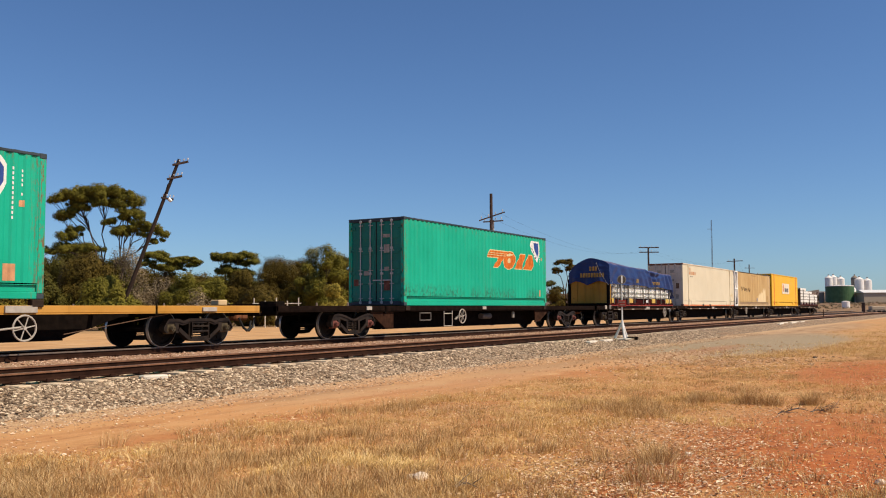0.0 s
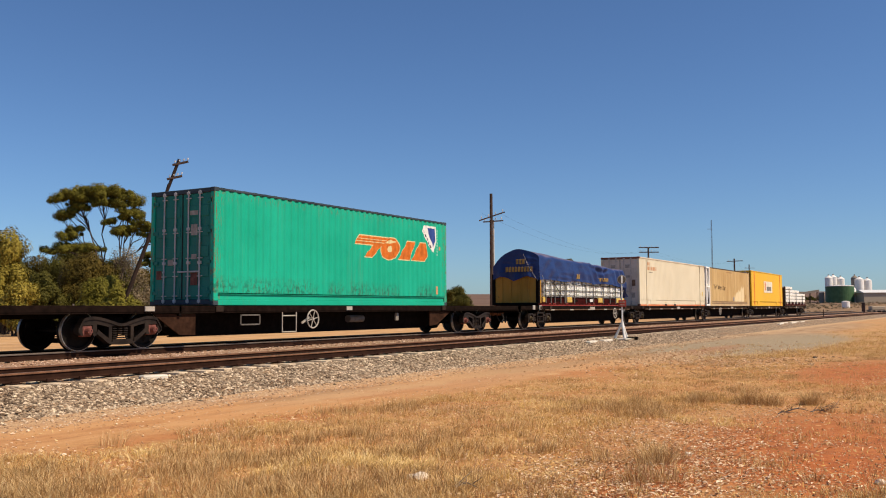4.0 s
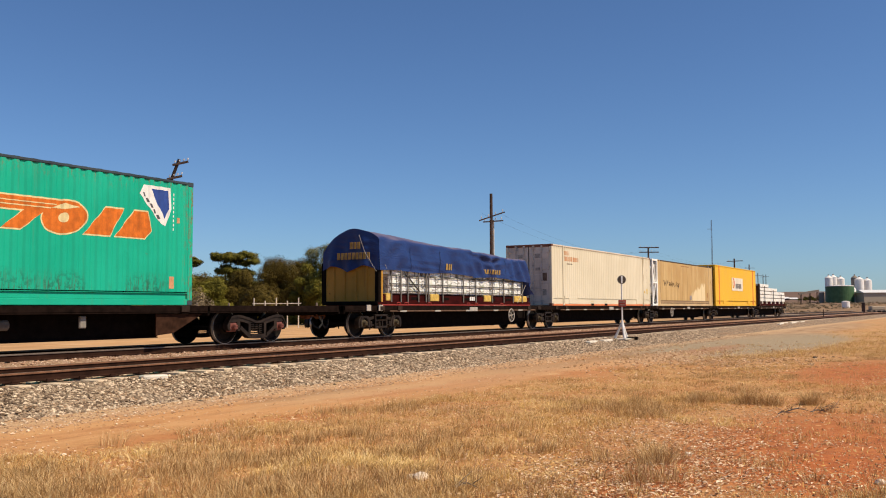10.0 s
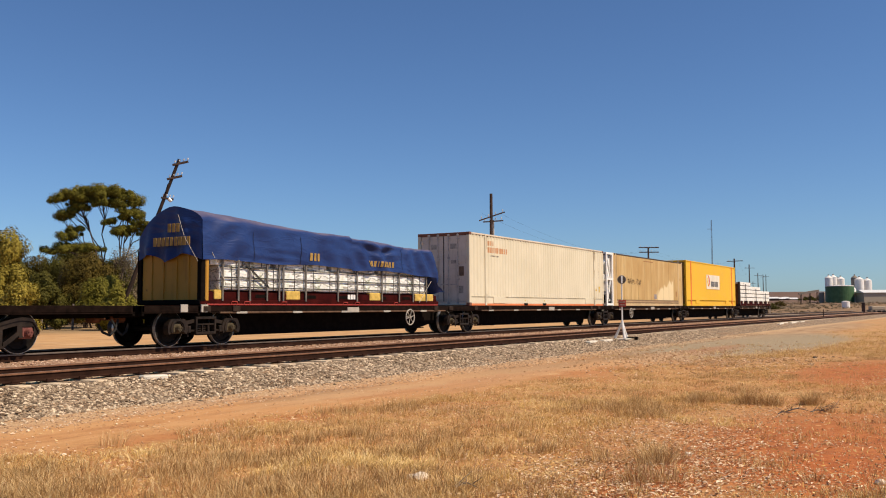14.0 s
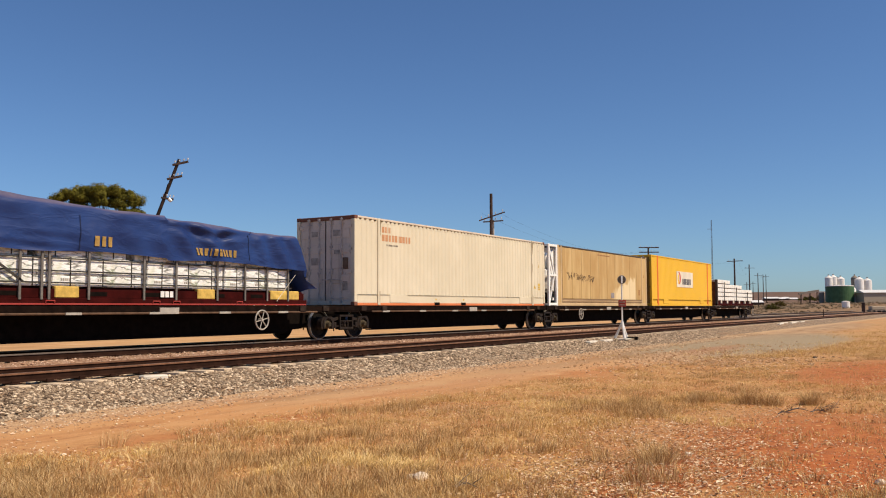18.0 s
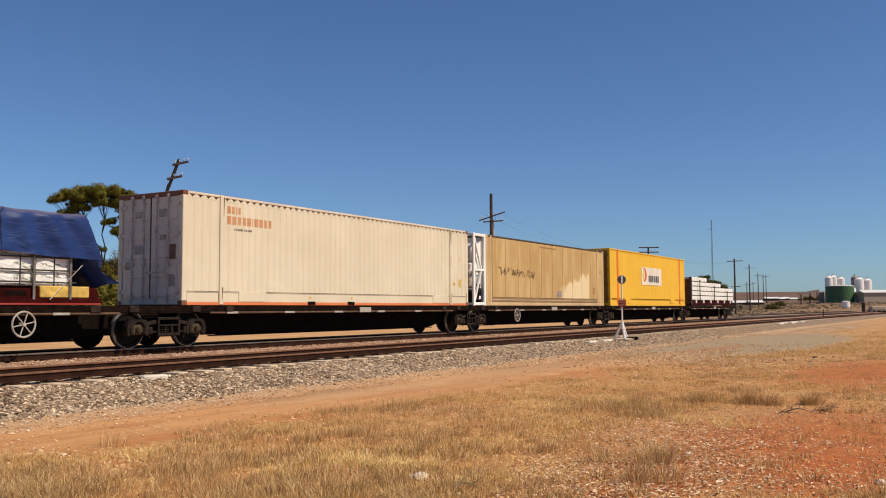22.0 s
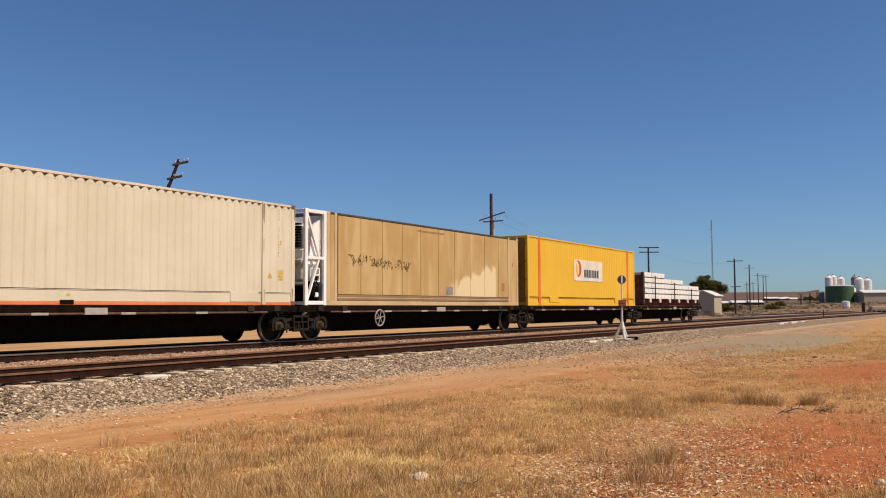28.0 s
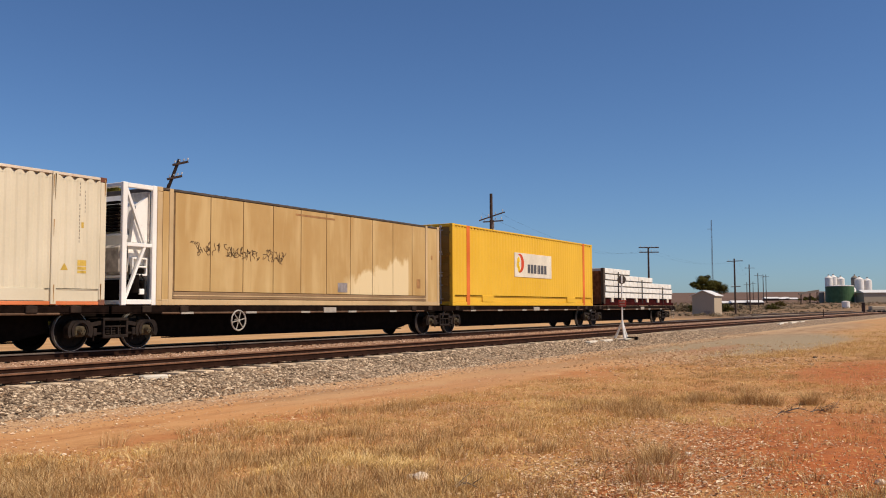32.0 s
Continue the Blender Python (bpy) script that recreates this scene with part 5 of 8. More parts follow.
# yellow box
yellow = container(92.44, 14.63, 3.2, M_YELLOW, M_OCHRE, "bright yellow corrugated container with orange posts and a white sign", posts=(1.25, 13.43), post_mat=M_STRIPE, pitch=0.27, depth=0.008, band=0.11, post_w=0.13, gap=0.05, skirt=0.22, skirt_in=0.03, rods=True)
sgn = Shape()
sgn.box(5.4, 9.35, -1.225, -1.205, 1.27, 2.34, 0.004)
part("sign_board", sgn, plain("sign_white", (0.74, 0.68, 0.56), rough=0.6, var=0.15, scale=2), yellow, "white trade sign board")


def crescent(cx, cz, r, a0, a1, w):
    n = 14
    out = [(cx + r * math.cos(a0 + (a1 - a0) * i / n), cz + r * math.sin(a0 + (a1 - a0) * i / n)) for i in range(n + 1)]
    inn = [(cx + (r - w * math.sin(math.pi * i / n) - 0.01) * math.cos(a0 + (a1 - a0) * i / n), cz + (r - w * math.sin(math.pi * i / n) - 0.01) * math.sin(a0 + (a1 - a0) * i / n)) for i in range(n + 1)]
    return out + inn[::-1]


def petal(cx, cz, a, r0, r1, w):
    """A fat curved leaf pointing outwards at angle a."""
    d, n_ = (math.cos(a), math.sin(a)), (-math.sin(a), math.cos(a))
    return [(cx + d[0] * (r0 + (r1 - r0) * t) + n_[0] * w * k, cz + d[1] * (r0 + (r1 - r0) * t) + n_[1] * w * k) for t, k in ((0.0, -0.2), (0.45, -1.0), (0.85, -0.75), (1.0, 0.1), (0.8, 0.8), (0.45, 0.9))]


decal(yellow, "mark_red", [crescent(5.92, 1.88, 0.42, -1.9, 2.0, 0.27)], M_LOGO_RED, -1.226)
decal(yellow, "mark_yellow", [petal(6.0, 1.84, a, 0.12, 0.42, 0.15) for a in (2.5, 3.3, 4.1)], M_LOGO_YEL, -1.226)
decal(yellow, "word_bars", word_bars(6.72, 1.46, 0.4, (0.62, 0.7, 0.62, 0.16, 0.6, 0.72, 0.66), 0.17), M_LOGO_GREY, -1.226, "dark trade lettering shown as bars")
for x in (2.9, 11.7):
    s = Shape()
    s.box(x - 0.5, x + 0.5, -1.232, -1.2, 0.155, 0.42, 0.006)
    part("skirt_cover", s, M_YELLOW, yellow)

# ---- loads on the two open units ----
def wrap_material():
    n = Nodes("white_pack_wrap", 0.45)
    co = n.coords()
    w = n.noise(n.coords(scale=(2.0, 6.0, 9.0)), 1.6, 5, 0.6, 1.2)
    col = n.mix(n.ramp(w, (0.46, 0.0), (0.66, 0.8)), (0.92, 0.91, 0.87), (0.50, 0.52, 0.48))
    vein = n.noise(n.coords(scale=(1.0, 2.0, 4.2)), 1.4, 3, 0.5, 0.4)
    col = n.mix(n.ramp(vein, (0.465, 0.0), (0.49, 0.85), (0.50, 0.85), (0.525, 0.0)), col, (0.10, 0.105, 0.09))
    g = n.noise(co, 1.7, 2)
    col = n.mix(n.ramp(g, (0.58, 0.0), (0.66, 0.35)), col, (0.42, 0.50, 0.24))
    n.color(col)
    n.bump(w, 0.5, 0.04)
    return n.mat


def tarp_material():
    n = Nodes("blue_tarpaulin", 0.5)
    n.b.inputs["Specular IOR Level"].default_value = 0.3
    co = n.coords()
    a = n.noise(co, 1.1, 5)
    w = n.noise(n.coords(scale=(1.0, 1.0, 2.2)), 2.4, 4, 0.55, 0.8)
    col = n.mix(n.ramp(a, (0.3, 0.0), (0.7, 1.0)), (0.010, 0.026, 0.112), (0.0155, 0.044, 0.166))
    col = n.mix(n.ramp(n.noise(co, 7, 5, 0.7), (0.55, 0.0), (0.8, 0.1)), col, (0.03, 0.06, 0.2))
    crease = n.noise(n.coords(scale=(0.45, 0.45, 1.5)), 2.6, 2, 0.5, 0.9)
    up_ = n.node("ShaderNodeSeparateXYZ", Vector=n.t.nodes.new("ShaderNodeNewGeometry").outputs["Normal"]).outputs[2]
    dust = n.math("MULTIPLY", n.ramp(up_, (0.55, 0.0), (0.9, 0.75)), n.ramp(n.noise(co, 2.0, 5, 0.65), (0.3, 0.5), (0.65, 1.0)))
    n.color(n.mix(dust, col, (0.21, 0.165, 0.19)))
    n.bump(n.math("ADD", n.math("MULTIPLY", w, 0.7), n.math("MULTIPLY", n.ramp(crease, (0.40, 0.0), (0.49, 1.0), (0.51, 1.0), (0.62, 0.0)), 0.4)), 0.24, 0.05)
    return n.mat


M_WRAP, M_TARP = wrap_material(), tarp_material()
M_TARP_SEAM = plain("tarp_seam", (0.010, 0.018, 0.06), rough=0.6, var=0.3)
M_STRAP = plain("dark_strap", (0.05, 0.045, 0.04))
M_POST = plain("galvanised_post", (0.185, 0.17, 0.15), rough=0.6, metal=0.2)
M_ROPE = plain("pale_rope", (0.6, 0.56, 0.47), rough=0.9)


def timber_pack(L, H, W, label, group, printed=True, straps=(0.18, 0.52, 0.84), wrap=None):
    p = thing("timber_pack", (0, 0, 0), label, "timber pack", group)
    part("wrap", Shape().box(0, L, -W / 2, W / 2, 0.0, H, 0.018), wrap or M_WRAP, p)
    for x in [k * L for k in straps]:
        s2 = Shape()
        for a, b, c, d in ((-W / 2 - 0.004, -W / 2 + 0.002, 0, H), (W / 2 - 0.002, W / 2 + 0.004, 0, H), (-W / 2, W / 2, H - 0.002, H + 0.004)):
            s2.box(x - 0.016, x + 0.016, a, b, c, d)
        part("strap", s2, M_STRAP, p)
    g = random.Random(int(L * 100 + H * 1000))
    for x in (0.06, 0.44) if printed else ():
        s = Shape()
        for q in word_bars(L * x + 0.06, H * 0.52, H * 0.24, [g.uniform(0.4, 0.9) for _ in range(5)], 0.22):
            s.prism(q, 1, -W / 2 - 0.003, -W / 2)
        part("print", s, M_DULL, p, "faint printed bars")
    return p


def place_pack(master, x, z):
    return moving(copy_thing(master, pose(x, YC, z)))


# -- tarped rack
TX = 47.05
rack = moving(thing("flat_rack", (TX, YC, DECK), "red steel flat rack with yellow end wall and stake posts", "flat rack"))
for e in (-1, 1):
    s = Shape()
    s.box(0.0, 12.0, min(e * 1.21, e * 1.1), max(e * 1.21, e * 1.1), 0.03, 0.16, 0.012)
    s.box(0.3, 11.9, min(e * 1.17, e * 1.12), max(e * 1.17, e * 1.12), 0.16, 0.36, 0.008)
    part("side_rail", s, M_REDFRAME, rack)
    for x in (2.1, 4.3, 5.9, 8.1, 9.6):
        s = Shape()
        s.box(x, x + 0.5, min(e * 1.176, e * 1.14), max(e * 1.176, e * 1.14), 0.2, 0.31, 0.01)
        part("pocket", s, M_BLACK, rack)
part("rack_floor", Shape().box(0.1, 11.9, -1.1, 1.1, 0.3, 0.4, 0.01), M_REDFRAME, rack)
M_REDLINE = painted("bright_red_flange", (0.30, 0.028, 0.02), dirt=(0.06, 0.02, 0.015), wear=0.9)
for e in (-1, 1):
    part("bottom_flange", Shape().box(0.22, 11.95, min(e * 1.216, e * 1.14), max(e * 1.216, e * 1.14), 0.006, 0.045, 0.004), M_REDLINE, rack, "bright red bottom flange")
for x in (1.1, 1.6, 3.15, 6.1, 6.75, 9.0):
    s = Shape()
    s.tube([(x, -1.225, 0.05), (x, -1.235, 0.1), (x + 0.22, -1.235, 0.1), (x + 0.22, -1.225, 0.05)], [0.014] * 4, 6)
    part("lashing_ring", s, M_REDLINE, rack)
for x in (0.5, 3.4, 7.6, 10.4):
    for e in (-1, 1):
        s = Shape()
        s.box(x, x + (1.25 if x > 10 else 0.62 if x > 1 else 0.3), min(e * 1.2, e * 1.0), max(e * 1.2, e * 1.0), 0.16, 0.42, 0.02)
        part("glut", s, M_TIMBERYEL, rack, "yellow timber glut")
for e in (-1, 1):
    s = Shape()
    s.box(0.0, 0.16, min(e * 1.22, e * 1.06), max(e * 1.22, e * 1.06), 0.1, 1.5, 0.015)
    part("end_post", s, M_BLACK, rack)
    s = Shape()
    s.box(0.16, 0.3, min(e * 1.215, e * 1.12), max(e * 1.215, e * 1.12), 0.1, 1.35, 0.03)
    part("end_gusset", s, M_RACKYEL, rack)
s = Shape()
s.box(0.05, 0.11, -1.06, 1.06, 0.12, 1.5, 0.01)
for y in (-0.7, -0.25, 0.25, 0.7):
    s.box(0.02, 0.06, y - 0.04, y + 0.04, 0.12, 1.6, 0.008)
part("end_wall", s, M_RACKYEL, rack)
part("end_beam", Shape().box(-0.02, 0.2, -1.2, 1.2, 0.02, 0.15, 0.02), M_BLACK, rack)
for x in (0.75, 1.35, 1.8, 2.5, 3.02, 3.2, 4.22, 5.8, 6.82, 8.25, 9.3, 10.2, 11.1):
    s = Shape()
    s.box(x, x + 0.06, -1.235, -1.195, 0.12, 1.24, 0.006)
    part("stake", s, M_POST, rack, "grey steel stake")
    s = Shape()
    s.box(x, x + 0.07, 1.19, 1.245, 0.12, 1.24, 0.008)
    part("stake", s, M_POST, rack)
for z in (0.48, 0.74, 1.02):
    s = Shape()
    s.box(0.7, 11.3, -1.2, -1.186, z, z + 0.035, 0.004)
    part("load_rail", s, M_STRAP, rack)
decal(rack, "maker_bars", word_bars(6.35, 0.2, 0.15, (0.8, 0.8, 0.7), 0.2), M_LOGO_WH, -1.212)
s = Shape()
bar(s, (1.55, 1.2), (2.6, 0.5), 0.05, -1.235, -1.215)
part("chain", s, M_STRAP, rack)
for a, b in (((10.6, 0.12), (11.4, 0.9)), ((0.35, 1.4), (0.85, 0.6))):
    s = Shape()
    s.cyl((a[0], -1.25, a[1]), (b[0], -1.26, b[1]), 0.008, n=6)
    part("rope", s, M_ROPE, rack, "pale tie-down rope")

packA = timber_pack(2.56, 0.40, 2.3, "pack of timber in creased white plastic wrap under a tarp", "timber packs on the tarped rack", printed=False)
packB = timber_pack(2.56, 0.24, 2.3, "flat pack of timber in white plastic wrap", "timber packs on the tarped rack")
for i in range(4):
    x = TX + 0.72 + i * 2.63
    if i == 0:
        packA.location = (x, YC, DECK + 0.67)
        packB.location = (x, YC, DECK + 0.42)
        moving(packA), moving(packB)
    else:
        place_pack(packA, x, DECK + 0.67), place_pack(packB, x, DECK + 0.42)
packC = timber_pack(2.35, 0.56, 2.28, "tall pack of timber in white wrap hidden under the tarp", "timber packs on the tarped rack")
packC.location = (TX + 0.4, YC, DECK + 1.08)
moving(packC)
for i in range(1, 4):
    place_pack(packC, TX + 0.4 + i * 2.6, DECK + 1.08)


NEAR_ROWS = 19


def creases(x, z):
    """Sharp folds in the cloth."""
    a = noise.noise((x * 0.55 + z * 0.5, z * 3.2 - x * 0.35, 5.0))
    b = noise.noise((x * 1.9 - z * 1.3, z * 1.2, 9.0))
    c = noise.noise((x * 3.1 + z * 2.2, z * 3.4, 15.0))
    slack = 0.35 + 0.65 * math.exp(-((x - 8.2) / 2.2) ** 2) if x < 15 else 1.0
    return slack * (0.020 * max(0.0, 1 - abs(a) * 6) + 0.008 * max(0.0, 1 - abs(b) * 5) + 0.003 * max(0.0, 1 - abs(c) * 4))


def tarp_section(x):
    """Near lower edge, over the top, to the far lower edge at x."""
    t = x / 11.45
    seam = 0.06 if x < 6.5 else 0.0
    sh = 2.28 - 0.22 * t + seam + 0.05 * math.sin(x * 1.1) * t
    rise = 0.26 * max(0.0, 1 - x / 6.6) + 0.05
    low = 1.2 + 0.025 * math.sin(x * 1.7) - 0.12 * max(0.0, t - 0.85) / 0.15
    if x > 6.5:
        low -= 0.06
    pts = []
    for j in range(NEAR_ROWS):
        k = 10 * j / (NEAR_ROWS - 1)
        z = low + (sh - 0.1 - low) * k / 10
        y = -1.25 - creases(x, z) * min(1.0, (10 - k) * 0.6) - 0.05 * noise.noise((x * 1.3, z * 2.1, 1.0)) - 0.055 * math.sin(7 * (x - 6.5) + 6 * z) * math.exp(-((x - 7.6) / 1.5) ** 2) - 0.035 * math.sin(5 * x - 7 * z) * math.exp(-((x - 0.8) / 1.0) ** 2) - 0.05 * math.sin(9 * x + 4 * z) * math.exp(-((x - 10.6) / 0.9) ** 2) - 0.11 * math.sin(17 * z - 2.6 * abs(x - 8.1)) * math.exp(-((x - 8.1) / 1.7) ** 2) * max(0.0, z - 1.45) - 0.03 * math.sin(26 * z + 1.2 * x) * math.exp(-((x - 2.9) / 1.1) ** 2) * max(0.0, 1.95 - z) - 0.03 * math.sin(x * 5 + z * 3) * (1 - k / 10) - 0.03 * (1 - k / 10)
        pts.append((y, z))
    for k in range(15):
        a = k / 14
        y = -1.17 + 2.25 * a
        pts.append((y, sh + rise * (math.sin(math.pi * a) ** 0.75) + 0.03 * noise.noise((x * 1.5, y * 2, 2.0)) - 0.42 * max(0.0, (a - 0.45) / 0.55) ** 1.7))
    for k in range(11):
        z = sh - 0.5 - (sh - 0.5 - low) * k / 10
        pts.append((1.13 + 0.04 * noise.noise((x, z * 2, 4.0)), z))
    return pts


def slant(x, z):
    """The loose end is pulled out towards its lower corner."""
    return x + 0.42 * max(0.0, (x - 10.3) / 1.15) * max(0.0, 2.15 - z)


def tarp_face(x, z):
    """Where the near side of the cloth lies at height z."""
    pts = tarp_section(x)[:NEAR_ROWS]
    for (ya, za), (yb, zb) in zip(pts[:-1], pts[1:]):
        if za <= z <= zb:
            return ya + (yb - ya) * (z - za) / (zb - za)
    return pts[0][0]


def make_tarp():
    tp = moving(thing("tarpaulin", (TX, YC, DECK), "blue tarpaulin with yellow stencilling, roped over timber packs", "tarpaulin"))
    xs = [11.45 * i / 200 for i in range(201)]
    rows = [[(slant(x, z), y, z) for y, z in tarp_section(x)] for x in xs]
    m = len(rows[0])
    v = [p for r in rows for p in r]
    f = [(i * m + k, (i + 1) * m + k, (i + 1) * m + k + 1, i * m + k + 1) for i in range(200) for k in range(m - 1)]
    part("cover", Shape().add(v, f), M_TARP, tp, smooth=True)
    # the cloth that hangs over the low end, gathered at the middle
    sec = tarp_section(0.0)
    top = [p for p in sec[NEAR_ROWS - 2:NEAR_ROWS + 16]]
    v, f = [], []
    n = 24
    top = [(ya + (yb - ya) * j / 3, za + (zb - za) * j / 3) for (ya, za), (yb, zb) in zip(top[:-1], top[1:]) for j in range(3)] + [top[-1]]
    for y, z in top:
        for k in range(n + 1):
            t = k / n
            low = 1.2 + 0.12 * abs(math.sin(y * 2.2)) - 0.05 * math.cos(y * 5)
            zz = z + (low - z) * t
            fold = 0.07 * noise.noise((y * 2.4, zz * 0.7, 7.0)) + 0.05 * math.sin(y * 9 + t * 2) * t + 1.3 * creases(y * 1.1 + 20, zz)
            hug = 1 - min(1.0, abs(y) / 1.24) ** 6
            v.append((0.004 - (0.034 + fold * min(1, t * 4) + 0.05 * t) * hug, y * (1 - 0.004 * t), zz))
    m = n + 1
    f = [(i * m + k, i * m + k + 1, (i + 1) * m + k + 1, (i + 1) * m + k) for i in range(len(top) - 1) for k in range(n)]
    part("end_flap", Shape().add(v, f), M_TARP, tp, smooth=True)
    # the loose tail at the high end
    sec = tarp_section(11.45)
    v = []
    for k, (y, z) in enumerate(sec):
        for j in range(7):
            t = j / 6
            zz = z + (0.42 + 0.2 * noise.noise((y, 3.0, 1.0)) - z) * t if z > 0.4 else z
            v.append((slant(11.45, z) + 0.08 * t + (0.6 if y < 0.2 else 0.4) * max(0.0, t - 0.6) / 0.4 + 0.05 * math.sin(y * 7 + t * 5) * t, y * (1 - 0.12 * t), zz))
    f = [(i * 7 + k, i * 7 + k + 1, (i + 1) * 7 + k + 1, (i + 1) * 7 + k) for i in range(len(sec) - 1) for k in range(6)]
    part("tail", Shape().add(v, f), M_TARP, tp, smooth=True)
    for x, z, h, widths in ((4.3, 1.35, 0.235, (0.55, 0.5, 0.5)), (7.45, 1.3, 0.19, (0.5, 0.55, 0.5, 0.2, 0.55, 0.55, 0.5, 0.5, 0.5, 0.5))):
        s = Shape()
        for w in widths:
            q = [x + w * h * i / 3 for i in range(4)]
            v = [(a, tarp_face(a, z + h * k / 4) - 0.022, z + h * k / 4) for a in q for k in range(5)]
            s.add(v, [(i * 5 + k, (i + 1) * 5 + k, (i + 1) * 5 + k + 1, i * 5 + k + 1) for i in range(3) for k in range(4)])
            x += (w + 0.32) * h
        part("stencil", s, M_WORDS_YEL, tp, "yellow stencil bars", kind="stuff")
    for x in (1.9, 3.95, 9.4):
        v, f = [], []
        for j in range(19):
            z = 1.24 + 0.05 * j
            v += [(x - 0.011, tarp_face(x - 0.011, z) - 0.012, z), (x + 0.011, tarp_face(x + 0.011, z) - 0.012, z)]
        f = [(2 * j, 2 * j + 1, 2 * j + 3, 2 * j + 2) for j in range(16)]
        part("seam", Shape().add(v, f), M_TARP_SEAM, tp, "dark stitched seam")
    s = Shape()
    for z, ws, y0 in ((1.94, (0.6, 0.6, 0.6), -0.58), (1.58, (0.6,) * 9, -0.98)):
        y = y0
        for w in ws:
            s.box(-0.195, -0.175, y, y + 0.115, z, z + 0.23, 0.004)
            y += 0.157
    part("end_stencil", s, M_WORDS_YEL, tp, "yellow stencil bars", kind="stuff")
    s = Shape()
    s.tube([(-0.2, -0.55, 2.4), (-0.23, -0.82, 1.8), (-0.13, -1.22, 1.15)], [0.005] * 3, 6)
    part("rope", s, M_ROPE, tp, "pale rope")
    return tp


make_tarp()

# -- last unit: open rack of stacked packs
GX = 108.7
rack2 = moving(thing("flat_rack", (GX, YC, DECK), "red steel flat rack with a dark end frame, loaded with timber", "flat rack"))
for e in (-1, 1):
    s = Shape()
    s.box(0.0, 12.9, min(e * 1.21, e * 1.1), max(e * 1.21, e * 1.1), 0.03, 0.2, 0.012)
    part("side_rail", s, M_REDFRAME, rack2)
    part("end_post", Shape().box(0.0, 0.22, min(e * 1.23, e * 1.05), max(e * 1.23, e * 1.05), 0.1, 2.06, 0.02), M_SEAM, rack2)
part("end_wall", Shape().box(0.08, 0.14, -1.05, 1.05, 0.1, 1.9, 0.01), M_RUST, rack2)
part("rack_floor", Shape().box(0.1, 12.8, -1.1, 1.1, 0.14, 0.42, 0.01), M_REDFRAME, rack2)
for x in (1.3, 3.3, 5.4, 7.5, 9.6, 11.6):
    part("glut", Shape().box(x, x + 0.35, -1.19, 1.19, 0.2, 0.44, 0.02), M_PALE, rack2, "pale timber bearer")
packG = timber_pack(4.1, 0.285, 2.35, "long pack of timber in white plastic", "timber packs on the last rack", printed=False, straps=(0.34,), wrap=plain("pale_far_wrap", (0.80, 0.79, 0.74), rough=0.5, var=0.2, scale=2.5))
packG.location = (GX + 0.35, YC, DECK + 0.44)
moving(packG)
for i in range(3):
    for j in range((5, 4, 3)[i]):
        if i or j:
            place_pack(packG, GX + 0.35 + i * 4.12 + (0.0, 0.12, -0.06, 0.09, 0.0)[j], DECK + 0.44 + j * 0.335)
for i in range(3):
    for j in range(1, (5, 4, 3)[i]):
        for k in range(4):
            x = 0.75 + i * 4.12 + k * 1.08
            part("bearer", Shape().box(x - 0.42, x + 0.42, -1.17, 1.17, 0.44 + j * 0.335 - 0.048, 0.44 + j * 0.335 - 0.002, 0.004), M_STRAP, rack2)
for x in (2.35, 6.5, 10.6):
    h = 1.9 if x < 4.4 else 1.55 if x < 8.4 else 1.2
    part("stake", Shape().box(x, x + 0.05, -1.235, -1.19, 0.12, h, 0.006), M_STRAP, rack2)


TURN = -radians(YAW)      # square to the line of sight


# ---- plants ----
def leaf_material(name, a, b, c, rough=0.6):
    n = Nodes(name, rough)
    n.b.inputs["Specular IOR Level"].default_value = 0.06
    col = n.ramp(n.island(), (0.0, a), (0.5, b), (1.0, c))
    big = n.noise(n.coords(), 0.6, 3)
    n.color(n.mix(n.ramp(big, (0.35, 0.0), (0.7, 0.55)), col, tuple(v * 0.6 for v in a)))
    return n.mat


LEAF = {
    "olive": leaf_material("olive_leaves", (0.13, 0.115, 0.017), (0.165, 0.147, 0.022), (0.21, 0.184, 0.031)),
    "dark": leaf_material("dark_leaves", (0.066, 0.06, 0.012), (0.09, 0.082, 0.016), (0.12, 0.106, 0.022)),
    "lime": leaf_material("yellow_green_leaves", (0.20, 0.155, 0.022), (0.26, 0.205, 0.034), (0.34, 0.275, 0.055)),
    "brown": leaf_material("brown_leaves", (0.080, 0.056, 0.011), (0.104, 0.075, 0.015), (0.135, 0.098, 0.021)),
    "grey": leaf_material("grey_leaves", (0.19, 0.145, 0.085), (0.245, 0.19, 0.115), (0.31, 0.245, 0.155)),
}
M_BARK = plain("gum_bark", (0.085, 0.06, 0.046), rough=0.95, var=0.5, scale=3)


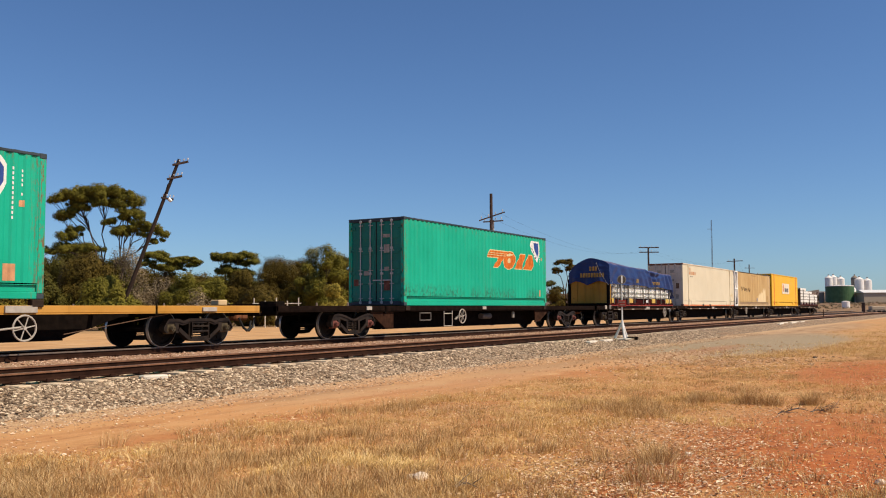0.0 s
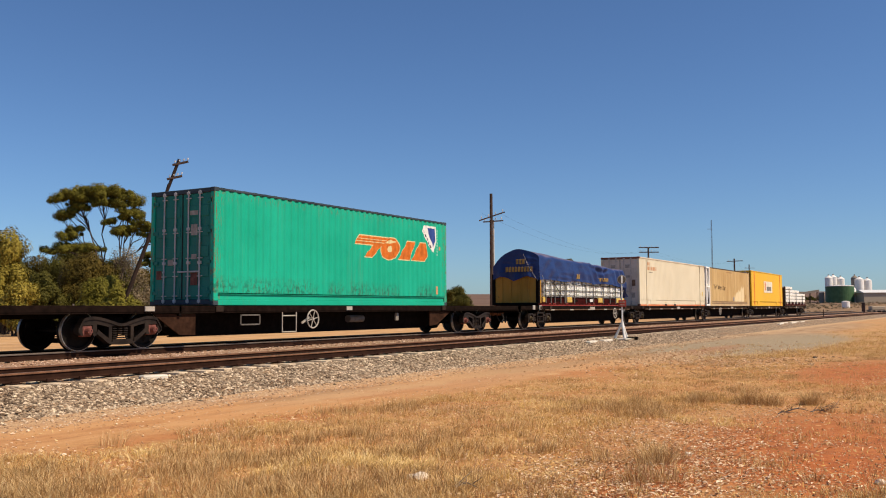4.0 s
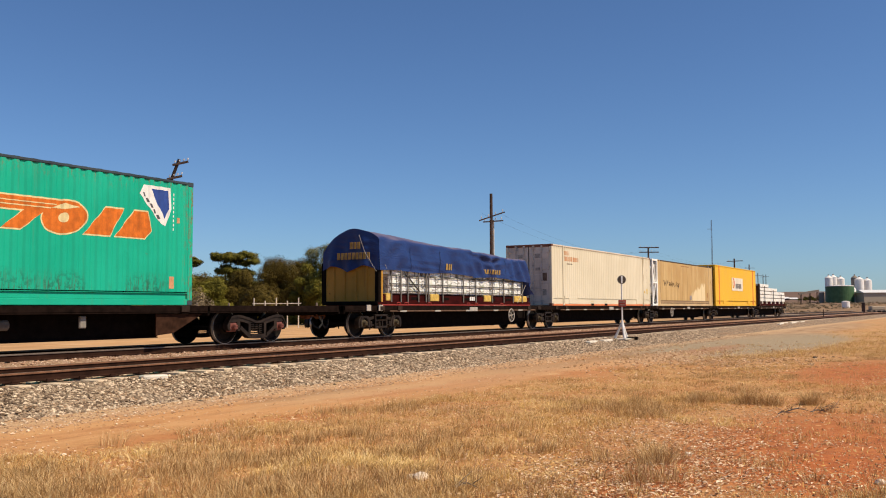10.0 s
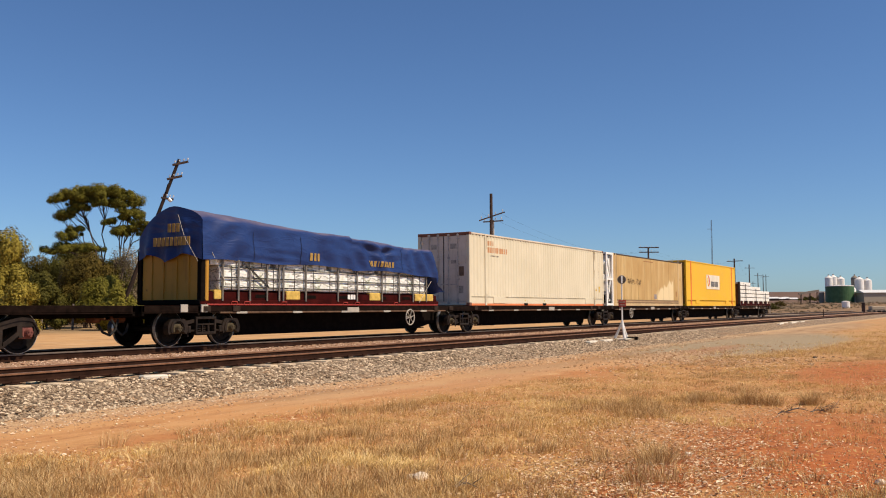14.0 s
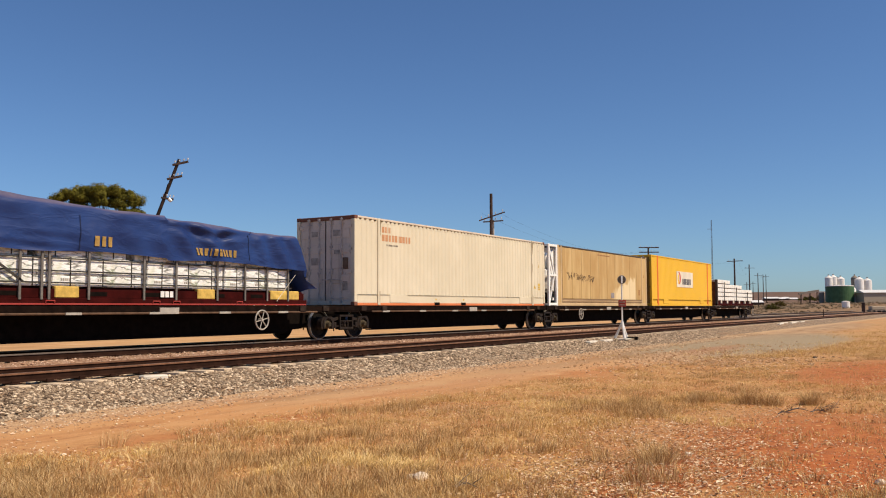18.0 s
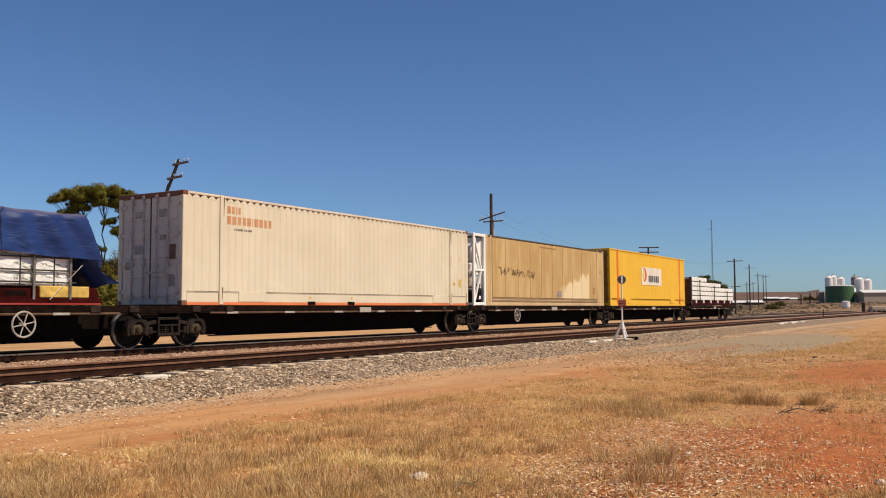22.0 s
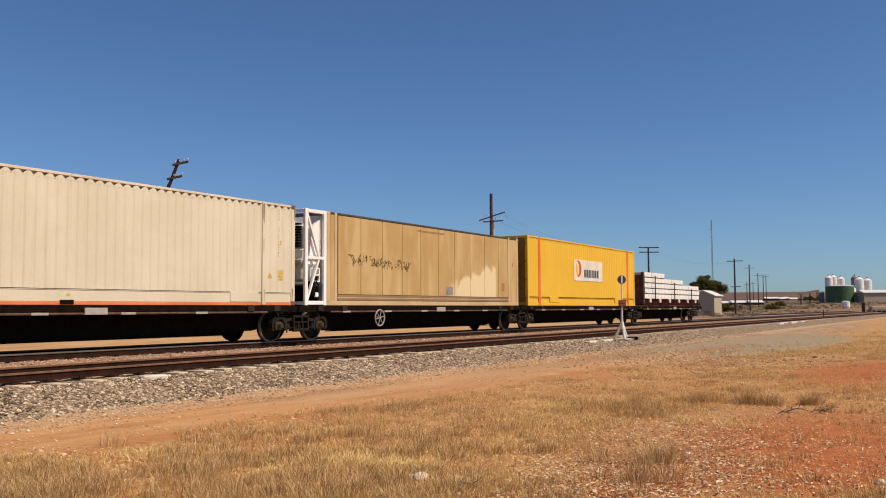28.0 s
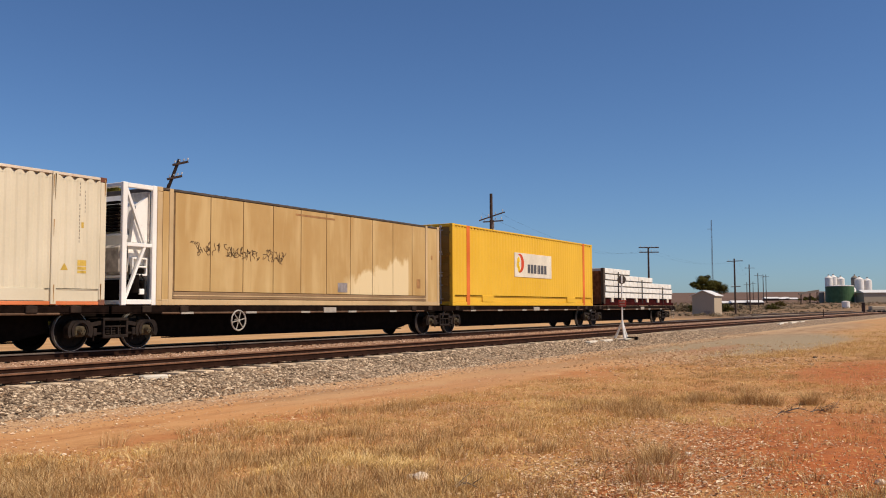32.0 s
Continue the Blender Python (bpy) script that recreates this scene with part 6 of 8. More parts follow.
def leaves(centres, radii, per, size, flat=1.0, loose=0.0):
    """Leaf blades round clump centres, as one mesh shape."""
    vs, fs, k = [], [], 0
    for c, r in zip(centres, radii):
        n = int(per * 2.4 * r ** 1.6) + 12
        d = nrg.normal(size=(n, 3))
        d /= np.linalg.norm(d, axis=1)[:, None]
        rad = r * (0.45 + 0.55 * nrg.random(n) ** 0.4 + loose * nrg.random(n) ** 3) * (1 + 0.28 * np.sin(d[:, 0] * 5 + c[0]) * np.cos(d[:, 1] * 4 + c[1]))
        p = np.array(c) + d * rad[:, None] * np.array([1, 1, flat])
        face = d * np.array([1, 1, 1 / flat]) + (0, 0, 0.35) + nrg.normal(size=(n, 3)) * 0.25
        a = np.cross(face, nrg.normal(size=(n, 3)))
        a /= np.linalg.norm(a, axis=1)[:, None] + 1e-6
        b = np.cross(face, a)
        b /= np.linalg.norm(b, axis=1)[:, None] + 1e-6
        s = size * 0.62 * (0.6 + 0.8 * nrg.random(n))[:, None]
        quad = np.stack([p, p + a * s + b * s * 0.42, p + a * s * 0.9 - b * s * 0.42], 1)
        vs.append(quad.reshape(-1, 3))
        fs.append(np.arange(3 * n).reshape(n, 3) + k)
        k += 3 * n
    sh = Shape()
    sh.v = np.concatenate(vs).tolist()
    sh.f = [tuple(f) for f in np.concatenate(fs).tolist()]
    return sh


def spot(px, d):
    """A place on the ground d metres ahead, px steps of the lens' scale to the side."""
    lat = (px - 784) / 1588.3 * d
    fx, fy = math.sin(radians(YAW)), math.cos(radians(YAW))
    x, y = fx * d + fy * lat, fy * d - fx * lat
    return x, y, ground_height(x, y)


def gum_tree(px, d, h, w, seed, leaf="olive", crown=0.45, clumps=22, size=0.19, per=600, flat=0.5, trunk=0.2, stems=3, label="", plates=()):
    """A tree with forking stems and clumps of leaves at the limb ends."""
    g = random.Random(seed)
    x, y, z = spot(px, d)
    t = thing("tree", (x, y, z - 0.05), label or {"olive": "olive-green gum tree with forking bare limbs", "brown": "thin brownish gum tree with forking limbs"}.get(leaf, "dark green gum tree with forking limbs"), "tree", "trees behind the railway")
    wood = Shape()
    cs, rs = [], []
    for k in range(clumps):
        a = 2.4 * k + g.uniform(-0.4, 0.4)
        q = math.sqrt((k + 0.5) / clumps)
        r = w / 2 * q * 0.86
        top = h * (1 - 0.30 * q ** 2.2)
        zc = top - g.random() ** 1.5 * h * crown * (0.25 + 0.75 * (1 - q * 0.3)) - h * 0.04
        cs.append((r * math.cos(a) + g.uniform(-0.2, 0.2), r * math.sin(a) + g.uniform(-0.2, 0.2), zc))
        rs.append(g.uniform(0.7, 1.25) * w * 0.115 + 0.15)
    lobes = []
    if plates:
        cs, rs = [], []
        for dx, dz, hw, hh in plates:
            lobes.append((Vector((dx * math.cos(TURN), dx * math.sin(TURN) + g.uniform(-0.5, 0.5) * hw, dz - 0.3 * hh)), len(cs)))
            n = max(6, int(hw * 13))
            for k in range(n):
                a, q = 2.4 * k + g.random(), math.sqrt((k + 0.5) / n) * 0.95
                u, v = hw * q * math.cos(a), hw * q * math.sin(a)
                o = g.uniform(-0.7, 0.7) * w * 0.22 if k == 0 else 0.0
                cs.append((dx * math.cos(TURN) + u * g.uniform(0.8, 1.25), dx * math.sin(TURN) + v * 1.15 + o, dz + g.uniform(-0.75, 0.7) * hh - 0.2 * q * q * hw + 0.12 * hw))
                rs.append(hh * g.uniform(0.3, 1.45) + 0.06)
    fork = h * max(0.12, (1 - crown) * 0.38)
    base = [(g.uniform(-0.1, 0.1) * w * 0.2, g.uniform(-0.1, 0.1) * w * 0.2) for _ in range(stems)]
    nodes = []
    for i, (bx, by) in enumerate(base):
        a = 2 * math.pi * i / stems + g.random()
        p0 = Vector((bx * 0.4, by * 0.4, 0))
        p1 = Vector((bx + 0.02 * w * math.cos(a), by + 0.02 * w * math.sin(a), fork * g.uniform(0.8, 1.15)))
        p2 = p1 + Vector((0.11 * w * math.cos(a), 0.11 * w * math.sin(a), h * (1 - crown) * 0.45))
        wood.tube([p0, p0.lerp(p1, 0.5) + Vector((g.uniform(-0.08, 0.08), g.uniform(-0.08, 0.08), 0)), p1, p2], [trunk, trunk * 0.85, trunk * 0.72, trunk * 0.5], 8)
        nodes.append((p2, trunk * 0.5))
    # limbs: each boughs out from a stem, then forks to three or four lobes
    order = sorted(range(len(lobes)), key=lambda i: math.atan2(lobes[i][0].z - fork, lobes[i][0].x * math.cos(TURN) + lobes[i][0].y * math.sin(TURN)))
    per_limb = 3 if len(lobes) > 12 else 2
    for j in range(0, len(order), per_limb):
        crew = order[j:j + per_limb]
        mean = sum((lobes[i][0] for i in crew), Vector()) / len(crew)
        p, r = min(nodes, key=lambda n: (Vector((n[0].x, n[0].y)) - Vector((mean.x, mean.y))).length)
        p = Vector((p.x * 0.7, p.y * 0.7, min(p.z, mean.z - 1.0)))
        L = (mean - p).length
        sway = lambda q: Vector((g.uniform(-q, q), g.uniform(-q, q), g.uniform(-q, q) * 0.4)) * L
        h1 = p.lerp(mean, 0.2) + sway(0.04) + Vector((0, 0, 0.04 * L))
        h2 = p.lerp(mean, 0.45) + sway(0.06)
        low = min(lobes[i][0].z for i in crew)
        h2.z = min(h2.z, max(p.z, low - 0.4))
        h1.z = min(h1.z, h2.z)
        wood.tube([p, h1, h2], [r * 0.95, r * 0.78, r * 0.62], 7)
        for i in crew:
            e, i0 = lobes[i]
            D = (e - h2).length
            m1 = h2.lerp(e, 0.35) + Vector((g.uniform(-0.1, 0.1), g.uniform(-0.1, 0.1), g.uniform(-0.02, 0.08))) * D
            m2 = h2.lerp(e, 0.7) + Vector((g.uniform(-0.09, 0.09), g.uniform(-0.09, 0.09), g.uniform(-0.07, 0.03))) * D
            wood.tube([h2, m1, m2, e], [r * 0.62, r * 0.52, r * 0.4, 0.02], 6)
            for c in cs[i0:lobes[i + 1][1] if i + 1 < len(lobes) else len(cs)][::3]:
                q = Vector(c)
                o = m1 if g.random() < 0.35 else m2
                mid = o.lerp(q, 0.5) + Vector((g.uniform(-0.12, 0.12), g.uniform(-0.12, 0.12), -0.08))
                wood.tube([o, mid, q], [r * 0.38, r * 0.28, 0.012], 5)
    for i, c in enumerate(cs if not lobes else ()):
        e = Vector(c)
        p, r = min(nodes, key=lambda n: (Vector((n[0].x, n[0].y)) - Vector((e.x, e.y))).length + abs(n[0].z - e.z) * 0.2)
        if e.z < p.z:
            p = Vector((p.x * 0.6, p.y * 0.6, max(0.3, e.z - 0.8)))
        mid = p.lerp(e, 0.5) + Vector((g.uniform(-0.35, 0.35), g.uniform(-0.35, 0.35), -0.13 * (e - p).length))
        wood.tube([p, mid, e], [r * 0.6, r * 0.36, 0.02], 6)
        for _ in range(3):
            q = e + Vector((g.uniform(-1, 1), g.uniform(-1, 1), g.uniform(-0.1, 0.6))) * 0.5
            wood.tube([mid.lerp(e, 0.4), q], [0.03, 0.01], 5)
    part("trunk", wood, M_BARK, t)
    part("crown", leaves(cs, rs, per, size, flat, 0.4), LEAF[leaf], t)
    return t


def bush(px, d, h, w, seed, leaf="olive", size=0.215, per=840, label="", depth=None):
    """A dense shrub, leafy to the ground, with an uneven outline."""
    g = random.Random(seed)
    x, y, z = spot(px, d)
    t = thing("bush", (x, y, z - 0.05), label or {"brown": "dense brownish dry roadside shrub", "grey": "sparse dusty grey-brown shrub", "dark": "dense dark green roadside shrub"}.get(leaf, "dense dusty green roadside shrub"), "bush", "shrubs behind the railway")
    wood, cs, rs = Shape(), [], []
    n = int(10 + w * 2.2)
    for k in range(n):
        a = g.uniform(0, 6.28)
        q = math.sqrt(g.random())
        r = w / 2 * q * 0.8
        zc = h * (0.12 + 0.74 * g.random() ** 0.8 * (1 - 0.55 * q * q))
        cs.append((r * math.cos(a), r * math.sin(a), zc))
        rs.append(g.uniform(0.16, 0.27) * min(w, h * 1.3))
    cs.append((0, 0, h * 0.8))
    rs.append(h * 0.2)
    for k in range(9):
        a = g.uniform(0, 6.28)
        e = cs[k % len(cs)]
        wood.tube([(0.25 * math.cos(a), 0.25 * math.sin(a), 0), (e[0] * 0.5, e[1] * 0.5, e[2] * 0.55), e], [0.07, 0.045, 0.015], 6)
    part("stems", wood, M_BARK, t)
    part("foliage", leaves(cs, rs, per * 1.35, size * 0.85, 0.85), LEAF[leaf], t)
    return t


def up(py, d):
    """Height of a top that stands py below the picture's upper edge at d metres."""
    return (547.5 - py) / 1588.3 * d + 1.25


def canopy(px, d, lobes):
    """Flat lobes of an umbrella crown: (column, row, half width, half height) as seen from the line."""
    k = d / 1588.3
    return [((a - px) * k, up(b, d) - 0.1, w * k * 0.92, h * k * 0.8) for a, b, w, h in lobes]


OLD_GUM = canopy(193, 75, (
    (100, 346, 14, 7), (118, 338, 18, 9), (140, 334, 20, 9), (165, 332, 22, 10), (190, 335, 20, 10), (207, 332, 14, 7), (222, 341, 16, 9), (238, 351, 8, 9),
    (150, 348, 22, 8), (185, 349, 22, 8), (130, 353, 16, 7), (212, 355, 16, 7), (113, 374, 13, 8), (128, 367, 12, 6), (143, 361, 14, 8), (226, 369, 14, 7), (242, 377, 9, 8),
    (193, 386, 13, 5), (215, 381, 11, 5), (212, 404, 18, 9), (229, 398, 10, 6), (246, 391, 17, 9), (268, 397, 15, 8), (284, 406, 9, 8), (276, 420, 14, 6), (255, 410, 10, 5),
    (112, 413, 12, 9), (130, 403, 13, 8), (92, 437, 14, 7), (118, 432, 18, 8), (140, 434, 16, 8), (160, 436, 14, 8)))
gum_tree(193, 75, up(322, 75), 9.6, 1, "olive", 0.46, 40, 0.15, 1250, 0.75, 0.135, 9, "tall umbrella-crowned gum tree with many pale bare stems", plates=OLD_GUM)
gum_tree(290, 88, up(438, 88), 5.0, 2, "olive", 0.35, 14, 0.18, 900, 0.5, 0.12, 4, plates=canopy(290, 88, ((275, 447, 22, 8), (300, 455, 16, 7), (262, 462, 14, 7), (290, 470, 20, 7))))
gum_tree(330, 92, up(450, 92), 5.0, 22, "olive", 0.3, 9, 0.18, 900, 0.5, 0.1, 3, plates=canopy(330, 92, ((322, 456, 26, 7), (344, 462, 14, 6), (310, 468, 18, 8))))
gum_tree(408, 86, up(438, 86), 5.0, 3, "olive", 0.5, 14, 0.18, 1100, 0.55, 0.12, 3, plates=canopy(408, 86, ((392, 452, 22, 9), (420, 450, 26, 10), (442, 460, 14, 7), (404, 474, 22, 9), (425, 482, 22, 10))))
gum_tree(476, 90, up(444, 90), 2.2, 33, "dark", 0.6, 8, 0.18, 900, 0.8, 0.1, 2)
gum_tree(572, 76, up(430, 76), 4.6, 4, "olive", 0.75, 30, 0.17, 1000, 0.8, 0.14, 2, "leafy green gum tree with a full crown")
gum_tree(610, 78, up(450, 78), 4.0, 44, "dark", 0.7, 22, 0.17, 1000, 0.8, 0.14, 2)
gum_tree(740, 95, up(486, 95), 4.2, 5, "dark", 0.5, 13, 0.19, 700, 0.5, 0.12, 2)
gum_tree(782, 98, up(490, 98), 3.6, 6, "dark", 0.5, 10, 0.19, 700, 0.5, 0.11, 2)
gum_tree(1000, 100, up(457, 100), 3.6, 7, "brown", 0.4, 11, 0.19, 700, 0.5, 0.12, 2, "slender gum tree with a small high crown", plates=canopy(1000, 100, ((1000, 464, 18, 6), (988, 478, 10, 6), (1012, 474, 10, 5))))
gum_tree(978, 104, up(490, 104), 3.0, 8, "dark", 0.5, 9, 0.19, 700, 0.5, 0.1, 2)
gum_tree(1252, 190, up(487, 190), 8.0, 9, "dark", 0.5, 16, 0.24, 320, 0.7, 0.13, 3, "dark wide-crowned tree behind a small shed", plates=canopy(1252, 190, ((1246, 495, 8, 8), (1233, 505, 9, 6), (1262, 504, 12, 7), (1277, 513, 10, 6), (1250, 511, 15, 6))))
back = random.Random(60)
for k in range(15):
    px = -25 + k * 46
    bush(px, back.uniform(90, 98), up(back.uniform(438, 458) if px < 230 else back.uniform(466, 486), 94), back.uniform(4.8, 6.4), 400 + k, back.choice(("dark", "brown", "dark", "dark")), 0.3, 480, "dense scrub at the back of the trees")
bush(8, 50, up(392, 50), 3.5, 10, "lime", 0.22, 900, "bright yellow-green wattle bush in full sun")
bush(-40, 52, up(430, 52), 3.6, 11, "lime", 0.22, 900, "bright yellow-green wattle bush in full sun")
bush(34, 46, up(488, 46), 2.2, 12, "lime", 0.2, 800, "small yellow-green wattle bush")
bush(100, 70, up(446, 70), 4.4, 13, "dark")
bush(124, 82, up(424, 82), 5.5, 131, "dark")
bush(150, 84, up(428, 84), 4.5, 132, "dark")
bush(158, 66, up(436, 66), 4.8, 14, "brown", label="brownish dense shrub among trees")
bush(191, 60, up(480, 60), 4.0, 15, "olive", label="rounded grey-green shrub in front of trees")
bush(226, 74, up(425, 74), 3.8, 16, "grey", 0.2, 180, "sparse grey leafless shrub")
bush(210, 58, up(500, 58), 2.8, 161, "olive")
bush(75, 62, up(470, 62), 3.2, 162, "dark")
bush(290, 80, up(480, 80), 4.6, 17, "grey", 0.2, 150, "sparse dusty grey-brown shrub")
bush(330, 78, up(474, 78), 4.4, 18, "olive")
bush(380, 80, up(482, 80), 4.2, 19, "olive")
bush(430, 82, up(470, 82), 4.6, 20, "brown", label="brownish dense shrub among trees")
bush(492, 80, up(450, 80), 4.8, 21, "brown", 0.17, 800, "rust-brown dense rounded shrub")
bush(530, 84, up(452, 84), 3.8, 211, "brown")
bush(590, 66, up(496, 66), 2.3, 23, "lime", label="small yellow-green bush below trees")
bush(460, 70, up(498, 70), 3.4, 24, "brown")
bush(350, 70, up(502, 70), 3.0, 25, "grey", 0.2, 170, "sparse dusty grey-brown shrub")
bush(545, 78, up(480, 78), 3.2, 26, "olive")
bush(690, 105, up(492, 105), 4.0, 27, "dark")
bush(655, 100, up(478, 100), 4.4, 28, "dark")
bush(715, 92, up(512, 92), 3.2, 29, "brown")
bush(765, 92, up(515, 92), 3.4, 30, "brown")
bush(810, 110, up(505, 110), 4.4, 31, "dark")
bush(980, 100, up(508, 100), 2.6, 32, "brown")
bush(1012, 100, up(512, 100), 2.2, 33, "brown")
g = random.Random(50)
for k in range(6):
    bush(g.uniform(1185, 1420), g.uniform(210, 330), g.uniform(1.4, 2.4), g.uniform(3.5, 7.0), 300 + k, g.choice(("brown", "grey", "dark")), 0.4, 60, "low dry scrub in the distance")


def scrub(count):
    """Low dry saltbush over the flat beyond the far track."""
    g = random.Random(70)
    cs, rs = [], []
    while len(cs) < count:
        d = g.uniform(105, 420)
        px = g.uniform(1150, 1640)
        x, y, z = spot(px, d)
        if y < 29 or 22 < y < 28:
            continue
        r_ = g.uniform(0.15, 0.5) * (1.6 if g.random() < 0.1 else 1.0) * (1.7 if d > 250 else 1.0)
        if noise.noise((x * 0.03, y * 0.03, 2.0)) < g.uniform(-0.3, 0.25):
            continue
        cs.append((x, y, z + r_ * 0.4))
        rs.append(r_)
    me = leaves(cs, rs, 70, 0.28, 0.45).mesh("dry_scrub", LEAF["grey"])
    tagged(new("dry_scrub", me), "low dry saltbush dotted over the flat", "scrub", kind="stuff")


scrub(650)


# ---- poles, mast and fence ----
M_POLE = plain("weathered_pole", (0.075, 0.05, 0.04), rough=0.9, var=0.5, scale=2)
M_POLE_DARK = plain("dark_pole", (0.036, 0.023, 0.018), rough=0.9, var=0.5, scale=2)
M_POLE_GREY = plain("silvered_pole", (0.20, 0.165, 0.14), rough=0.9, var=0.4, scale=2)
M_INSULATOR = plain("porcelain", (0.62, 0.60, 0.57), rough=0.3)


def arm(p, x0, z0, x1, z1, turn, name="cross_arm", r=0.06):
    c, s_ = math.cos(turn), math.sin(turn)
    s = Shape()
    s.cyl((x0 * c, x0 * s_ - 0.12, z0), (x1 * c, x1 * s_ - 0.12, z1), r, n=4)
    a = part(name, s, M_POLE, p)
    n = 4
    for k in range(n):
        t = (k + 0.35) / (n - 0.3)
        if 0.42 < t < 0.58:
            continue
        x, z = x0 + (x1 - x0) * t, z0 + (z1 - z0) * t
        q = Shape()
        q.cyl((x * c, x * s_ - 0.12, z + r), (x * c, x * s_ - 0.12, z + r + 0.12), 0.02, n=6)
        q.cyl((x * c, x * s_ - 0.12, z + r + 0.1), (x * c, x * s_ - 0.12, z + r + 0.2), 0.05, 0.035, 8)
        part("insulator", q, M_INSULATOR, a)
    return a




def pole(px, d, h, arms, label, lean=0.0, r=0.15, mat=None, thick=0.06):
    x, y, z = spot(px, d)
    p = thing("utility_pole", (x, y, z - 0.3), label, "utility pole", "utility poles")
    part("shaft", Shape().cyl((0, 0, 0), (0, 0, h + 0.3), r, r * 0.72, 12), mat or M_POLE, p)
    for x0, z0, x1, z1 in arms:
        arm(p, x0, z0 + 0.3, x1, z1 + 0.3, TURN, r=thick)
    if lean:
        p.rotation_euler = Euler((0, radians(lean), TURN))
        for o in p.children:
            o.rotation_euler = (0, 0, -TURN)
    return p


a = pole(199, 58, 11.85, ((-0.36, 11.34, 0.52, 11.9), (-0.36, 10.35, 0.48, 10.88), (-0.28, 9.1, 0.5, 9.25)), "dark leaning timber pole with short cross arms", lean=20.2, r=0.138, mat=M_POLE_DARK, thick=0.085)
s = Shape()
s.cyl((0.34, -0.15, 9.5), (0.56, -0.15, 9.4), 0.13, 0.1, 10)
part("lamp", s, M_INSULATOR, a, "white lamp head")
s = Shape()
s.cyl((0, -0.1, 9.85), (0.0, -0.22, 10.35), 0.07, n=8)
part("bracket", s, M_POLE_DARK, a)
b = pole(870, 69, 10.15, ((-1.05, 8.05, 0.95, 8.72), (-0.75, 7.95, 0.82, 8.05)), "dark timber power pole with a tilted cross arm", r=0.16)
s = Shape()
s.cyl((0.16, -0.12, 0.3), (0.16, -0.12, 8.4), 0.05, n=8)
part("conduit", s, M_PALE, b, "pale cable conduit")
pole(1148, 135, up(436, 135) - 0.3, ((-1.55, 10.35, 1.5, 10.35), (-1.5, 9.65, 1.45, 9.65)), "dark pole with two cross arms and insulators", r=0.17, thick=0.1)
pole(1300, 172, up(460, 172) - 0.1, ((-1.55, 10.1, 1.5, 10.2), (-0.9, 5.2, 0.95, 5.3)), "tall dark pole with a wide cross arm", r=0.19, thick=0.09)
for k, (px, d, top) in enumerate(((1326, 228, 474), (1341, 300, 494), (1350, 350, 500), (1355, 400, 502), (1321, 330, 512), (1332, 420, 515))):
    h = up(top, d)
    pole(px, d, h, ((-1.3, h - 0.9, 1.3, h - 0.9),), "distant dark power pole beside the road", r=0.17)


def cable(p, q, sag, name="power_cable"):
    s = Shape()
    p, q = Vector(p), Vector(q)
    pts = [p.lerp(q, t / 14) - Vector((0, 0, sag * 4 * (t / 14) * (1 - t / 14))) for t in range(15)]
    s.tube(pts, [0.0045] * 15, 5)
    ob = new(name, s.mesh(name, M_RUBBER))
    tagged(ob, "thin dark overhead cable sagging between poles", "cable", "overhead cables")


def top_of(px, d, h, off=0.0):
    x, y, z = spot(px, d)
    return (x + off * math.cos(TURN), y + off * math.sin(TURN), z + h)


for o in (-0.7, 0.7):
    cable(top_of(870, 69, 8.6, o), top_of(1148, 135, 10.0, o), 1.6)
    cable(top_of(1148, 135, 10.0, o), top_of(1300, 172, 10.1, o), 1.2)
    cable(top_of(1300, 172, 10.1, o), top_of(1326, 228, 9.6, o), 1.4)

x, y, z = spot(1261, 237)
M_MAST = plain("mast_steel", (0.15, 0.16, 0.19), rough=0.6)
mast = thing("radio_mast", (x, y, z), "thin pale steel radio mast", "mast")
H = up(395, 237)
for k in range(3):
    a = 2.1 * k
    part("leg", Shape().cyl((0.22 * math.cos(a), 0.22 * math.sin(a), 0), (0.12 * math.cos(a), 0.12 * math.sin(a), H), 0.04, 0.03, 6), M_MAST, mast)
s = Shape()
for k in range(24):
    a, b = 2.1 * k, 2.1 * (k + 1)
    s.cyl((0.2 * math.cos(a), 0.2 * math.sin(a), k * H / 24), (0.2 * math.cos(b), 0.2 * math.sin(b), (k + 1) * H / 24), 0.018, n=4)
part("lattice", s, M_MAST, mast)
part("aerial", Shape().cyl((-1.1 * math.cos(TURN), -1.1 * math.sin(TURN), H * 0.9), (0, 0, H * 0.9), 0.05, n=6), M_MAST, mast)

# pipe fence and wire fence in front of the trees
x, y, z = spot(490, 63)
fence = thing("pipe_fence", (x, y, z), "white painted pipe railing before the bushes", "fence")
for k in range(5):
    o = -1.6 + k * 0.78
    part("post", Shape().cyl((o * math.cos(TURN), o * math.sin(TURN), 0), (o * math.cos(TURN), o * math.sin(TURN), 2.1 if k in (0, 2, 4) else 1.9), 0.04, n=8), M_PALE, fence)
for h in (1.7, 1.0):
    part("rail", Shape().cyl((-1.7 * math.cos(TURN), -1.7 * math.sin(TURN), h), (1.7 * math.cos(TURN), 1.7 * math.sin(TURN), h), 0.03, n=8), M_PALE, fence)
for i, px in enumerate((20, 75, 130, 178, 235, 290, 348, 405, 560, 615)):
    x, y, z = spot(px, 61)
    fp = thing("fence_post", (x, y, z), "grey weathered timber fence post", "fence post", "fence posts")
    part("post", Shape().cyl((0, 0, -0.1), (0.02, 0, 1.75), 0.075, 0.06, 8), M_POLE_GREY, fp)


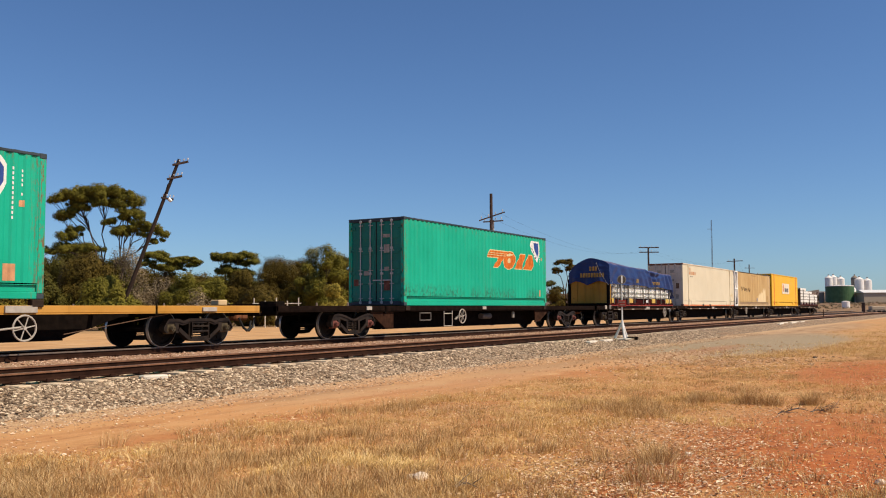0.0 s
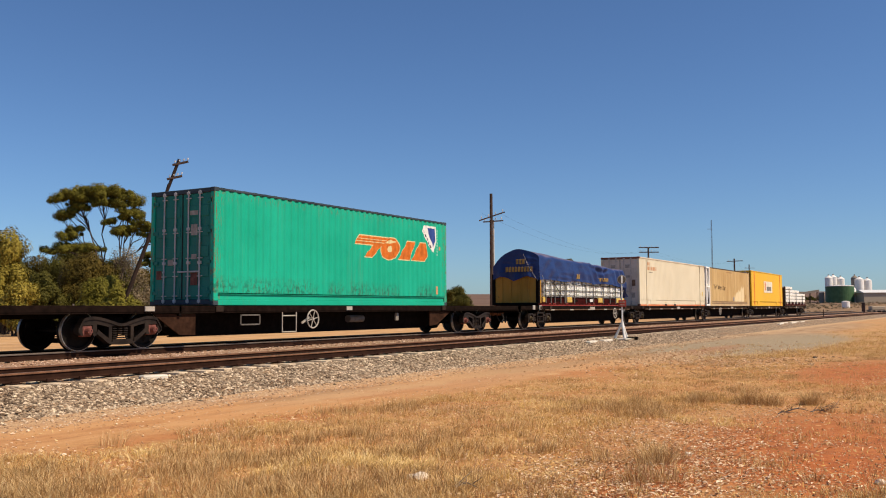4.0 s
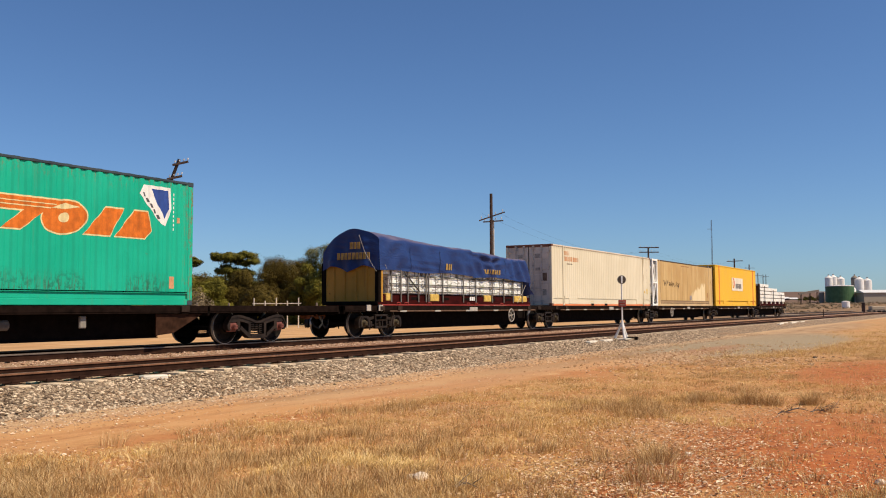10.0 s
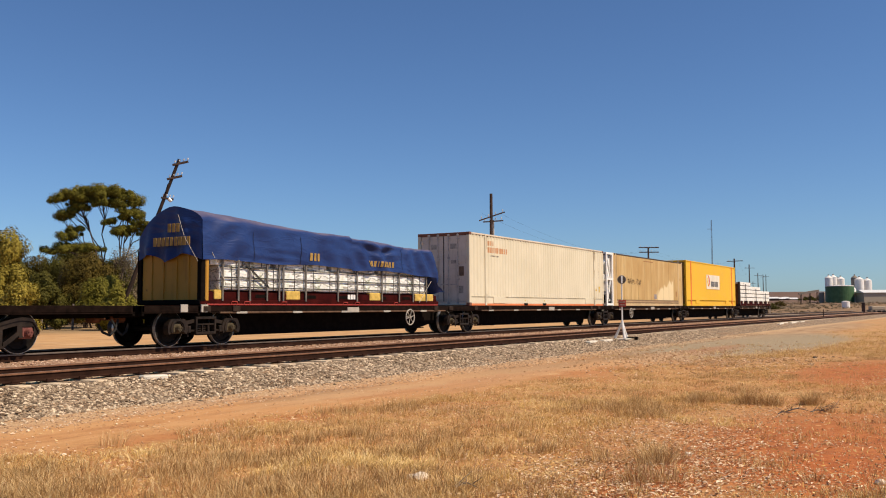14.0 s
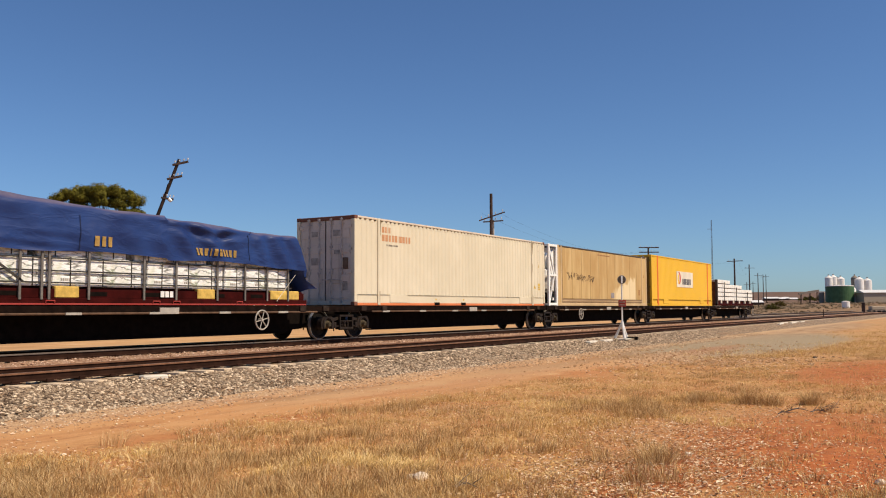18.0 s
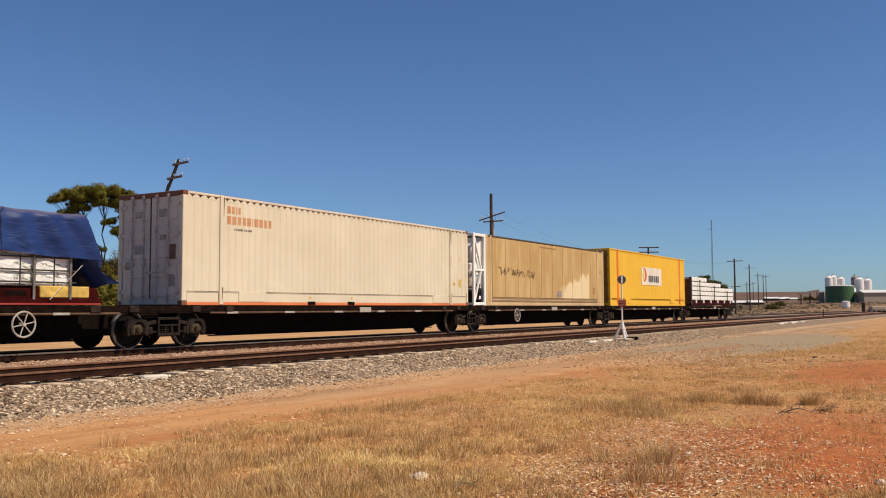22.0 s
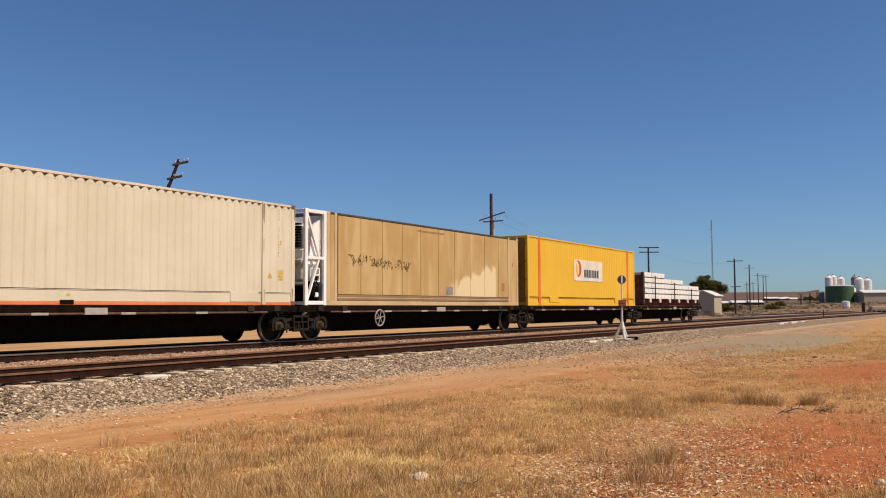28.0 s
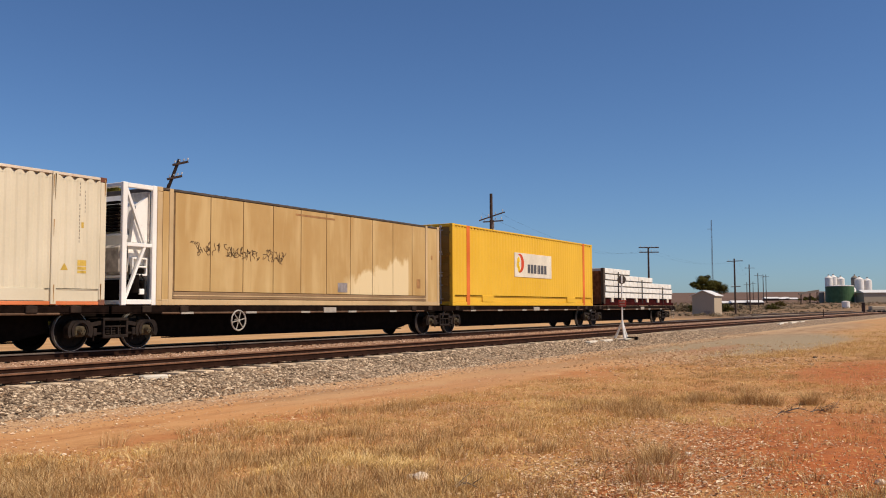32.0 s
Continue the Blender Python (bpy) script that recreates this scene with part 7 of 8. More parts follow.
# ---- the indicator stand beside the near track ----
sx, sy, sz = 36.4, 12.9, 0.24
stand = thing("points_indicator", (sx, sy, sz), "white railway points indicator on splayed legs with a red plate", "railway signal")
part("mast", Shape().cyl((0, 0, 0.42), (0, 0, 2.7), 0.034, 0.028, 10), M_LOGO_WH, stand)
part("collar", Shape().cyl((0, 0, 0.52), (0, 0, 0.74), 0.085, 0.06, 12), M_LOGO_WH, stand)
part("base_plate", Shape().box(-0.34, 0.36, -0.26, 0.3, -0.02, 0.03, 0.01), M_PALE, stand, "pale base plate")
for q in ((-0.28, -0.2), (0.3, -0.1), (0.05, 0.35)):
    part("leg", Shape().cyl((q[0] * 0.15, q[1] * 0.15, 0.62), (q[0], q[1], 0.02), 0.045, 0.06, 8), M_LOGO_WH, stand)
c, s_ = math.cos(TURN), math.sin(TURN)
s = Shape()
s.v = [(a * c - b * s_, a * s_ + b * c, zz) for a, b, zz in Shape().box(-0.16, 0.16, -0.07, -0.05, 1.36, 1.64, 0.01).v]
s.f = Shape().box(-0.16, 0.16, -0.07, -0.05, 1.36, 1.64, 0.01).f
plate = part("plate", s, plain("dull_red_plate", (0.30, 0.03, 0.02), rough=0.6), stand, "dull red plate")
s = Shape()
for zz in (1.42, 1.54):
    bx = Shape().box(-0.12, 0.12, -0.08, -0.068, zz, zz + 0.028, 0.003)
    s.add([(a * c - b * s_, a * s_ + b * c, h) for a, b, h in bx.v], bx.f)
part("marks", s, M_DULL, plate)
TO_EYE = Vector((s_, -c, 0))
disc = part("target", Shape().cyl(Vector((0, 0, 2.5)) + TO_EYE * 0.035, Vector((0, 0, 2.5)) + TO_EYE * 0.06, 0.165, n=24), M_SEAM, stand, "dark round target")
part("target_rim", Shape().cyl(Vector((0, 0, 2.5)) + TO_EYE * 0.03, Vector((0, 0, 2.5)) + TO_EYE * 0.055, 0.185, n=24), M_DULL, disc)
bx = Shape().box(-0.035, 0.035, -0.07, -0.061, 2.35, 2.65, 0.003)
stripe = Shape().add([(a * c - b * s_, a * s_ + b * c, h) for a, b, h in bx.v], bx.f)
part("target_stripe", stripe, M_LOGO_WH, disc)
lever = thing("points_lever", (sx + 0.75, sy - 0.35, sz - 0.05), "small dark points lever weight on the ground", "lever")
part("weight", Shape().cyl((0, -0.07, 0.07), (0, 0.07, 0.07), 0.07, n=12), M_BLACK, lever)
part("rod", Shape().cyl((0, 0, 0.09), (-0.55, 0.2, 0.12), 0.025, n=6), M_BLACK, lever)

for k, (x, y, L, a) in enumerate(((33.0, 12.95, 1.1, 0.1), (34.6, 12.95, 0.9, -0.05), (72.6, 13.1, 2.4, 0.05), (75.2, 13.35, 2.3, -0.06), (78.0, 13.1, 2.4, 0.03), (80.4, 13.4, 2.2, -0.1), (83.0, 13.2, 2.4, 0.04), (11.75, 13.3, 0.5, -0.3))):
    o = thing("old_sleeper", (x, y, BED(y) + 0.0), "pale discarded sleeper lying on the ballast", "sleeper", "discarded sleepers")
    o.rotation_euler = (0, 0, a)
    part("beam", Shape().box(-L / 2, L / 2, -0.11, 0.11, -0.06, 0.055, 0.025), M_PALE, o)
x, y, z = spot(1455, 98)
o = thing("marker_post", (x, y, z), "thin dark marker post on bare ground", "post")
part("post", Shape().cyl((0, 0, -0.05), (0, 0, 1.2), 0.05, n=8), M_POLE, o)


# ---- far buildings ----
M_ROOF = plain("white_roof_sheet", (0.78, 0.77, 0.74), rough=0.45, var=0.12)
M_SHEDWALL = plain("pale_shed_wall", (0.46, 0.38, 0.28), rough=0.8, var=0.15)
M_TANK = painted("green_tank_paint", (0.045, 0.105, 0.045), wear=0.5, fade=(0.075, 0.15, 0.07))
M_SILO = plain("white_silo_steel", (0.88, 0.84, 0.78), rough=0.5, var=0.12)
M_SILO_DARK = plain("stained_silo", (0.30, 0.25, 0.20), rough=0.7)


def shed(px, d, wid, dep, wall_h, roof_h, label, turn=0.0, door=False, roof=None):
    """A gabled shed; gable towards the viewer, long side to the right."""
    x, y, z = spot(px, d)
    b = thing("shed", (x, y, z), label, "shed", "small railway buildings" if wid < 6 else "far sheds")
    h = wid / 2
    part("wall", Shape().prism([(-h, -0.3), (h, -0.3), (h, wall_h), (0, wall_h + roof_h), (-h, wall_h)], 1, 0, dep), M_SHEDWALL, b)
    for e in (-1, 1):
        s = Shape()
        s.prism([(0, wall_h + roof_h + 0.09), (e * (h + 0.25), wall_h - 0.25 * roof_h / h + 0.09), (e * (h + 0.25), wall_h - 0.25 * roof_h / h), (0, wall_h + roof_h)], 1, -0.25, dep + 0.25)
        part("roof_slope", s, roof or M_ROOF, b)
    if door:
        part("vent", Shape().box(0.1, 1.2, -0.05, 0.02, 0.15, 0.75, 0.02), M_SILO_DARK, b)
    b.rotation_euler = (0, 0, TURN + radians(turn))
    return b


shed(1243, 150, 3.7, 4.4, 3.3, 0.8, "small pale concrete railway hut with a white roof", turn=-33, door=True)
for px, d, wid, hh in ((1290, 352, 5, 0.7), (1318, 350, 10, 0.9), (1338, 345, 5, 1.0), (1366, 500, 7.5, 1.2), (1382, 512, 4.5, 0.8), (1391, 520, 3.2, 1.0), (1404, 530, 5, 0.5)):
    x, y, z = spot(px, d)
    b = thing("long_shed", (x, y, z), "low far shed with a long white roof", "shed", "far sheds")
    part("wall", Shape().box(-wid / 2, wid / 2, 0, 5, -0.5, hh, 0.02), M_POLE, b)
    part("roof", Shape().prism([(-0.4, hh), (5.4, hh), (2.5, hh + 0.9)], 0, -wid / 2 - 0.3, wid / 2 + 0.3), M_ROOF, b)
    b.rotation_euler = (0, 0, TURN)

x, y, z = spot(1485, 385)
tank = thing("storage_tank", (x, y, z), "large dark green round storage tank", "tank")
part("wall", Shape().cyl((0, 0, -1), (0, 0, 7.0), 5.7, n=40), M_TANK, tank)
part("rim", Shape().cyl((0, 0, 7.0), (0, 0, 7.25), 5.75, n=40), M_SILO, tank)
part("roof", Shape().cyl((0, 0, 7.25), (0, 0, 7.6), 5.6, 0.5, 40), M_SILO, tank)
for px, d, r, top, mat in ((1466, 400, 1.6, 491, M_SILO), (1474, 402, 1.6, 490, M_SILO), (1487, 404, 1.7, 493, M_SILO), (1512, 396, 1.5, 491, M_SILO_DARK), (1520, 392, 1.9, 494, M_SILO), (1534, 396, 1.9, 496, M_SILO), (1481, 408, 1.4, 495, M_SILO), (1508, 384, 1.3, 511, M_SILO)):
    x, y, z = spot(px, d)
    h = up(top, d) - 1.25 + 1.55 - z
    si = thing("silo", (x, y, z), "tall pale steel silo with a cone top", "silo", "silos")
    part("barrel", Shape().cyl((0, 0, -1), (0, 0, h - 1.3), r, n=20), mat, si)
    part("cone", Shape().cyl((0, 0, h - 1.3), (0, 0, h - 0.25), r * 1.02, 0.3, 20), mat, si)
    part("cap", Shape().cyl((0, 0, h - 0.25), (0, 0, h + 0.2), 0.3, n=8), M_POLE_GREY, si)
x, y, z = spot(1553, 375)
o = thing("long_shed", (x, y, z), "long low white-roofed industrial shed", "shed", "far sheds")
part("wall", Shape().box(-6, 14, 0, 8, -0.5, 4.2, 0.02), M_SHEDWALL, o)
part("roof", Shape().prism([(-0.5, 4.2), (8.5, 4.2), (4, 5.4)], 0, -6.4, 14.4), M_ROOF, o)
o.rotation_euler = (0, 0, TURN)
for px, d, w, h, mat, nm, lab in ((1495, 260, 2.2, 1.9, M_SILO, "water_tank", "small pale tank beside the works"), (1453, 392, 3.6, 4.4, M_SILO_DARK, "loading_bin", "dark steel loading bin beside the works")):
    x, y, z = spot(px, d)
    o = thing(nm, (x, y, z), lab, "tank" if nm == "water_tank" else "bin")
    part("body", Shape().cyl((0, 0, -0.3), (0, 0, h), w / 2, n=16) if nm == "water_tank" else Shape().box(-w / 2, w / 2, -1, 1, -0.2, h, 0.03), mat, o)
    part("lid", Shape().cyl((0, 0, h), (0, 0, h + 0.2), w / 2 + 0.05, 0.2, 16) if nm == "water_tank" else Shape().box(-w / 2 - 0.05, w / 2 + 0.05, -1.05, 1.05, h, h + 0.12, 0.02), M_SILO, o)


def far_z(py, d):
    """Height in the world of a far point py below the picture's upper edge at d metres."""
    return (547.5 - py) / 1588.3 * d + 1.55


x, y, z = spot(1430, 345)
o = thing("conveyor", (x, y, 0), "long dark sloping conveyor gallery on legs beside the works", "conveyor")
gal = Shape()
bar(gal, (-3.8, far_z(524, 345)), (3.8, far_z(518.5, 345)), 0.75, -0.6, 0.6)
part("gallery", gal, M_SILO_DARK, o)
for a, py in ((-3.0, 523.5), (0.4, 521), (3.3, 519)):
    for e in (-0.5, 0.5):
        part("leg", Shape().cyl((a, e, z - 0.5), (a, e, far_z(py, 345)), 0.11, n=6), M_POLE, o)
o.rotation_euler = (0, 0, TURN)
g = random.Random(83)
for px, top, wid in ((1424, 529, 3.0), (1433, 527, 3.6), (1441, 531, 2.4), (1449, 526, 3.4), (1457, 530, 3.0), (1413, 533, 2.4)):
    d = g.uniform(470, 500)
    bush(px, d, max(1.2, far_z(top, d) - spot(px, d)[2]), wid, 500 + px, "dark", 0.5, 60, "dark bush at the edge of the works yard")
# track machine and relay case by the far line
x, y, z = spot(1526, 175)
o = thing("relay_case", (x, y, z), "brown upright equipment case beside the line", "equipment case")
part("case", Shape().box(-0.35, 0.35, -0.3, 0.3, 0, 2.1, 0.03), M_POLE, o)
part("roof", Shape().box(-0.42, 0.42, -0.37, 0.37, 2.1, 2.2, 0.02), M_SILO_DARK, o)
x, y, z = spot(1549, 178)
o = thing("flat_trailer", (x, y, z), "grey loaded trailer parked by the works", "trailer")
part("bed", Shape().box(-1.6, 1.6, -1, 1, 0.6, 0.8, 0.02), M_SILO_DARK, o)
part("load", Shape().box(-1.3, 1.5, -0.8, 0.8, 0.8, 1.5, 0.1), M_SHEDWALL, o)
for a in (-1.0, 1.0):
    part("wheel", Shape().cyl((a, -1.05, 0.35), (a, -0.8, 0.35), 0.35, n=14), M_RUBBER, o)
    part("wheel", Shape().cyl((a, 0.8, 0.35), (a, 1.05, 0.35), 0.35, n=14), M_RUBBER, o)
o.rotation_euler = (0, 0, TURN)


# ---- dry grass, stones ----
def straw_material(name, a, b, c):
    n = Nodes(name, 0.8)
    n.b.inputs["Specular IOR Level"].default_value = 0.08
    n.color(n.ramp(n.island(), (0.0, a), (0.5, b), (1.0, c)))
    return n.mat


def tufts(name, spots, mat, blades, height, label, bend=1.0, width=0.0016):
    """Tufts of thin bent blades in one mesh. spots: (x, y, size)."""
    sp = np.array(spots)
    n = len(sp)
    k = blades
    c = np.repeat(sp[:, :2], k, 0)
    sz = np.repeat(sp[:, 2], k)
    zz = np.repeat(np.array([ground_height(a, b) for a, b in sp[:, :2]]), k)
    N_ = n * k
    ang = nrg.random(N_) * 6.283
    rad = nrg.random(N_) ** 0.7 * 0.16 * sz
    out = np.stack([np.cos(ang), np.sin(ang)], 1)
    base = c + out * rad[:, None]
    h = height * sz * (0.35 + 0.65 * nrg.random(N_))
    lean = (0.3 + 1.3 * nrg.random(N_)) * h * 0.9 * bend
    ang2 = ang + nrg.normal(size=N_) * 0.7
    dirn = np.stack([np.cos(ang2), np.sin(ang2)], 1)
    wv = width * (0.5 + nrg.random(N_))
    side = np.stack([-np.sin(ang2 + nrg.normal(size=N_)), np.cos(ang2 + nrg.normal(size=N_))], 1) * wv[:, None]
    p0 = np.column_stack([base, zz - 0.01])
    p1 = np.column_stack([base + dirn * (lean * 0.35)[:, None], zz + h * 0.62])
    p2 = np.column_stack([base + dirn * lean[:, None], zz + h])
    s3 = np.column_stack([side, np.zeros(N_)])
    v = np.stack([p0 - s3, p0 + s3, p1 + s3 * 0.8, p1 - s3 * 0.8, p2], 1).reshape(-1, 3)
    i = np.arange(N_)[:, None] * 5
    f4 = (i + np.array([0, 1, 2, 3])).tolist()
    f3 = (i + np.array([3, 2, 4])).tolist()
    me = bpy.data.meshes.new(name)
    me.from_pydata(v.tolist(), [], f4 + f3)
    me.materials.append(mat)
    return tagged(new(name, me), label, "grass", kind="stuff")


def bare(x, y):
    """How bare the ground is: 1 on the dirt track and the red patches."""
    b = 0.0
    edge = y + 0.06 * x + 1.6 * noise.noise((x * 0.35, y * 0.35, 9.0))
    if edge > 9.0:
        b = 1.0 if x < 26 else 0.75
    for cx, cy, rx, ry in ((11.2, 2.0, 3.8, 2.0), (23.5, 2.2, 4.5, 1.6), (42, 8.8, 15, 3.8)):
        if ((x - cx) / rx) ** 2 + ((y - cy) / ry) ** 2 < 1:
            b = max(b, 0.85)
    return b


def scatter(count, grey):
    out = []
    g = random.Random(77 + grey)
    while len(out) < count:
        d = 4.5 + 34 * g.random() ** 1.8
        lat = g.uniform(-0.56, 0.56) * d
        fx, fy = math.sin(radians(YAW)), math.cos(radians(YAW))
        x, y = fx * d + fy * lat, fy * d - fx * lat
        if y > 11.3 or g.random() < bare(x, y):
            continue
        clump = noise.noise((x * 0.55, y * 0.55, 20.0 + grey * 5)) + 0.5 * noise.noise((x * 1.7, y * 1.7, 4.0))
        if clump < -0.05 + 0.3 * g.random():
            continue
        out.append((x, y, g.uniform(0.45, 1.0) * (1 + 0.8 * max(0, clump))))
    return out


M_STRAW = straw_material("straw", (0.40, 0.21, 0.055), (0.67, 0.435, 0.155), (0.88, 0.69, 0.36))
M_GREYGRASS = straw_material("grey_grass", (0.29, 0.155, 0.055), (0.52, 0.325, 0.135), (0.80, 0.60, 0.32))
def weathered(p):
    """A patch of greyer, older grass on the verge."""
    return ((p[0] - 5.2) / 2.0) ** 2 + ((p[1] - 6.4) / 1.3) ** 2 + 0.5 * noise.noise((p[0] * 2.0, p[1] * 2.0, 8.0)) < 1


short = scatter(4600, 0)
tufts("dry_grass", [p for p in short if not weathered(p)], M_STRAW, 34, 0.075, "short straw-yellow dry grass", bend=0.8)
tufts("grey_grass", scatter(1900, 1) + [p for p in short if weathered(p)], M_GREYGRASS, 40, 0.10, "grey-brown dead grass tufts", bend=0.8)
tufts("grey_grass", [p for p in scatter(3600, 2) if noise.noise((p[0] * 0.4, p[1] * 0.6, 50.0)) > 0.16], M_GREYGRASS, 30, 0.15, "thin upright brown dead stems", bend=0.65)


def all_round(count):
    """Tufts over the rest of the verge, on every side."""
    g, out = random.Random(91), []
    while len(out) < count:
        a, r = g.uniform(0, 6.283), 3.0 + 34 * g.random() ** 0.7
        x, y = r * math.cos(a), r * math.sin(a)
        if y > 11.0 or g.random() < bare(x, y) or noise.noise((x * 0.5, y * 0.5, 20.0)) < -0.1:
            continue
        fwd, lat = x * math.sin(radians(YAW)) + y * math.cos(radians(YAW)), x * math.cos(radians(YAW)) - y * math.sin(radians(YAW))
        if fwd > 3.5 and abs(lat) < 0.56 * fwd:
            continue
        out.append((x, y, g.uniform(0.5, 1.2)))
    return out


def far_verge(count):
    """Coarser tufts farther along the verge."""
    g, out = random.Random(92), []
    while len(out) < count:
        d, lat = 28 + 75 * g.random() ** 1.2, g.uniform(-0.1, 0.6)
        x, y = fx_ * d + fy_ * lat * d, fy_ * d - fx_ * lat * d
        if y > 7.6 or g.random() < bare(x, y) or noise.noise((x * 0.14, y * 0.2, 31.0)) < g.uniform(-0.25, 0.15):
            continue
        out.append((x, y, g.uniform(0.9, 2.0)))
    return out


fx_, fy_ = math.sin(radians(YAW)), math.cos(radians(YAW))
tufts("dry_grass", far_verge(1700), M_STRAW, 16, 0.085, "coarse straw-yellow dry grass", width=0.003)
tufts("dry_grass", all_round(3000), M_STRAW, 14, 0.1, "short straw-yellow dry grass")
big = []
g = random.Random(9)
fx, fy = math.sin(radians(YAW)), math.cos(radians(YAW))
for px, py, n, sp in ((1325, 714, 4, 0.25), (1360, 716, 4, 0.2), (1425, 716, 4, 0.12), (1150, 815, 7, 0.26), (1150, 850, 6, 0.4), (1240, 712, 4, 0.25), (780, 780, 14, 0.8), (820, 800, 10, 0.35), (500, 800, 14, 0.5),
                      (60, 830, 14, 0.6), (1000, 800, 8, 0.4), (240, 870, 16, 0.6), (560, 870, 12, 0.5), (600, 770, 16, 0.8), (430, 775, 12, 0.8), (1090, 720, 8, 0.5), (110, 850, 12, 0.8), (1540, 730, 8, 0.5), (700, 850, 12, 0.8), (330, 850, 12, 0.7)):
    d = 1.55 * 1588.3 / (py - 546)
    lat = (px - 784) / 1588.3 * d
    for _ in range(n):
        a, b = g.gauss(0, sp), g.gauss(0, sp * 0.6)
        big.append((fx * (d + b) + fy * (lat + a), fy * (d + b) - fx * (lat + a), g.uniform(0.6, 1.25)))
tufts("grey_grass", big, M_GREYGRASS, 110, 0.18, "taller clumps of grey dead grass", bend=0.85)
straw_beds = []
for px, py, n, sp in ((560, 818, 9, 0.22), (625, 812, 12, 0.25), (690, 820, 12, 0.25), (730, 828, 7, 0.18), (480, 832, 6, 0.2), (845, 850, 8, 0.2), (960, 716, 10, 0.4), (1010, 722, 8, 0.35), (1080, 714, 9, 0.4), (1220, 742, 6, 0.25), (1270, 752, 5, 0.2), (250, 800, 5, 0.3)):
    d = 1.55 * 1588.3 / (py - 546)
    lat = (px - 784) / 1588.3 * d
    for _ in range(n):
        a, b = g.gauss(0, sp), g.gauss(0, sp * 0.5)
        straw_beds.append((fx * (d + b) + fy * (lat + a), fy * (d + b) - fx * (lat + a), g.uniform(0.7, 1.3)))
tufts("dry_grass", straw_beds, straw_material("bright_straw", (0.62, 0.39, 0.10), (0.80, 0.58, 0.22), (0.95, 0.80, 0.46)), 90, 0.10, "dense bright yellow straw tufts", bend=1.1)
stiff = []
for px, py, n, sp in ((1316, 714, 3, 0.08), (1350, 716, 3, 0.1), (1424, 716, 3, 0.04), (1238, 712, 3, 0.07), (1155, 820, 3, 0.09), (1120, 716, 2, 0.12), (1130, 850, 2, 0.12)):
    d = 1.55 * 1588.3 / (py - 546)
    lat = (px - 784) / 1588.3 * d
    for _ in range(n):
        a, b = g.gauss(0, sp), g.gauss(0, sp * 0.6)
        stiff.append((fx * (d + b) + fy * (lat + a), fy * (d + b) - fx * (lat + a), g.uniform(0.7, 1.15)))
tufts("grey_grass", stiff, M_GREYGRASS, 130, 0.30, "rounded tangled clumps of grey dead stems", bend=0.75)


def litter(count):
    """Broken straw lying on the soil."""
    pts = []
    while len(pts) < count:
        d = 4.5 + 20 * nrg.random() ** 1.5
        lat = (nrg.random() - 0.5) * 1.12 * d
        x, y = fx * d + fy * lat, fy * d - fx * lat
        if y < 10.5 and nrg.random() > 0.98 * bare(x, y):
            pts.append((x, y))
    p = np.array(pts)
    z = np.array([ground_height(a, b) for a, b in pts])
    a = nrg.random(count) * 6.283
    L = 0.006 + 0.028 * nrg.random(count) ** 2
    w = 0.0012 + 0.003 * nrg.random(count)
    u = np.column_stack([np.cos(a) * L, np.sin(a) * L, nrg.normal(size=count) * 0.012])
    v = np.column_stack([-np.sin(a) * w, np.cos(a) * w, nrg.normal(size=count) * 0.002])
    c = np.column_stack([p, z + 0.012])
    q = np.stack([c - u - v, c + u - v, c + u + v, c - u + v], 1).reshape(-1, 3)
    f = (np.arange(count)[:, None] * 4 + np.arange(4)).tolist()
    me = bpy.data.meshes.new("straw_litter")
    me.from_pydata(q.tolist(), [], f)
    me.materials.append(M_STRAW)
    tagged(new("straw_litter", me), "broken pale straw lying on red soil", "straw", kind="stuff")


litter(60000)


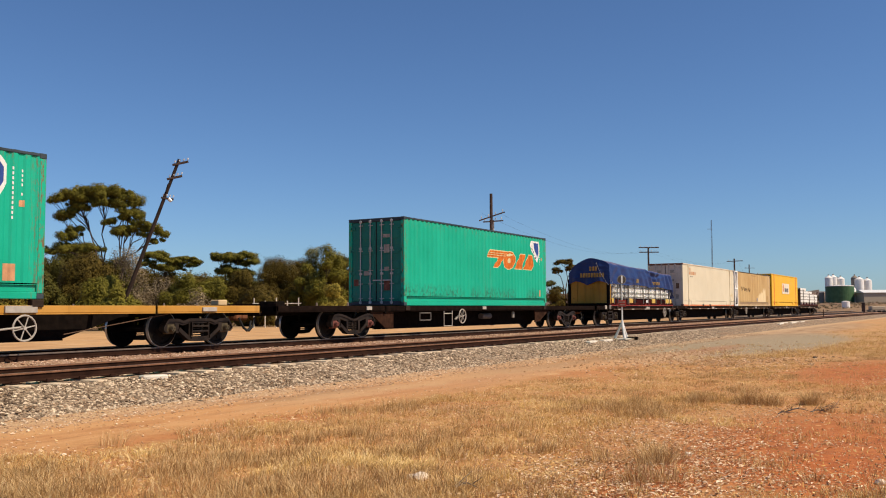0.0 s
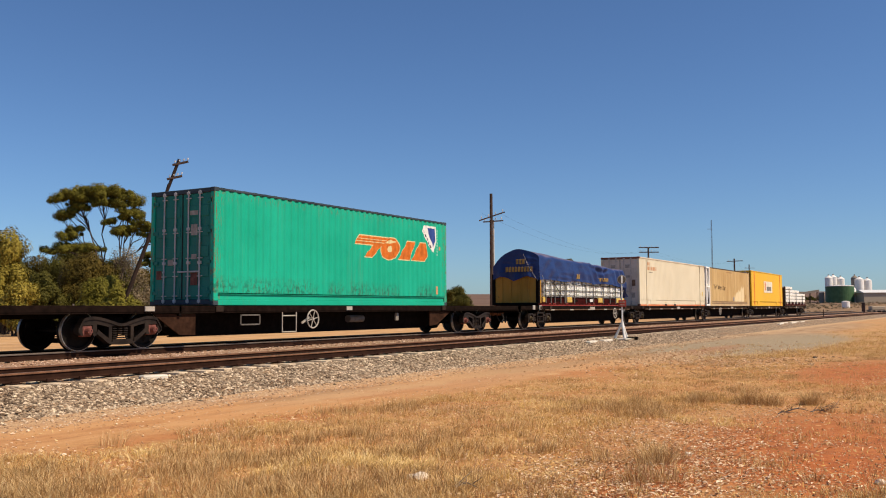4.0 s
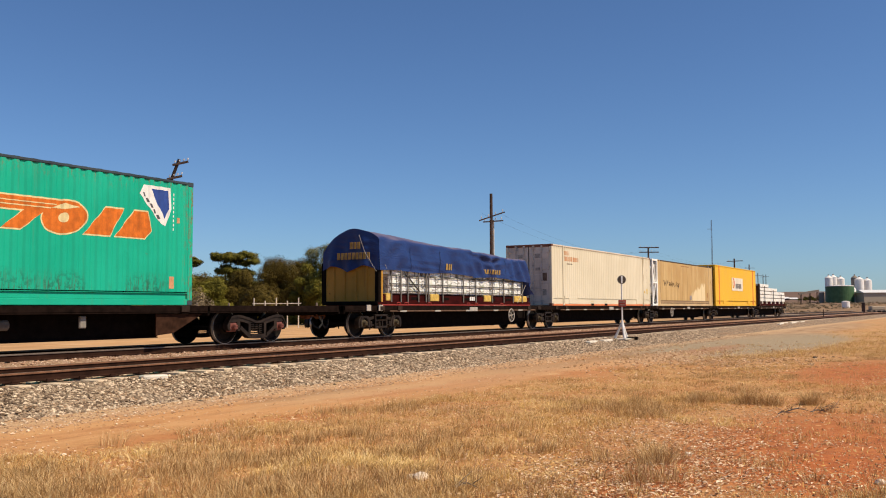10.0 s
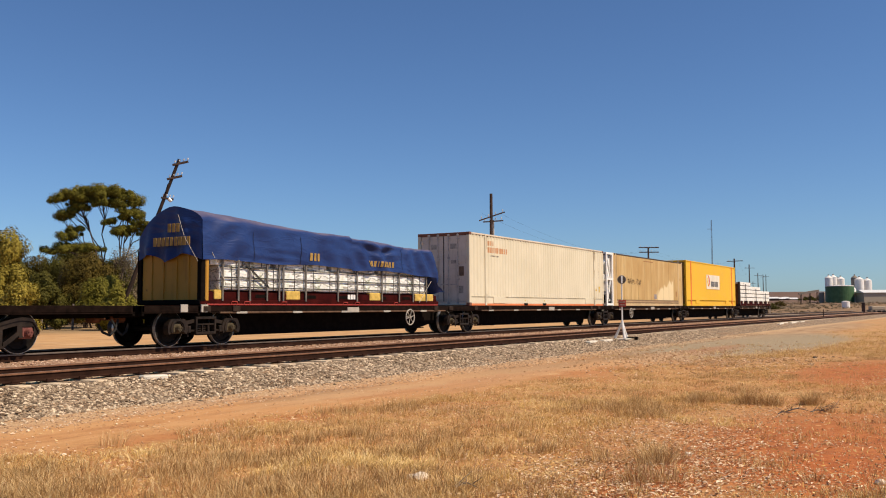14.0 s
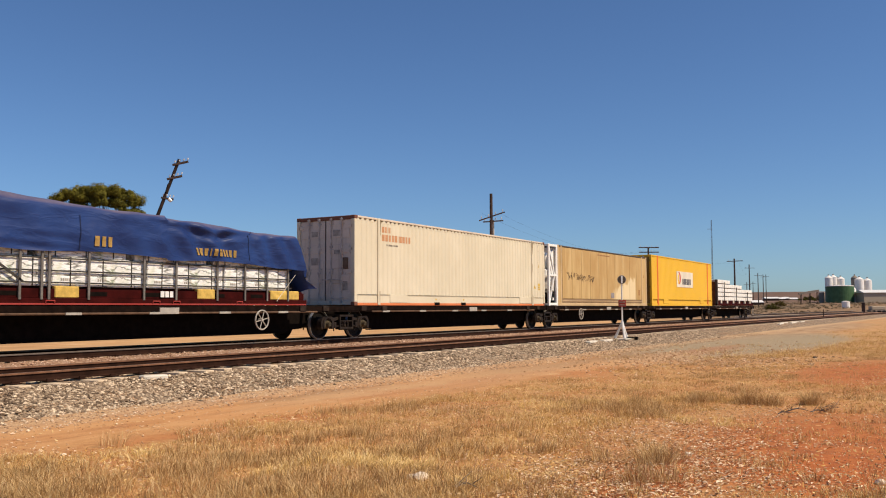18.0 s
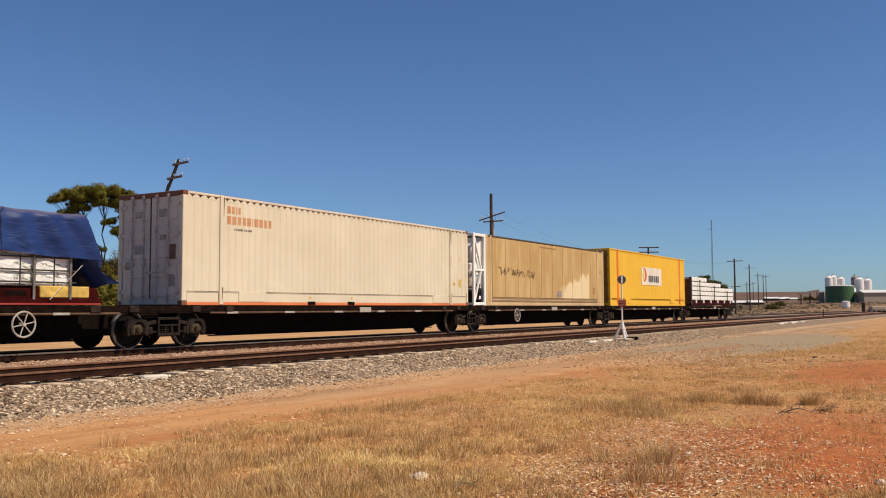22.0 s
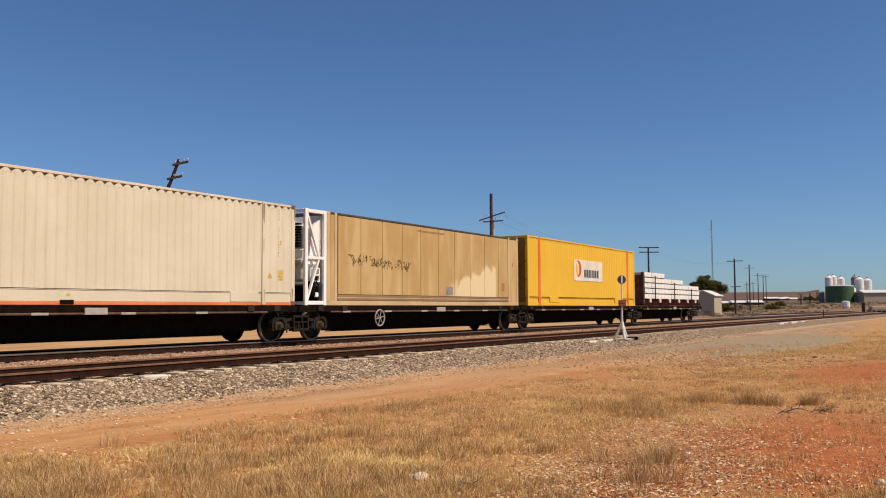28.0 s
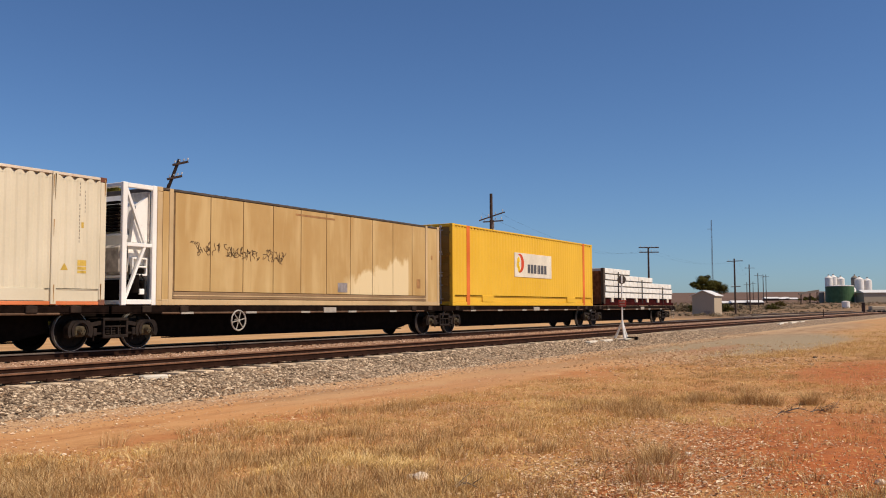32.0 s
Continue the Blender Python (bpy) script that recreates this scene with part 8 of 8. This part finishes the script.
def dead_leaves(count):
    """Curled pale leaves and bark flakes strewn in drifts, thickest by the red patch."""
    g, c, sz = random.Random(123), [], []
    while len(c) < count:
        d = 5.5 + 20 * g.random() ** 1.5
        lat = g.uniform(-0.54, 0.56) * d
        x, y = fx * d + fy * lat, fy * d - fx * lat
        if y > 10.2:
            continue
        thick = 1.2 * math.exp(-(((lat / d - 0.25) / 0.1) ** 2)) * math.exp(-((d - 10.0) / 3.5) ** 2) + 0.8 * math.exp(-(((lat / d - 0.12) / 0.12) ** 2)) * math.exp(-((d - 8.0) / 0.9) ** 2)
        thick += 0.9 * math.exp(-((lat + 0.1) / 0.8) ** 2) * math.exp(-((d - 14.0) / 0.7) ** 2)
        k = 0.07 + thick + 0.5 * noise.noise((x * 0.9, y * 0.9, 61.0))
        if g.random() > k:
            continue
        c.append((x, y, ground_height(x, y) + 0.008 + 0.02 * g.random() ** 2))
        sz.append(g.uniform(0.35, 1.0) ** 1.5)
    c, sz = np.array(c), np.array(sz)[:, None]
    a = nrg.random(count) * 6.283
    tilt = nrg.normal(size=count) * 0.22
    u = np.column_stack([np.cos(a), np.sin(a), np.sin(tilt) * 0.7]) * 0.036 * sz
    v = np.column_stack([-np.sin(a), np.cos(a), nrg.normal(size=count) * 0.2]) * (0.006 + 0.010 * nrg.random((count, 1)))
    mid = c + np.array([0, 0, 0.006])
    q = np.stack([c - u, mid - v, c + u, mid + v], 1).reshape(-1, 3)
    me = bpy.data.meshes.new("dead_leaves")
    me.from_pydata(q.tolist(), [], (np.arange(count)[:, None] * 4 + np.arange(4)).tolist())
    me.materials.append(straw_material("dead_leaf", (0.40, 0.20, 0.09), (0.66, 0.44, 0.26), (0.86, 0.70, 0.50)))
    tagged(new("dead_leaves", me), "pale curled dead leaves and bark flakes on red soil", "leaf litter", kind="stuff")


dead_leaves(15000)


def near_ground():
    while True:
        d = 4.5 + 22 * nrg.random() ** 1.5
        lat = (nrg.random() - 0.5) * 1.1 * d
        x, y = fx * d + fy * lat, fy * d - fx * lat
        if y < 11.5:
            return x, y, ground_height(x, y)


pebbles("pebbles", 7000, near_ground, (0.004, 0.018), stone_material("pebble", (0.40, 0.20, 0.09), (0.60, 0.39, 0.21), (0.78, 0.60, 0.40)), "small pale and rusty pebbles on dirt", "stones")
def chips():
    while True:
        px, py, sx_, sy_ = rnd.choice(((1230, 800, 100, 40), (1230, 850, 110, 28), (800, 722, 50, 8), (1430, 850, 90, 25), (1040, 850, 90, 22), (1350, 735, 60, 14), (1150, 770, 160, 60), (1150, 820, 140, 40), (1060, 770, 90, 30)))
        px, py = rnd.gauss(px, sx_), max(640, rnd.gauss(py, sy_))
        d = 1.55 * 1588.3 / (py - 546)
        lat = (px - 784) / 1588.3 * d
        x, y = fx * d + fy * lat, fy * d - fx * lat
        if d > 4:
            return x, y, ground_height(x, y)


def rubble():
    px, py = rnd.gauss(1250, 120), rnd.gauss(634, 12)
    d = 1.55 * 1588.3 / (max(606, py) - 546)
    lat = (px - 784) / 1588.3 * d
    x, y = fx * d + fy * lat, fy * d - fx * lat
    return x, y, ground_height(x, y)


pebbles("rubble", 3000, rubble, (0.015, 0.05), stone_material("rusty_rubble", (0.34, 0.17, 0.075), (0.50, 0.30, 0.155), (0.68, 0.49, 0.31)), "rusty brown rubble scattered on bare dirt", "stones")
pebbles("quartz_chips", 3000, chips, (0.005, 0.021), stone_material("quartz_chip", (0.35, 0.175, 0.07), (0.55, 0.335, 0.165), (0.72, 0.52, 0.31)), "pale flat quartz and bark chips on red soil", "stones")
for px, py, w in ((1437, 634, 0.17), (1470, 633, 0.1)):
    d = 1.55 * 1588.3 / (py - 545)
    lat = (px - 784) / 1588.3 * d
    x, y = fx * d + fy * lat, fy * d - fx * lat
    st = thing("dark_stone", (x, y, ground_height(x, y)), "dark brown stone on bare red ground", "stone", "dark stones")
    sh = Shape()
    bm = bmesh.new()
    bmesh.ops.create_icosphere(bm, subdivisions=2, radius=1.0)
    for v in bm.verts:
        v.co *= 1 + 0.4 * noise.noise(v.co * 1.3 + Vector((px, 0, 0)))
    sh.v = [(v.co.x * w * 0.5, v.co.y * w * 0.4, v.co.z * w * 0.2 + w * 0.1) for v in bm.verts]
    sh.f = [tuple(v.index for v in f.verts) for f in bm.faces]
    bm.free()
    part("lump", sh, M_POLE, st)
g = random.Random(31)
for px, py, L in ((1405, 728, 0.28), (1440, 731, 0.22), (1460, 724, 0.26), (1380, 733, 0.16), (820, 858, 0.25)):
    d = 1.55 * 1588.3 / (py - 545)
    lat = (px - 784) / 1588.3 * d
    x, y = fx * d + fy * lat, fy * d - fx * lat
    st = thing("fallen_branch", (x, y, ground_height(x, y)), "bleached fallen branch with bare twigs", "branch", "fallen branches")
    sh = Shape()
    sh.tube([(-L / 2, 0, 0.02), (0, 0.06, 0.05), (L / 2, -0.03, 0.03)], [0.009, 0.007, 0.004], 6)
    for _ in range(5):
        a, b = g.uniform(-0.4, 0.4) * L, g.uniform(-0.25, 0.25)
        sh.tube([(a, 0.04, 0.04), (a + g.uniform(-0.1, 0.2), b, g.uniform(0.04, 0.14))], [0.005, 0.002], 5)
    part("stick", sh, M_POLE_GREY, st)
    st.rotation_euler = (0, 0, TURN + g.uniform(-0.4, 0.4))
M_CHALK = plain("chalky_quartz", (0.80, 0.69, 0.54), rough=0.9, var=0.15)
for px, py, w in ((742, 838, 0.17), (726, 836, 0.1), (1545, 853, 0.11), (120, 797, 0.06), (1210, 800, 0.09), (1186, 806, 0.06)):
    d = 1.55 * 1588.3 / (py + 4 - 546)
    lat = (px - 784) / 1588.3 * d
    x, y = fx * d + fy * lat, fy * d - fx * lat
    st = thing("white_stone", (x, y, ground_height(x, y)), "chalky white lump of quartz on dry soil", "stone", "white stones")
    sh = Shape()
    bm = bmesh.new()
    bmesh.ops.create_icosphere(bm, subdivisions=2, radius=1.0)
    for v in bm.verts:
        v.co *= 1 + 0.35 * noise.noise(v.co * 1.6 + Vector((px, 0, 0)))
    sh.v = [(v.co.x * w * 0.55, v.co.y * w * 0.4, v.co.z * w * 0.3 + w * 0.12) for v in bm.verts]
    sh.f = [tuple(v.index for v in f.verts) for f in bm.faces]
    bm.free()
    part("lump", sh, M_CHALK, st)


# ---- what moves ----
def motions():
    times = [0.5 * k for k in range(65)]
    for ob in MOVERS:
        m = ob.matrix_basis.copy()
        walk(ob, [(t, Matrix.Translation((run(t), 0, 0)) @ m) for t in times])
    fine = [0.2 * k for k in range(161)]
    turns = [(t, math.degrees(run(t) / WHEEL_R)) for t in fine]
    for ob, dx in TURNERS:
        walk(ob, [(t, pose(dx, 0, 0, 0, a, 0)) for t, a in turns])


motions()
